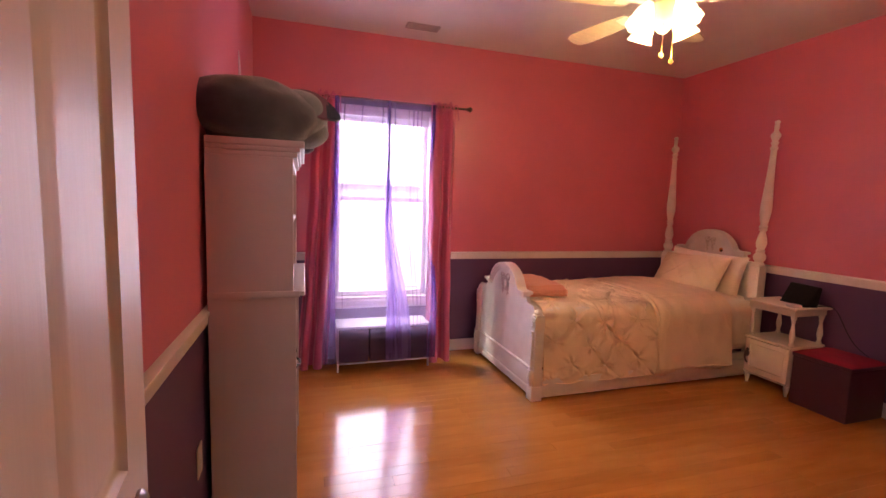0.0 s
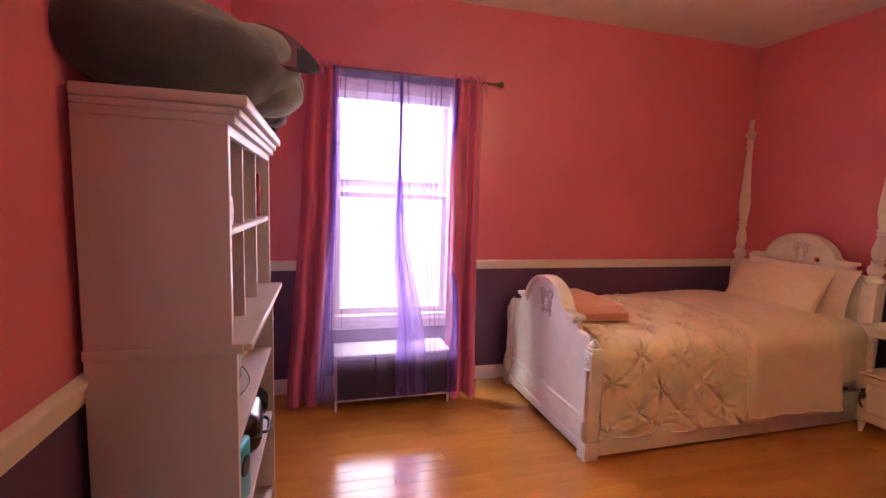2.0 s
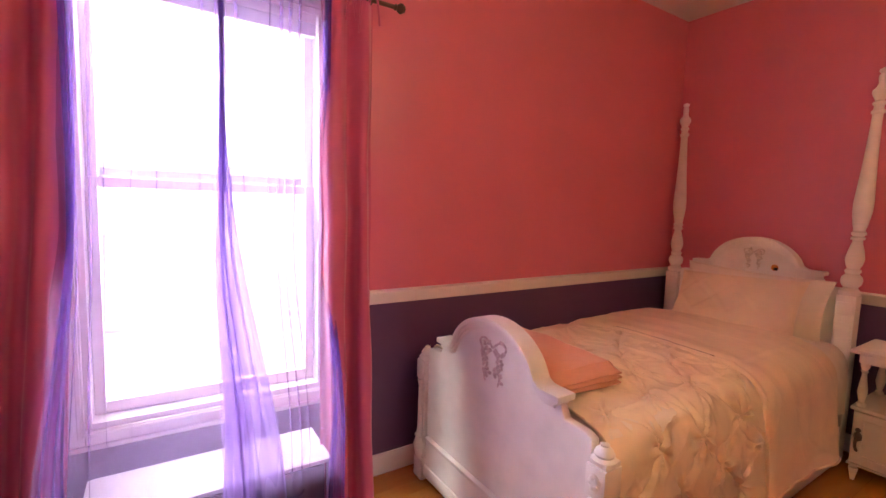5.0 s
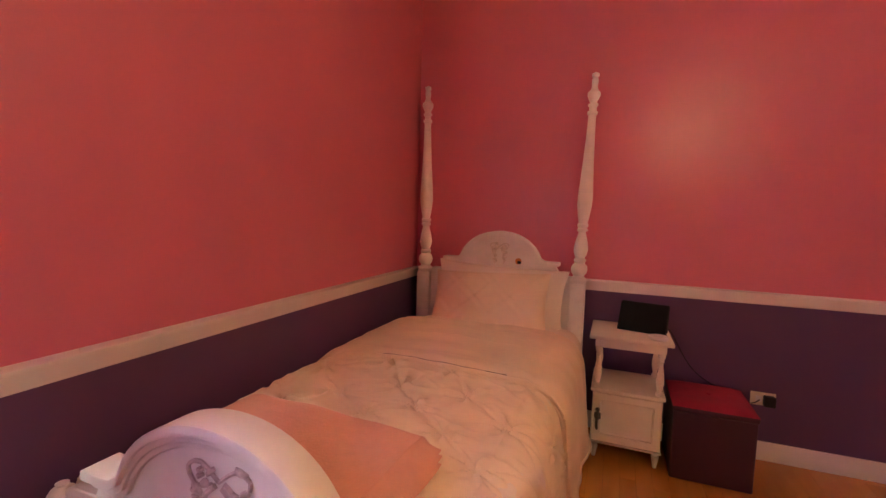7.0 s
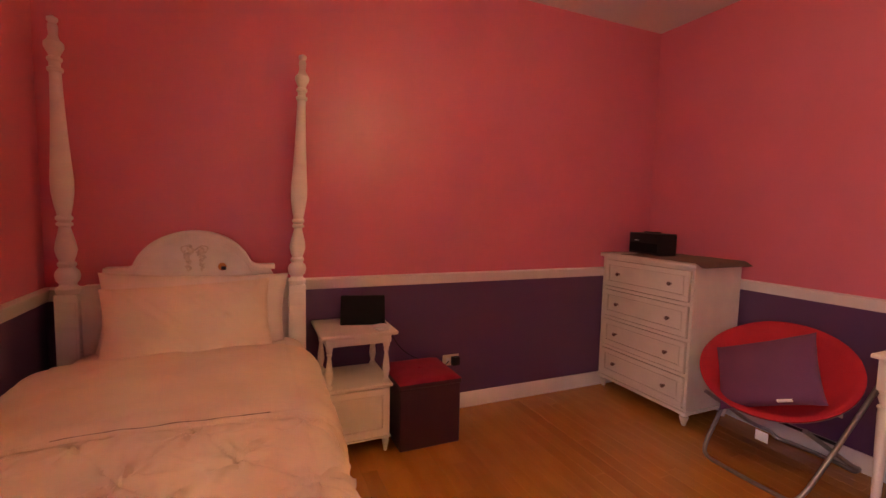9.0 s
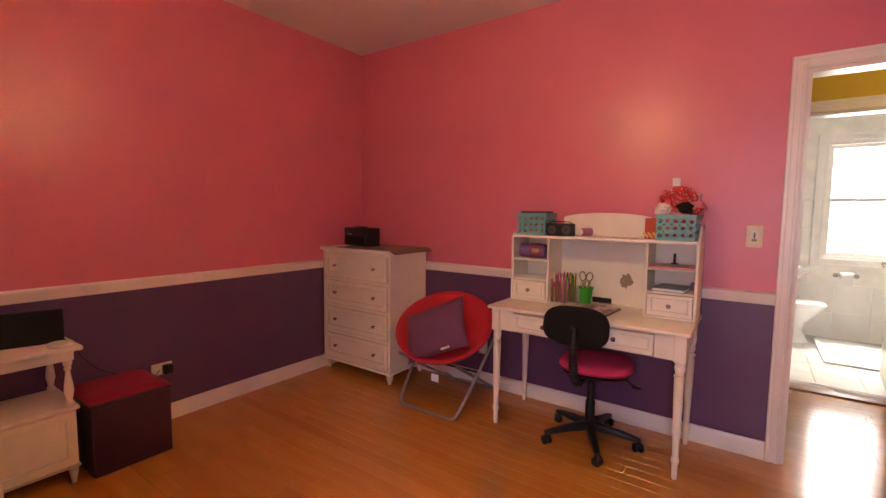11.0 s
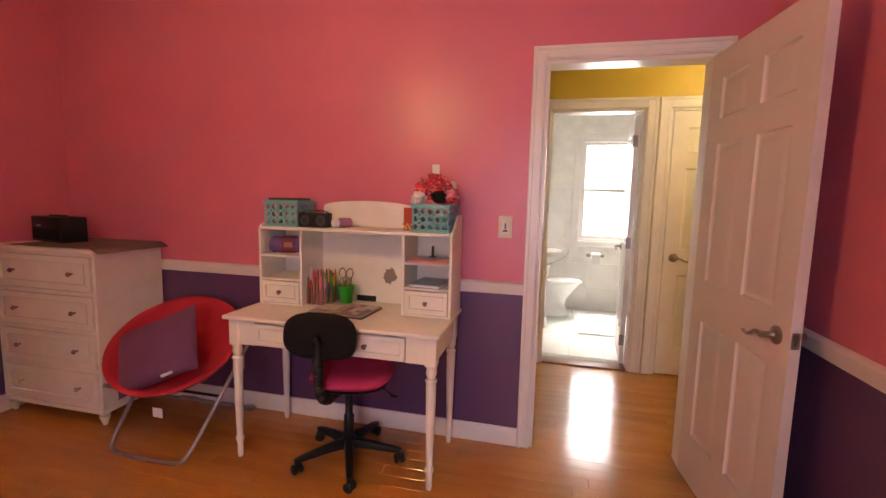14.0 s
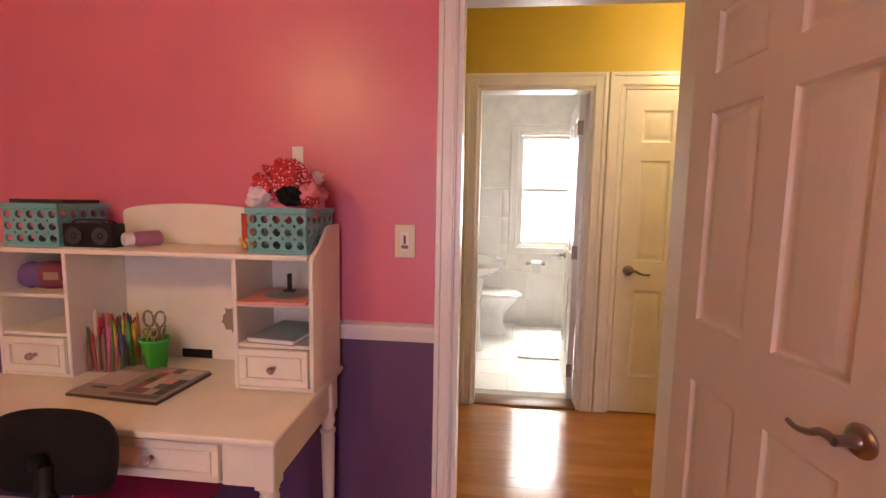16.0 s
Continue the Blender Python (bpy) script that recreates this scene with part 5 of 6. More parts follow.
pc = thing("pencil_case", (2.225, 0.235, 0.755), 4, label="clear organiser crammed with coloured pencils and markers", category="pencil holder")
bm = bmesh.new()
hold = part("holder", bbox(-0.078, -0.05, 0, 0.078, 0.05, 0.003, 0.001), WHITEP, pc, "clear plastic compartments")
for b in ((-0.078, 0.047, 0.003, 0.078, 0.049, 0.100), (-0.078, -0.047, 0.003, -0.076, 0.047, 0.11), (0.076, -0.047, 0.003, 0.078, 0.047, 0.11)):
    part("divider", bbox(*b, 0.0004, 1), CLEAR, hold)
r = random.Random(11)
cols = [plain("pencil paint", c, 0.4) for c in ((0.5, 0.03, 0.05), (0.05, 0.25, 0.06), (0.7, 0.42, 0.03), (0.04, 0.06, 0.30), (0.6, 0.12, 0.30), (0.06, 0.05, 0.06), (0.32, 0.10, 0.03), (0.72, 0.60, 0.45), (0.70, 0.62, 0.58), (0.30, 0.16, 0.10))]
for k in range(84):
    bm = bmesh.new()
    x, y = r.uniform(-0.070, 0.070), r.uniform(-0.042, 0.042)
    hgt, rad = r.uniform(0.125, 0.205), r.choice((0.0037, 0.0045, 0.0068))
    top = Vector((x + r.uniform(-0.012, 0.012), y + r.uniform(-0.012, 0.012), hgt))
    d = (top - Vector((x, y, 0.004)))
    q = d.to_track_quat("Z", "Y").to_matrix().to_4x4()
    lathe(bm, [(rad, 0.0), (rad, d.length * 0.9), (rad * 0.4, d.length * 0.98), (0, d.length)], 7, m=Matrix.Translation((x, y, 0.004)) @ q)
    part("pencil", bm, cols[k % 10], pc)
gc = thing("pencil_cup", (2.088, 0.215, 0.755), label="bright green plastic cup holding scissors and pens", category="cup")
bm = bmesh.new()
lathe(bm, [(0.030, 0.0), (0.043, 0.098), (0.047, 0.102), (0.047, 0.110), (0.041, 0.108), (0.028, 0.004), (0.0, 0.004)], 28)
part("cup", bm, GREEN, gc)
bm = bmesh.new()
for s, tl in ((1, 6), (-1, -14)):
    q = Matrix.Translation((0.021 * s, 0, 0.175)) @ Matrix.Rotation(radians(tl), 4, "Y")
    tube(bm, [q @ Vector((0.019 * math.cos(a * math.pi / 9), 0, 0.028 * math.sin(a * math.pi / 9))) for a in range(18)], 0.0042, 8, closed=True)
    tube(bm, [(0.020 * s, 0, 0.148), (-0.004 * s, 0, 0.03)], 0.004, 6)
part("scissors", bm, plain("grey handles", (0.22, 0.19, 0.20), 0.4), gc, "grey-handled scissors")
bm = bmesh.new()
for s in (1, -1):
    q = Matrix.Translation((0.014 * s, 0.022, 0.132)) @ Matrix.Rotation(radians(10 * s), 4, "Y")
    tube(bm, [q @ Vector((0.012 * math.cos(a * math.pi / 8), 0, 0.015 * math.sin(a * math.pi / 8))) for a in range(16)], 0.0032, 6, closed=True)
    tube(bm, [(0.014 * s, 0.022, 0.118), (0, 0.012, 0.02)], 0.003, 6)
part("scissors", bm, plain("yellow-green handles", (0.42, 0.42, 0.05), 0.4), gc, "yellow-green handled scissors")
for k in range(5):
    bm = bmesh.new()
    a = k * 1.3
    tube(bm, [(0.010 * math.cos(a), 0.010 * math.sin(a), 0.01), (0.026 * math.cos(a), -0.02 + 0.01 * math.sin(a), 0.13 + 0.006 * k)], 0.0035, 7)
    part("pen", bm, cols[(k * 3) % 8], gc)
mg = thing("magazine", (2.03, 0.345, 0.755), -4, label="grey and pink covered magazines stacked on the desk", category="magazine")
part("magazine_lower", bbox(-0.155, -0.115, 0, 0.155, 0.115, 0.008, 0.001), plain("dark cover", (0.06, 0.05, 0.05), 0.3), mg)
part("magazine_upper", bbox(-0.15, -0.115, 0.008, 0.15, 0.112, 0.014, 0.001), plain("grey gloss cover", (0.36, 0.30, 0.30), 0.45), mg)
r = random.Random(2)
PRINTS = [plain("print", c, 0.3) for c in ((0.62, 0.50, 0.50), (0.06, 0.05, 0.06), (0.66, 0.30, 0.38), (0.40, 0.26, 0.22), (0.50, 0.42, 0.44), (0.30, 0.06, 0.10), (0.12, 0.10, 0.13))]
cover = [((0.035, -0.055, 0.143, 0.045), 0), ((0.06, 0.062, 0.11, 0.074), 1), ((-0.02, 0.055, 0.045, 0.105), 3), ((-0.143, 0.088, 0.02, 0.107), 6)]
cover += [((-0.140 + 0.034 * i, -0.105 + 0.038 * j, -0.109 + 0.034 * i, -0.071 + 0.038 * j), r.choice((1, 2, 0, 3, 5, 6, 4))) for i in range(4) for j in range(5)]
for b, c in cover:
    part("cover_print", bbox(b[0], b[1], 0.014, b[2], b[3], 0.0148 + 0.0003 * r.random(), 0.0001, 1), PRINTS[c], mg)

# ---- desk chair ----
ch = thing("desk_chair", (1.972, 0.425, 0), 0, label="armless swivel chair, black back and star base, hot pink seat", category="chair")
bm = bmesh.new()
lathe(bm, [(0.030, 0.075), (0.034, 0.085), (0.034, 0.12), (0.026, 0.13), (0.026, 0.24), (0.019, 0.25), (0.019, 0.41)], 20)
part("column", bm, BLACKP, ch)
bm = bmesh.new()
for k in range(5):
    a = radians(116 + 72 * k)
    c, s = math.cos(a), math.sin(a)
    q = Matrix(((c, -s, 0, 0), (s, c, 0, 0), (0, 0, 1, 0), (0, 0, 0, 1)))
    vs = []
    for x, hw, z0, z1 in ((0.02, 0.026, 0.075, 0.12), (0.12, 0.021, 0.072, 0.105), (0.24, 0.017, 0.060, 0.085), (0.275, 0.014, 0.058, 0.075)):
        vs.append([bm.verts.new(q @ Vector((x, w, z))) for w, z in ((-hw, z0), (hw, z0), (hw * 0.8, z1), (-hw * 0.8, z1))])
    for A, B in zip(vs, vs[1:]):
        for i in range(4):
            bm.faces.new((A[i], A[(i + 1) % 4], B[(i + 1) % 4], B[i]))
    bm.faces.new(vs[0]), bm.faces.new(vs[-1][::-1])
bmesh.ops.recalc_face_normals(bm, faces=bm.faces)
part("star_base", bevel(bm, 0.003, 2), BLACKP, ch)
for k in range(5):
    a = radians(116 + 72 * k)
    x, y = 0.262 * math.cos(a), 0.262 * math.sin(a)
    tw_ = a + 1.0 + k
    bm = bmesh.new()
    for s in (1, -1):
        q = Matrix.Translation((x, y, 0.025)) @ Matrix.Rotation(tw_, 4, "Z") @ Matrix.Rotation(radians(90), 4, "X")
        lathe(bm, [(0.0, s * 0.008), (0.022, s * 0.008), (0.025, s * 0.011), (0.025, s * 0.020), (0.018, s * 0.026), (0.0, s * 0.027)], 18, m=q)
    cs = part("caster", bm, BLACKP, ch)
    bm = bmesh.new()
    lathe(bm, [(0.006, 0.02), (0.006, 0.075)], 10, at=(x, y, 0))
    blob(bm, (x, y, 0.034), (0.020, 0.020, 0.019), 2)
    part("caster_hood", bm, BLACKP, cs)


def pad(w, d, t, n=2.8, curve=0.0):
    bm = bmesh.new()

    def fn(side):
        def f(u, v):
            a, r = u * 2 * math.pi, v
            c, s = math.cos(a), math.sin(a)
            k = (abs(c) ** n + abs(s) ** n) ** (-1 / n)
            x, y = c * k * r * w / 2, s * k * r * d / 2
            e = math.sqrt(max(0, 1 - r ** 6))
            return Vector((x, y, side * t / 2 * e + curve * (x / w) ** 2))
        return f
    for s in (1, -1):
        sheet(bm, fn(s), 40, 12)
    bmesh.ops.remove_doubles(bm, verts=bm.verts, dist=0.0006)
    bmesh.ops.recalc_face_normals(bm, faces=bm.faces)
    return bm


bm = pad(0.40, 0.39, 0.06)
bmesh.ops.transform(bm, matrix=pose(-0.03, 0.02, 0.475, 0, 0, 12), verts=bm.verts)
part("seat", bm, HOTPINK, ch, "hot pink padded seat")
bm = pad(0.36, 0.35, 0.03)
bmesh.ops.transform(bm, matrix=pose(-0.03, 0.02, 0.440, 0, 0, 12), verts=bm.verts)
part("seat_shell", bm, BLACKP, ch)
bm = pad(0.345, 0.210, 0.055, 3.0, -0.10)
bmesh.ops.transform(bm, matrix=pose(0.018, 0.240, 0.724, 96, 0, 4), verts=bm.verts)
part("backrest", bm, BLACKF, ch, "rounded black backrest")
bm = bmesh.new()
path = smooth_path([(-0.01, 0.03, 0.42), (0.0, 0.14, 0.41), (0.010, 0.225, 0.42), (0.015, 0.272, 0.48), (0.018, 0.276, 0.58), (0.018, 0.268, 0.71)], 14)
tube(bm, path, lambda t: 0.021 + (0.004 * (int(t * 60) % 2) if 0.3 < t < 0.9 else 0), 12)
part("back_bracket", bm, BLACKP, ch, "ribbed black rubber sleeve")
bm = bmesh.new()
lathe(bm, [(0.016, 0), (0.018, 0.006), (0.016, 0.02), (0.0, 0.022)], 12, m=Matrix.Translation((0.018, 0.281, 0.724)) @ Matrix.Rotation(radians(-90), 4, "X"))
part("knob", bm, BLACKP, ch)
bm = bmesh.new()
tube(bm, smooth_path([(-0.04, 0.0, 0.42), (-0.16, 0.02, 0.425), (-0.24, 0.03, 0.39)], 5), 0.005, 8)
blob(bm, (-0.25, 0.03, 0.385), (0.026, 0.010, 0.008), 2)
part("lever", bm, BLACKP, ch)

# ---- wall fittings ----
sw = thing("light_switch", (1.249, Y0, 1.207), 0, label="ivory slide dimmer switch beside the doorway", category="light switch")
part("plate", bbox(-0.036, 0, -0.058, 0.036, 0.006, 0.058, 0.002), IVORY, sw)
part("rocker", bbox(-0.017, 0.006, -0.034, 0.017, 0.009, 0.034, 0.001), WHITEP, sw)
part("slider", bbox(-0.004, 0.0095, -0.010, 0.004, 0.013, 0.020, 0.001), plain("brown slot", (0.16, 0.10, 0.07)), sw)
part("toggle", bbox(-0.012, 0.009, -0.026, 0.012, 0.0135, -0.014, 0.001), plain("dark toggle", (0.22, 0.15, 0.11)), sw)
hk = thing("wall_hook", (1.635, Y0, 1.50), 0, label="white adhesive hook on the pink wall above the crate", category="hook")
part("plate", bbox(-0.020, 0, -0.03, 0.020, 0.004, 0.03, 0.002), WHITEP, hk)
bm = bmesh.new()
tube(bm, smooth_path([(0, 0.004, -0.01), (0, 0.012, -0.03), (0, 0.024, -0.025)], 4), 0.004, 6)
part("hook", bm, WHITEP, hk)
bm = bmesh.new()
plate(bm, [(3.02, 2.02), (3.16, 2.02), (3.03, 2.20)], "x", X0, X0 + 0.006)
solo("pennant", bm, WHITEP, label="small white triangular card pinned on the pink wall", category="wall decoration")
vt = thing("ceiling_vent", (1.35, 3.56, H), 0, label="grey louvred ceiling vent near the window", category="vent")
bm = bmesh.new()
for b in ((-0.13, -0.06, -0.006, 0.13, -0.045, 0), (-0.13, 0.045, -0.006, 0.13, 0.06, 0), (-0.13, -0.045, -0.006, -0.115, 0.045, 0), (0.115, -0.045, -0.006, 0.13, 0.045, 0), (-0.004, -0.045, -0.006, 0.004, 0.045, 0)):
    box(bm, *b)
part("frame", bevel(bm, 0.002, 1), VENT, vt)
part("backing", bbox(-0.13, -0.045, -0.002, 0.13, 0.045, 0, 0.0005, 1), BLACKP, vt)
for k in range(8):
    bm = bmesh.new()
    q = pose(0, -0.040 + 0.0114 * k, -0.006, 35, 0, 0)
    for v in box(bm, -0.13, -0.005, -0.001, 0.13, 0.005, 0.001):
        v.co = q @ v.co
    part("slat", bm, VENT, vt)

# ---- ceiling fan ----
fan = thing("ceiling_fan", (FAN.x, FAN.y, H), 0, label="brass-trimmed ceiling fan with pale blades and four lit glass shades", category="ceiling fan")
bm = bmesh.new()
lathe(bm, [(0.065, 0.0), (0.07, -0.02), (0.04, -0.05), (0.013, -0.055), (0.013, -0.20), (0.03, -0.205)], 28)
part("canopy", bm, CREAM, fan)
bm = bmesh.new()
lathe(bm, [(0.03, -0.205), (0.09, -0.215), (0.125, -0.24), (0.13, -0.30), (0.10, -0.345), (0.065, -0.352)], 36)
part("motor", bm, CREAM, fan)
bm = bmesh.new()
lathe(bm, [(0.05, -0.35), (0.062, -0.352), (0.062, -0.366), (0.075, -0.37), (0.06, -0.40), (0.058, -0.43), (0.045, -0.46), (0.02, -0.49), (0.0, -0.50)], 28)
part("light_kit", bm, MAPLE, fan, "tarnished cream light kit")
for k in range(5):
    a = 103 + 72 * k
    bm = bmesh.new()
    o = [(0.20, -0.045), (0.30, -0.058), (0.54, -0.068), (0.59, -0.05), (0.605, 0.0), (0.59, 0.05), (0.54, 0.068), (0.30, 0.058), (0.20, 0.045)]
    plate(bm, o, "z", -0.003, 0.003)
    bevel(bm, 0.002, 1)
    bmesh.ops.transform(bm, matrix=pose(0, 0, -0.362, 0, 0, a) @ pose(0, 0, 0, 11, 0, 0), verts=bm.verts)
    bl = part("blade", bm, MAPLE, fan)
    bm = bmesh.new()
    box(bm, 0.10, -0.014, -0.004, 0.20, 0.014, 0.004), box(bm, 0.19, -0.035, -0.008, 0.26, 0.035, -0.0035)
    bevel(bm, 0.003, 1)
    bmesh.ops.transform(bm, matrix=pose(0, 0, -0.358, 0, 0, a) @ pose(0, 0, 0, 11, 0, 0), verts=bm.verts)
    part("blade_iron", bm, CREAM, bl)
for k in range(4):
    a = 2 + 90 * k
    q = pose(0, 0, -0.400, 0, 0, a)
    bm = bmesh.new()
    tube(bm, smooth_path([q @ Vector(p) for p in ((0.05, 0, 0.02), (0.085, 0, 0.035), (0.11, 0, 0.01))], 5), 0.008, 10)
    arm = part("arm", bm, MAPLE, fan)
    bm = bmesh.new()
    m = q @ pose(0.092, 0, 0.03, 0, 0, 0) @ Matrix.Rotation(radians(-28), 4, "Y")
    rows = [(0.018, 0.0), (0.025, -0.018), (0.040, -0.045), (0.048, -0.075), (0.048, -0.100), (0.058, -0.132)]
    ring = []
    n = 32
    for rr, z in rows:
        ring.append([bm.verts.new(m @ Vector(((rr + (0.004 * math.cos(8 * t * 2 * math.pi / n) if z < -0.12 else 0)) * math.cos(2 * math.pi * t / n), (rr + (0.004 * math.cos(8 * t * 2 * math.pi / n) if z < -0.12 else 0)) * math.sin(2 * math.pi * t / n), z))) for t in range(n)])
    for A, B in zip(ring, ring[1:]):
        for t in range(n):
            bm.faces.new((A[t], A[(t + 1) % n], B[(t + 1) % n], B[t]))
    bmesh.ops.recalc_face_normals(bm, faces=bm.faces)
    bmesh.ops.solidify(bm, geom=list(bm.faces), thickness=0.002)
    part("shade", bm, SHADE, arm, "frosted glass shade, lit")
for x, y, l in ((0.035, -0.03, 0.15), (-0.03, -0.035, 0.13)):
    bm = bmesh.new()
    tube(bm, [(x, y, -0.46), (x, y, -0.47 - l)], 0.0015, 6)
    for t in range(5):
        c = 2 * math.pi * t / 5
        blob(bm, (x + 0.009 * math.cos(c), y, -0.48 - l + 0.009 * math.sin(c)), (0.007, 0.004, 0.007), 1)
    part("pull_chain", bm, plain("brass", (0.5, 0.32, 0.08), 0.3, 1.0), fan, "brass chain with a star pull")

# ---- curtains ----
rod = thing("curtain_rod", (1.10, 3.735, 2.15), 0, label="dark bronze curtain rod with ball finials above the window", category="curtain rod")
bm = bmesh.new()
tube(bm, [(-0.74, 0, 0), (0.70, 0, 0)], 0.009, 12)
part("pole", bm, BRONZE, rod)
for s, x in ((-1, -0.74), (1, 0.70)):
    bm = bmesh.new()
    lathe(bm, [(0.009, 0), (0.014, 0.004), (0.010, 0.010), (0.020, 0.022), (0.022, 0.032), (0.014, 0.046), (0.0, 0.05)], 16, m=Matrix.Translation((x, 0, 0)) @ Matrix.Rotation(radians(90 * s), 4, "Y"))
    part("finial", bm, BRONZE, rod)
for x in (-0.60, 0.60):
    bm = bmesh.new()
    box(bm, x - 0.006, 0.0, -0.006, x + 0.006, 0.068, 0.006), box(bm, x - 0.014, 0.068, -0.03, x + 0.014, 0.075, 0.03)
    part("bracket", bm, BRONZE, rod)


def drape(name, xt0, xt1, xb0, xb1, yb, zb, folds, seed, label):
    t = thing(name, ((xt0 + xt1) / 2, 3.72, zb), 0, label=label, category="curtain", group="window drapes")
    ox, oz = (xt0 + xt1) / 2, zb

    def fn(u, v):
        k = v ** 1.3
        x = (xt0 + (xt1 - xt0) * u) * (1 - k) + (xb0 + (xb1 - xb0) * u) * k
        w = 0.018 + 0.038 * k
        ph = u * folds * 2 * math.pi + 1.2 * noise.noise(Vector((u * 2, v * 1.5, seed)))
        y = 3.72 + (yb - 3.72) * k + w * math.cos(ph) + 0.012 * noise.noise(Vector((u * 5, v * 4, seed + 3)))
        x += 0.010 * math.sin(2 * ph) * k + 0.010 * noise.noise(Vector((u * 3, v * 6, seed + 8)))
        z = 2.115 - (2.115 - zb) * v + (0.018 * abs(math.sin(ph / 2)) - 0.012) * (1 - v) ** 8
        return Vector((x - ox, y - 3.72, z - oz + 0.004))
    bm = bmesh.new()
    sheet(bm, fn, 90, 70, 0.0025)
    part("panel", bm, DRAPE, t)
    r = random.Random(seed)
    n = 4
    for k in range(n):
        x = xt0 + (xt1 - xt0) * (k + 0.5) / n - ox
        bm = bmesh.new()
        z = 2.15 - oz
        tube(bm, smooth_path([(x, 0.0, z - 0.04), (x + 0.006, -0.004, z - 0.01), (x, 0.012, z + 0.013), (x, 0.035, z), (x, 0.02, z - 0.03)], 5), 0.006, 6)
        for s in (1, -1):
            tube(bm, smooth_path([(x, -0.004, z - 0.005), (x + s * 0.018, -0.018, z + 0.012 + 0.02 * r.random()), (x + s * 0.03, -0.022, z + 0.03 * r.random()), (x + s * (0.022 + 0.03 * r.random()), -0.016, z - 0.06 - 0.10 * r.random())], 5), 0.0048, 6)
        part("tie", bm, DRAPE, t, "knotted fabric tie")
    return t


drape("drape", 1.485, 1.700, 1.440, 1.645, 3.52, 0.03, 1.9, 3, "rose taffeta drape tied to the rod, hanging to the floor")
drape("drape", 0.540, 0.735, 0.410, 0.640, 3.62, 0.012, 2.1, 8, "rose taffeta drape tied to the rod, hanging to the floor")


def sheer(name, fn, nu, label):
    bm = bmesh.new()
    sheet(bm, fn, nu, 60)
    o = solo(name, bm, SHEER2 if "middle" in label else SHEER3 if "outer" in label else SHEER, (1.1, 3.70, 0.1), label=label, category="curtain", group="sheer curtains")
    return o


def sheer_fn(x_t0, x_t1, edge, seed, folds):
    """edge(v): the two side edges at height v (0 top, 1 bottom)."""
    def fn(u, v):
        a, b = edge(v)
        x = a + (b - a) * u
        ph = u * folds * 2 * math.pi + 9.0 * noise.noise(Vector((u * 3.3, v * 0.9, seed)))
        dens = min(3.0, (x_t1 - x_t0) / max(b - a, 0.02))
        amp = 0.006 * dens + 0.004
        front = max(0.0, min(1.0, (v - 0.45) / 0.38))
        y = 3.70 - 0.235 * front * front * (3 - 2 * front) + amp * math.cos(ph) * (0.6 + 0.8 * noise.noise(Vector((u * 7, v * 2, seed + 5)))) + 0.012 * noise.noise(Vector((u * 4, v * 5, seed + 2)))
        x -= 0.013 * math.sin(ph) * (1 - 0.6 * v) / max(1.0, dens * 0.8) + 0.004 * math.sin(2.7 * ph + 1) * (1 - 0.5 * v)
        z = 2.150 - (2.150 - 0.085) * v
        return Vector((x - 1.1, y - 3.70, z - 0.1))
    return fn


def ease(v, a, b):
    t = max(0.0, min(1.0, (v - a) / (b - a)))
    return t * t * (3 - 2 * t)


sheer("sheer_curtain", sheer_fn(0.70, 1.13, lambda v: (0.70 - 0.06 * v, 1.135 - 0.005 * v + 0.06 * ease(v, 0.3, 1)), 2, 6), 90, "purple organza sheer panel hanging over the window")
sheer("sheer_curtain", sheer_fn(1.06, 1.51, lambda v: (1.115 - 0.02 * ease(v, 0.2, 0.6), 1.51 - 0.02 * v), 6, 6), 90, "purple organza sheer panel hanging over the window")
# darker tails, where the panels bunch
sheer("sheer_curtain", sheer_fn(1.10, 1.30, lambda v: (1.127 - 0.035 * ease(v, 0.18, 0.6), 1.132 + 0.16 * ease(v, 0.22, 1.0)), 11, 3), 90, "bunched middle edge of the purple sheers")
sheer("sheer_curtain", sheer_fn(1.40, 1.52, lambda v: (1.487 - 0.02 * math.sin(v * 7) * v - 0.06 * ease(v, 0.45, 0.9), 1.508 - 0.01 * v), 15, 2), 50, "bunched outer edge of the purple sheers")
sheer("sheer_curtain", sheer_fn(0.62, 0.76, lambda v: (0.70 - 0.10 * ease(v, 0.4, 1), 0.722 + 0.012 * math.sin(v * 8) - 0.03 * ease(v, 0.5, 0.9)), 21, 2), 50, "bunched outer edge of the purple sheers")
bl = thing("window_blind", (1.115, 3.82, 1.99), 0, label="white blind drawn up at the window's head", category="blind")
part("headrail", bbox(-0.385, 0.02, 0.05, 0.385, 0.055, 0.088, 0.003), WHITEP, bl)
for k in range(9):
    part("slat", bbox(-0.38, 0.018, 0.0 + 0.0052 * k, 0.38, 0.056, 0.003 + 0.0052 * k, 0.0005, 1), WHITEP, bl)
bm = bmesh.new()
bmm = box(bm, WX0 - 0.06, 3.755, 2.105 + 0.0, WX1 + 0.05, 3.757, 2.150)
solo("sheer_header", bm, plain("violet header", (0.045, 0.015, 0.085), 0.8), label="dark gathered purple header of the sheers", category="curtain")

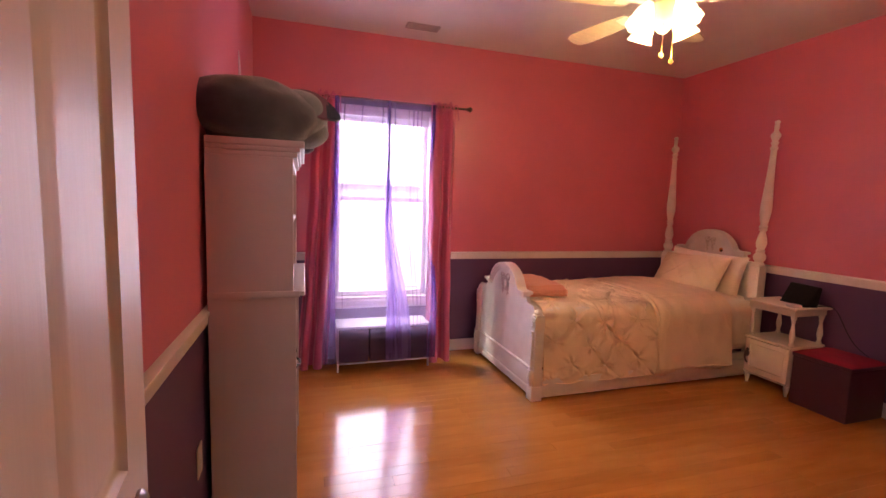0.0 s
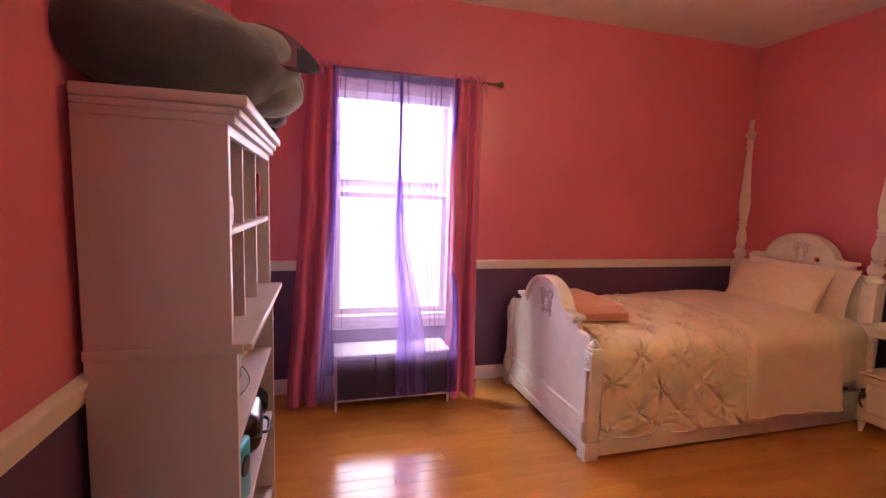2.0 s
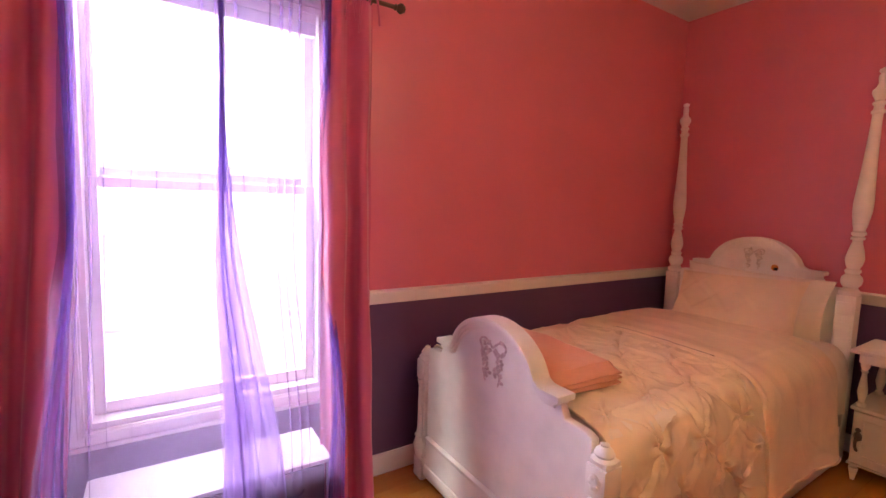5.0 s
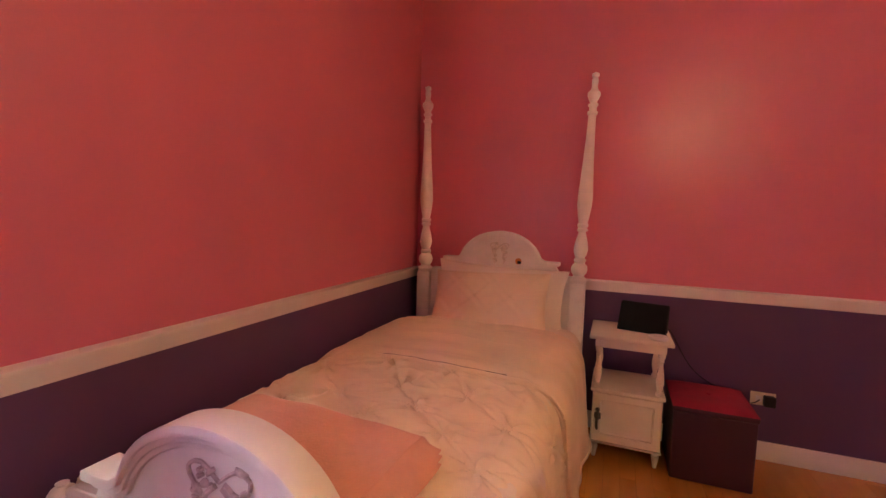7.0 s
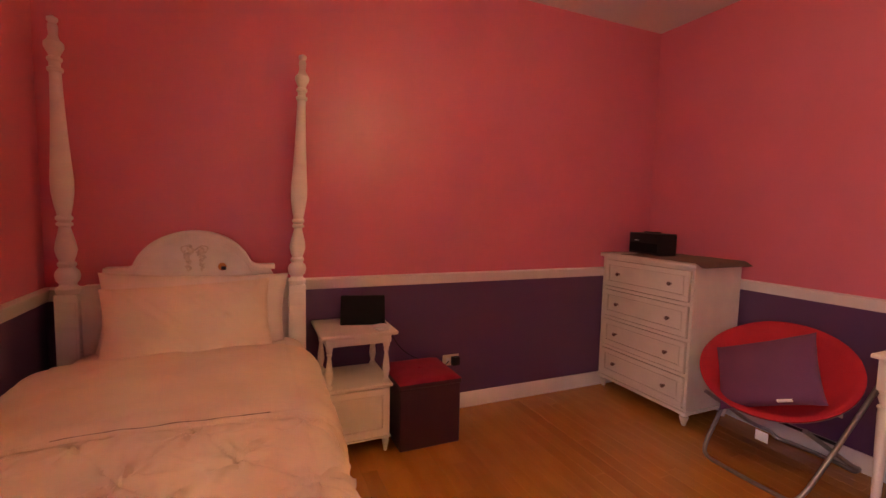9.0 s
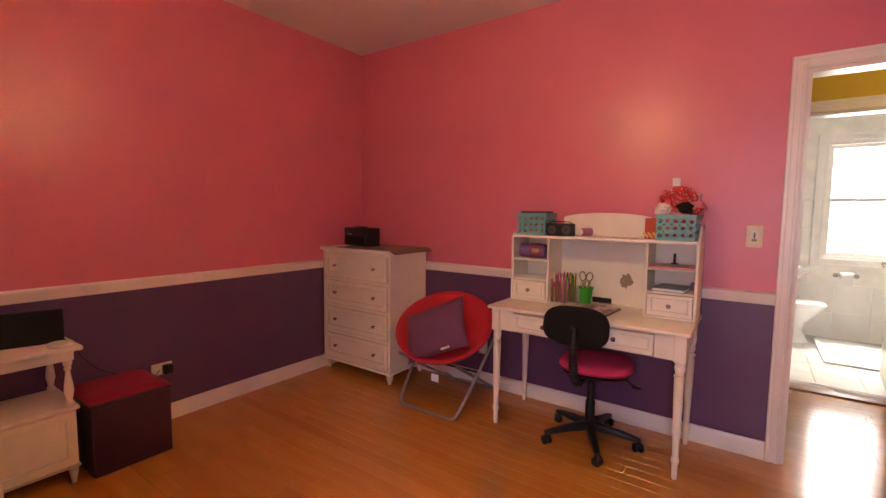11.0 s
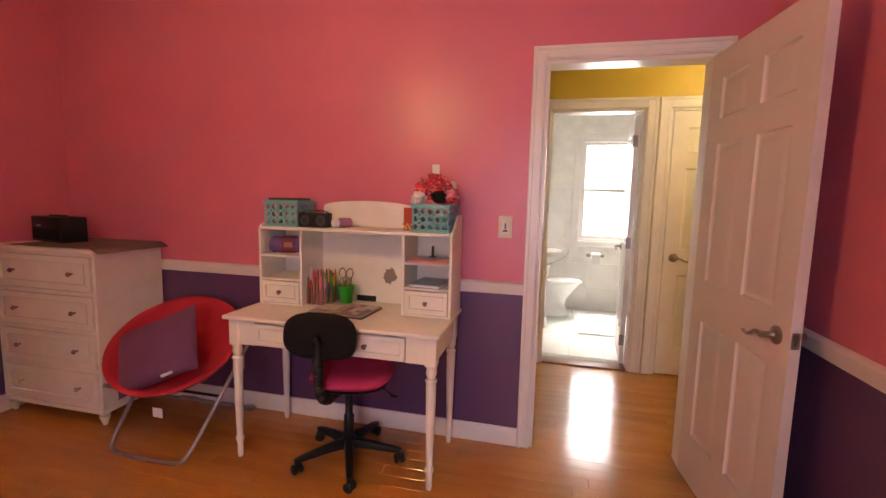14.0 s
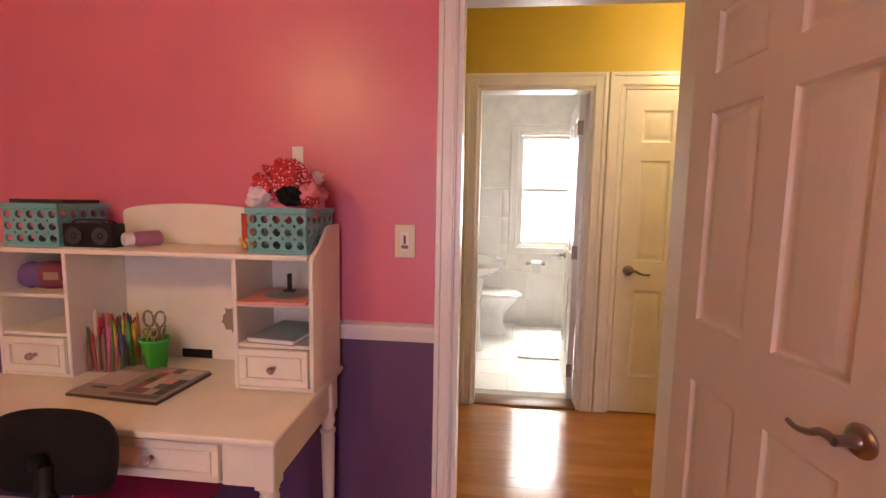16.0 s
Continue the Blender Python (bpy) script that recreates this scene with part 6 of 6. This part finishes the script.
# ---- storage rack under the window ----
rk = thing("storage_rack", (1.085, 3.62, 0), 0, label="low white rack with brown fabric bins under the window", category="storage rack")
bm = bmesh.new()
for x in (-0.365, 0.365):
    for y in (-0.115, 0.13):
        tube(bm, [(x, y, 0.0), (x, y, 0.352)], 0.0075, 10)
for y in (-0.115, 0.13):
    tube(bm, [(-0.365, y, 0.065), (0.365, y, 0.065)], 0.006, 8)
for x in (-0.365, 0.365):
    tube(bm, [(x, -0.115, 0.065), (x, 0.13, 0.065)], 0.006, 8)
part("frame", bm, RACK, rk)
part("top", bbox(-0.375, -0.125, 0.345, 0.375, 0.14, 0.362, 0.004), RACK, rk, "white top board")
for k in range(3):
    x = -0.24 + 0.24 * k
    b = part("bin", bbox(x - 0.114, -0.112, 0.073, x + 0.114, 0.12, 0.335, 0.006), BIN, rk, "dark brown fabric bin")
    bm = bmesh.new()
    tube(bm, smooth_path([(x - 0.035, -0.112, 0.26), (x - 0.02, -0.124, 0.25), (x + 0.02, -0.124, 0.25), (x + 0.035, -0.112, 0.26)], 4), 0.004, 6)
    part("handle", bm, BIN, b)

# ---- bookcase ----
bk = thing("bookcase", (0.118, 1.915, 0), 0, label="white two-part bookcase with six cubbies over open shelves", category="bookcase")
D, W = 0.325, 0.82
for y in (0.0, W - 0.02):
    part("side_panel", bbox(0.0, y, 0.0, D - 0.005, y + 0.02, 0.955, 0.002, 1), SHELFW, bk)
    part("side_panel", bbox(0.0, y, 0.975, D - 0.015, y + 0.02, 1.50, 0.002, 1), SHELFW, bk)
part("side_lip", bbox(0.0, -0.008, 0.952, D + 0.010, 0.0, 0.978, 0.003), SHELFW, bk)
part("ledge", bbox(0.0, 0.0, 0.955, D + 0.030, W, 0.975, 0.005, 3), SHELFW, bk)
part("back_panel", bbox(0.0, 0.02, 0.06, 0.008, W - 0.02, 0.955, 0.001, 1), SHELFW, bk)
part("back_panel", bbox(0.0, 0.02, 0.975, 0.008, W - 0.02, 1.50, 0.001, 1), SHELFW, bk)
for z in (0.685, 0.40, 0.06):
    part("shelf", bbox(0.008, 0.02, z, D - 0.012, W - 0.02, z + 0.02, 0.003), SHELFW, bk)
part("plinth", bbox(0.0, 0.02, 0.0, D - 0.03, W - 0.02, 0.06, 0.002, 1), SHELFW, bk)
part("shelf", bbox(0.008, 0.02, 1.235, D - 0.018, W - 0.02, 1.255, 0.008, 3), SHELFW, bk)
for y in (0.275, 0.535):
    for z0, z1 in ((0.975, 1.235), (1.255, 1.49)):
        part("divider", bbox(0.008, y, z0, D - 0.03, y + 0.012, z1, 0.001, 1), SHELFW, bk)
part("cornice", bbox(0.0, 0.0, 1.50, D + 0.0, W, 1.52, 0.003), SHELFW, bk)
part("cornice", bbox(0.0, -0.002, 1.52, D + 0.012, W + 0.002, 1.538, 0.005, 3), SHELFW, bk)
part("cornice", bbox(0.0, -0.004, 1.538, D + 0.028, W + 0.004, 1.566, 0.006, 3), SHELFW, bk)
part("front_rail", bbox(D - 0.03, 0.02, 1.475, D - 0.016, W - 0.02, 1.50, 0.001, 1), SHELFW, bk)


def book(at, size, color, rz=0, label="book", tilt=0, coil=False, bars=()):
    """A standing book: spine towards +x; size: depth, thickness, height."""
    d, t, h = size
    b = thing("book", label=label, category="book", group="books on the bookcase")
    b.matrix_world = pose(*at, tilt, 0, rz)
    c = plain("cover", color, 0.45)
    part("cover", bbox(-d / 2, -t / 2, 0, d / 2, -t / 2 + 0.002, h, 0.0006, 1), c, b)
    part("cover", bbox(-d / 2, t / 2 - 0.002, 0, d / 2, t / 2, h, 0.0006, 1), c, b)
    part("pages", bbox(-d / 2 + 0.003, -t / 2 + 0.002, 0.003, d / 2 - 0.003, t / 2 - 0.002, h - 0.003, 0.0005, 1), PAPER, b)
    if coil:
        bm = bmesh.new()
        for k in range(int(h / 0.013)):
            z = 0.008 + 0.013 * k
            tube(bm, [(d / 2 + (t / 2 + 0.001) * math.cos(a) * 0.9, (t / 2 + 0.001) * math.sin(a), z) for a in (-2.2, -1.5, -0.8, 0, 0.8, 1.5, 2.2)], 0.0012, 5)
        part("coil", bm, STEELG, b, "wire coil")
    else:
        sp = part("spine", bbox(d / 2 - 0.003, -t / 2, 0, d / 2, t / 2, h, 0.001, 1), c, b)
        for z0, z1, col in bars:
            part("title_bar", bbox(d / 2, -t / 2 + 0.003, z0 * h, d / 2 + 0.0006, t / 2 - 0.003, z1 * h, 0.0001, 1), plain("title", col, 0.5), sp)
    return b


zb = 0.705
kinds = [((0.20, 0.020, 0.19), (0.30, 0.03, 0.04), False), ((0.19, 0.028, 0.17), (0.42, 0.10, 0.04), False), ((0.20, 0.018, 0.21), (0.03, 0.03, 0.035), True), ((0.20, 0.022, 0.20), (0.62, 0.52, 0.30), True), ((0.19, 0.030, 0.18), (0.20, 0.13, 0.11), False), ((0.20, 0.024, 0.20), (0.36, 0.05, 0.08), False), ((0.19, 0.030, 0.19), (0.58, 0.17, 0.08), False), ((0.19, 0.026, 0.19), (0.02, 0.02, 0.022), False)]
y = 2.17
for k, (sz, col, coil) in enumerate(kinds):
    y += sz[1] / 2 + 0.002
    book((0.27, y, zb), sz, col, label="upright %s book on the bookcase's middle shelf" % ("coil-bound" if coil else "worn paperback"), coil=coil, bars=((0.2, 0.5, (0.6, 0.5, 0.4)), (0.7, 0.85, (0.5, 0.4, 0.35))))
    y += sz[1] / 2 + 0.002
bx_ = thing("box", (0.31, 2.59, zb), -12, label="white card box with orange edges and a barcode", category="box")
part("carton", bbox(-0.03, -0.065, 0, 0.03, 0.065, 0.215, 0.003), PAPER, bx_)
part("trim_print", bbox(-0.031, 0.055, 0.0, 0.031, 0.0665, 0.21, 0.001, 1), plain("orange print", (0.60, 0.28, 0.12)), bx_)
for k in range(9):
    part("barcode_bar", bbox(0.030, -0.05 + 0.006 * k, 0.025, 0.0307, -0.048 + 0.006 * k, 0.05, 0.0001, 1), BLACKP, bx_)
for k in range(4):
    part("print_bar", bbox(0.030, -0.05, 0.10 + 0.02 * k, 0.0307, 0.02 - 0.01 * (k % 2), 0.107 + 0.02 * k, 0.0001, 1), BLACKP, bx_)
book((0.30, 2.665, 1.255), (0.20, 0.030, 0.165), (0.45, 0.03, 0.03), label="red book standing in the upper cubby", bars=((0.08, 0.28, (0.65, 0.5, 0.45)), (0.36, 0.52, (0.05, 0.03, 0.03)), (0.6, 0.72, (0.65, 0.5, 0.45)), (0.78, 0.94, (0.05, 0.03, 0.03))))
bm = bmesh.new()
lathe(bm, [(0.0, 0), (0.036, 0), (0.040, 0.006), (0.042, 0.05), (0.039, 0.095), (0.036, 0.10), (0.0, 0.10)], 28)
cdl = solo("candle", bm, plain("pale pink wax", (0.78, 0.62, 0.60), 0.5), (0.37, 2.03, 1.255), label="pale pink candle in the upper cubby", category="candle")
cdl.scale = (1.1, 1.1, 0.78)
bm = bmesh.new()
blob(bm, (0, 0, 0.048), (0.048, 0.048, 0.048), 3)
solo("ball", bm, plain("dark blue rubber", (0.04, 0.05, 0.07), 0.4), (0.36, 2.00, 0.975), label="small dark blue ball in the lower cubby", category="ball")
hd = thing("headset", (0.26, 2.02, zb), 20, label="tangled red and silver headset on the middle shelf", category="headphones")
bm = bmesh.new()
for s in (-1, 1):
    lathe(bm, [(0, 0), (0.034, 0), (0.038, 0.012), (0.03, 0.03), (0, 0.032)], 20, m=Matrix.Translation((0, s * 0.05, 0.038)) @ Matrix.Rotation(radians(-90 * s), 4, "X"))
part("ear_cup", bm, plain("silver and red cup", (0.42, 0.18, 0.18), 0.35), hd)
bm = bmesh.new()
tube(bm, smooth_path([(0, -0.055, 0.06), (0.0, -0.045, 0.13), (0, 0, 0.155), (0, 0.045, 0.13), (0, 0.055, 0.06)], 6), 0.007, 8)
part("headband", bm, BLACKP, hd)
bm = bmesh.new()
tube(bm, smooth_path([(0.30, 2.06, 0.73), (0.34, 2.14, 0.712), (0.385, 2.22, 0.709), (0.40, 2.34, 0.709), (0.36, 2.47, 0.709), (0.30, 2.55, 0.709)], 8), 0.0018, 6)
solo("cable", bm, BLACKP, label="thin black cable trailing along the shelf", category="cable")
cs = thing("bag", (0.29, 2.50, 0.42), 5, label="glossy rounded black case with ridges on the low shelf", category="bag")
shell = bbox(-0.13, -0.17, 0, 0.13, 0.17, 0.155, 0.055, 6)
part("body", shell, BLACKG, cs)
bm = bmesh.new()
box(bm, -0.131, -0.171, 0.074, 0.133, 0.171, 0.082)
part("seam_band", bevel(bm, 0.003, 2), BLACKP, cs)
for k in range(4):
    bm = bmesh.new()
    tube(bm, smooth_path([(0.118, 0.045 + 0.026 * k, 0.060), (0.138, 0.045 + 0.026 * k, 0.085), (0.134, 0.045 + 0.026 * k, 0.115), (0.105, 0.045 + 0.026 * k, 0.142)], 4), 0.008, 8)
    part("ridge", bm, BLACKP, cs)
bm = bmesh.new()
tube(bm, smooth_path([(0.132, -0.12, 0.075), (0.150, -0.10, 0.070), (0.152, -0.02, 0.068), (0.132, 0.0, 0.075)], 5), 0.006, 8)
part("carry_handle", bm, BLACKP, cs)
cn = thing("game_case", (0.33, 2.13, 0.42), -10, label="turquoise console case leaning on the low shelf", category="case")
part("body", bbox(-0.09, -0.055, 0, 0.09, 0.055, 0.19, 0.012, 3), plain("turquoise plastic", (0.02, 0.33, 0.42), 0.4), cn)
bm = bmesh.new()
lathe(bm, [(0, 0), (0.03, 0), (0.03, 0.004), (0, 0.005)], 20, m=Matrix.Translation((0.090, 0.0, 0.12)) @ Matrix.Rotation(radians(90), 4, "Y"))
part("dial", bm, BLACKP, cn)
tray = thing("tray", (0.29, 2.33, 0.08), 0, label="navy flat box on the bottom shelf", category="box")
part("body", bbox(-0.12, -0.22, 0, 0.12, 0.22, 0.06, 0.006), plain("navy card", (0.02, 0.03, 0.09), 0.5), tray)

# ---- plush toys: plain shapes ----
def lump(bm, mi, at, size, sub=3, rough=0.0, seed=0, m=None):
    before = set(bm.faces)
    blob(bm, at, size, sub, rough, seed, m)
    for f in set(bm.faces) - before:
        f.material_index = mi


bm = bmesh.new()
m = Matrix.Rotation(radians(36), 4, "Z")
lump(bm, 0, (0, 0, 0.132), (0.295, 0.160, 0.132), 4, 0.10, 2, m)
lump(bm, 0, (-0.10, -0.02, 0.115), (0.15, 0.16, 0.115), 4, 0.10, 8, m)
lump(bm, 0, m @ Vector((-0.27, 0.06, 0.21)), (0.045, 0.035, 0.035), 2, 0.2, 3)
lump(bm, 1, (0.150, 0.135, 0.150), (0.140, 0.125, 0.118), 4, 0.05, 5)
lump(bm, 1, (0.185, 0.165, 0.090), (0.110, 0.105, 0.080), 4, 0.05, 6)
lump(bm, 1, (0.265, 0.215, 0.125), (0.030, 0.030, 0.035), 3, 0.1, 2)
lump(bm, 3, (0.272, 0.165, 0.175), (0.014, 0.014, 0.030), 3)
lump(bm, 0, (0.13, 0.28, 0.05), (0.10, 0.06, 0.05), 3, 0.1, 11)
before = set(bm.faces)
b2 = bmesh.new()


def ear(u, v):
    a = (2 * v - 1)
    w = 0.066 * math.sin(math.pi * min(1, u * 0.86 + 0.12)) ** 0.7
    return Vector((0.27 * u, a * w * 0.75, a * w * 0.75 + 0.02 * math.sin(u * 3) - 0.03 * u * u))


sheet(b2, ear, 24, 12, 0.016)
bmesh.ops.transform(b2, matrix=pose(0.08, 0.05, 0.195, 15, 3, 8), verts=b2.verts)
tmp = bpy.data.meshes.new("tmp")
b2.to_mesh(tmp)
b2.free()
bm.from_mesh(tmp)
bpy.data.meshes.remove(tmp)
for f in set(bm.faces) - before:
    f.material_index = 3 if f.calc_center_median().x > 0.285 else 2
solo("plush_toy", bm, [GREY, GREYL, EARP, NAVY], (0.285, 2.110, 1.566), label="large grey stuffed toy lying over the top of the bookcase", category="stuffed toy")
bm = bmesh.new()
lump(bm, 0, (0.02, -0.03, 0.10), (0.11, 0.12, 0.10), 3, 0.10, 7)
lump(bm, 0, (0.06, -0.07, 0.165), (0.085, 0.085, 0.105), 3, 0.06, 7)
lump(bm, 1, (0.105, -0.085, 0.170), (0.048, 0.060, 0.078), 3, 0.04, 4)
lump(bm, 3, (0.125, -0.050, 0.085), (0.036, 0.034, 0.042), 3, 0.08, 9)
lump(bm, 2, (0.105, -0.150, 0.085), (0.040, 0.075, 0.036), 3, 0.10, 12)
lump(bm, 0, (0.105, -0.135, 0.035), (0.045, 0.045, 0.034), 3, 0.15, 9)
solo("plush_toy", bm, [GREYB, CREAMPL, GREYL, NAVY], (0.37, 2.545, 1.566), label="blue-grey stuffed toy with a cream front on the bookcase", category="stuffed toy")
bm = bmesh.new()
lump(bm, 0, (0, 0, 0.050), (0.060, 0.050, 0.050), 3, 0.12, 5)
lump(bm, 0, (0.035, -0.045, 0.028), (0.036, 0.032, 0.028), 3, 0.12, 8)
lump(bm, 1, (0.045, 0.012, 0.062), (0.018, 0.020, 0.020), 2, 0.1, 4)
solo("plush_toy", bm, [DARKPL, GREYL], (0.405, 2.635, 1.566), label="small dark stuffed toy at the bookcase's corner", category="stuffed toy")

# ---- bathroom ----
tl = thing("toilet", (0.98, -2.98, 0), 0, label="white porcelain toilet with a closed lid", category="toilet")


def oval_loft(bm, rows, n=32):
    rs = []
    for cx, a, b, z in rows:
        rs.append([bm.verts.new((cx + a * math.cos(2 * math.pi * k / n), b * math.sin(2 * math.pi * k / n), z)) for k in range(n)])
    for A, B in zip(rs, rs[1:]):
        for k in range(n):
            bm.faces.new((A[k], A[(k + 1) % n], B[(k + 1) % n], B[k]))
    bm.faces.new(rs[0][::-1]), bm.faces.new(rs[-1])
    return bm


bm = bmesh.new()
oval_loft(bm, [(-0.01, 0.235, 0.125, 0.0), (-0.01, 0.225, 0.115, 0.03), (0.0, 0.19, 0.100, 0.12), (-0.01, 0.195, 0.115, 0.20), (-0.04, 0.235, 0.150, 0.28), (-0.06, 0.270, 0.178, 0.35), (-0.07, 0.287, 0.187, 0.39)])
part("bowl", bm, PORC, tl)
bm = bmesh.new()
oval_loft(bm, [(-0.075, 0.29, 0.190, 0.392), (-0.078, 0.297, 0.196, 0.402), (-0.075, 0.292, 0.192, 0.412)])
part("seat", bm, PORC, tl)
bm = bmesh.new()
oval_loft(bm, [(-0.070, 0.287, 0.188, 0.414), (-0.070, 0.290, 0.190, 0.424), (-0.06, 0.26, 0.170, 0.436)])
part("lid", bm, PORC, tl)
part("tank", bbox(0.18, -0.20, 0.38, 0.355, 0.20, 0.74, 0.02, 3), PORC, tl)
part("tank_lid", bbox(0.17, -0.21, 0.74, 0.362, 0.21, 0.775, 0.01, 3), PORC, tl)
bs = thing("basin", (1.08, -2.40, 0), 0, label="white porcelain pedestal washbasin on the tiled floor", category="washbasin")
bm = bmesh.new()
oval_loft(bm, [(0.0, 0.10, 0.09, 0.0), (0.0, 0.095, 0.085, 0.04), (0.0, 0.065, 0.06, 0.12), (0.0, 0.06, 0.055, 0.45), (0.0, 0.09, 0.08, 0.68)])
part("pedestal", bm, PORC, bs)
bm = bmesh.new()
oval_loft(bm, [(0.0, 0.10, 0.10, 0.68), (-0.01, 0.20, 0.20, 0.74), (-0.01, 0.262, 0.27, 0.79), (-0.01, 0.27, 0.28, 0.83), (-0.01, 0.265, 0.275, 0.84), (-0.02, 0.20, 0.21, 0.835), (-0.02, 0.15, 0.15, 0.78)])
part("bowl", bm, PORC, bs)
bm = bmesh.new()
tube(bm, smooth_path([(0.19, 0, 0.83), (0.19, 0, 0.92), (0.14, 0, 0.945), (0.08, 0, 0.92)], 5), 0.011, 10)
part("tap", bm, NICKEL, bs)
bm = bmesh.new()
sheet(bm, lambda u, v: Vector((0.05 + 0.63 * u, -3.17 + 0.96 * v, 0.010 + 0.006 * noise.noise(Vector((u * 20, v * 24, 0))) + 0.006 * min(1, 20 * min(u, 1 - u, v, 1 - v)))), 60, 80, -0.006)
solo("bath_mat", bm, RUG, (0, 0, 0), label="white fluffy bath mat on the tiled floor", category="mat")
tp = thing("toilet_roll_holder", (0.44, BY0 + 0.006, 0.69), 0, label="metal holder with a white paper roll under the window", category="toilet paper holder")
bm = bmesh.new()
for x in (-0.085, 0.085):
    lathe(bm, [(0.022, 0), (0.022, 0.006), (0.008, 0.012), (0.008, 0.06), (0.0, 0.062)], 14, m=Matrix.Translation((x, 0, 0)) @ Matrix.Rotation(radians(-90), 4, "X"))
tube(bm, [(-0.085, 0.055, 0), (0.085, 0.055, 0)], 0.006, 8)
part("bracket", bm, NICKEL, tp)
bm = bmesh.new()
lathe(bm, [(0.012, -0.05), (0.042, -0.05), (0.042, 0.05), (0.012, 0.05)], 24, m=Matrix.Translation((0, 0.055, 0)) @ Matrix.Rotation(radians(90), 4, "Y"))
box(bm, -0.05, 0.094, -0.10, 0.05, 0.0955, 0.0)
part("roll", bm, PAPER, tp)
tb = thing("bath_towel", (0.10, -2.90, 0.45), 0, label="white towel hanging beside the bathroom door", category="towel")
bm = bmesh.new()
sheet(bm, lambda u, v: Vector((0.02 * math.sin(u * 9) + 0.06 * v, -0.16 + 0.36 * u, 0.62 - 0.60 * v + 0.01 * math.sin(u * 7))), 30, 20, 0.012)
part("cloth", bm, RUG, tb)
bm = bmesh.new()
tube(bm, [(-0.86, -0.19, 0.62), (0.0, -0.19, 0.62), (0.0, 0.22, 0.62), (-0.86, 0.22, 0.62)], 0.009, 10)
part("rail", bm, NICKEL, tb)

# ---- floor boards and tiles ----
def plank_mesh(L, W):
    bm = bmesh.new()
    vs = box(bm, 0, 0, -0.012, L, W, 0.0)
    top = [e for e in bm.edges if all(abs(v.co.z) < 1e-6 for v in e.verts)]
    bmesh.ops.bevel(bm, geom=top, offset=0.0008, segments=1, affect="EDGES")
    me = bpy.data.meshes.new("plank")
    bm.to_mesh(me)
    bm.free()
    me.materials.append(PLANK)
    return me


PW = 0.0762
rng = random.Random(5)
lengths = [0.9, 1.25, 1.6, 2.0]
meshes = {L: plank_mesh(L - 0.001, PW - 0.0006) for L in lengths}
count = 0
rest = bmesh.new()


def loose_board(bm, x0, y0, x1, y1):
    box(bm, x0, y0, -0.012, x1, y1, 0.0)


y = HY1 - 0.02 + 0.0
rows_y = []
yy = HY0 - 0.05
while yy < Y1:
    rows_y.append(yy)
    yy += PW
for y in rows_y:
    inroom = y > HY1 - 0.001
    xa, xb = (X0, X1) if y >= Y0 - 0.02 else ((DX0 + 0.018, DX1 - 0.018) if inroom else (HX0, HX1))
    x = xa - rng.uniform(0, 0.8) if not (inroom and y < Y0 - 0.02) else xa - 1.4
    while x < xb:
        L = rng.choice(lengths)
        a, b = max(x, xa), min(x + L, xb)
        whole = a == x and b == x + L
        if b - a > 0.02:
            if whole and count < 290 and (y > Y0 or -0.6 < x < 1.2):
                o = bpy.data.objects.new("plank", meshes[L])
                scene.collection.objects.link(o)
                o.location = (x, y, 0)
                o.parent = floor
                count += 1
            else:
                loose_board(rest, a, y, b - 0.001, min(y + PW - 0.0006, Y1))
        x += L
me = bpy.data.meshes.new("planks")
rest.to_mesh(me)
rest.free()
me.materials.append(PLANK)
pr = new("planks", me)
pr.parent = floor
tagged(pr, kind="stuff")

bm = bmesh.new()
box(bm, 0, 0, -0.004, 0.302, 0.302, 0.0)
tile_me = bpy.data.meshes.new("tile")
bm.to_mesh(tile_me)
bm.free()
tile_me.materials.append(FTILE)
for i in range(7):
    for j in range(7):
        x, y = BRX0 + 0.02 + 0.305 * i, BY0 + 0.305 * j
        if y + 0.302 <= BY1 - 0.02 and x + 0.302 <= BRX1:
            o = new("tile", tile_me)
            o.location = (x, y, 0)
            o.parent = bfloor
bm = bmesh.new()
box(bm, 0, 0, 0, 0.302, 0.006, 0.302)
bevel(bm, 0.0015, 1)
wt = bpy.data.meshes.new("wall_tile")
bm.to_mesh(wt)
bm.free()
wt.materials.append(BTILE)
bsw, bew = bpy.data.objects["wall_bathroom_south"], bpy.data.objects["wall_bathroom_east"]
part("wall_tile", bbox(BRX0, BY0, 1.50, BWX0 - 0.09, BY0 + 0.010, 1.515, 0.002), BTILE, bsw, "tile cap")
part("wall_tile", bbox(BWX1 + 0.09, BY0, 1.50, BRX1, BY0 + 0.010, 1.515, 0.002), BTILE, bsw, "tile cap")
for i in range(7):
    for j in range(5):
        x, z = BRX0 + 0.06 + 0.305 * i, 0.304 * j - 0.02
        if x + 0.30 > BRX1:
            continue
        if j >= 2 and x < BWX1 + 0.09 and x + 0.302 > BWX0 - 0.09:
            if not (x + 0.302 > BWX1 + 0.1 and x > 0.5):
                continue
            part("wall_tile", bbox(BWX1 + 0.093, BY0, z, x + 0.302, BY0 + 0.006, z + 0.302, 0.001), BTILE, bsw)
            continue
        o = new("wall_tile", wt)
        o.location = (x, BY0, z)
        o.parent = bsw
for i in range(6):
    for j in range(5):
        o = new("wall_tile", wt)
        o.matrix_world = pose(BRX1, BY0 + 0.01 + 0.305 * i, 0.304 * j - 0.02, 0, 0, 90)
        o.parent = bew
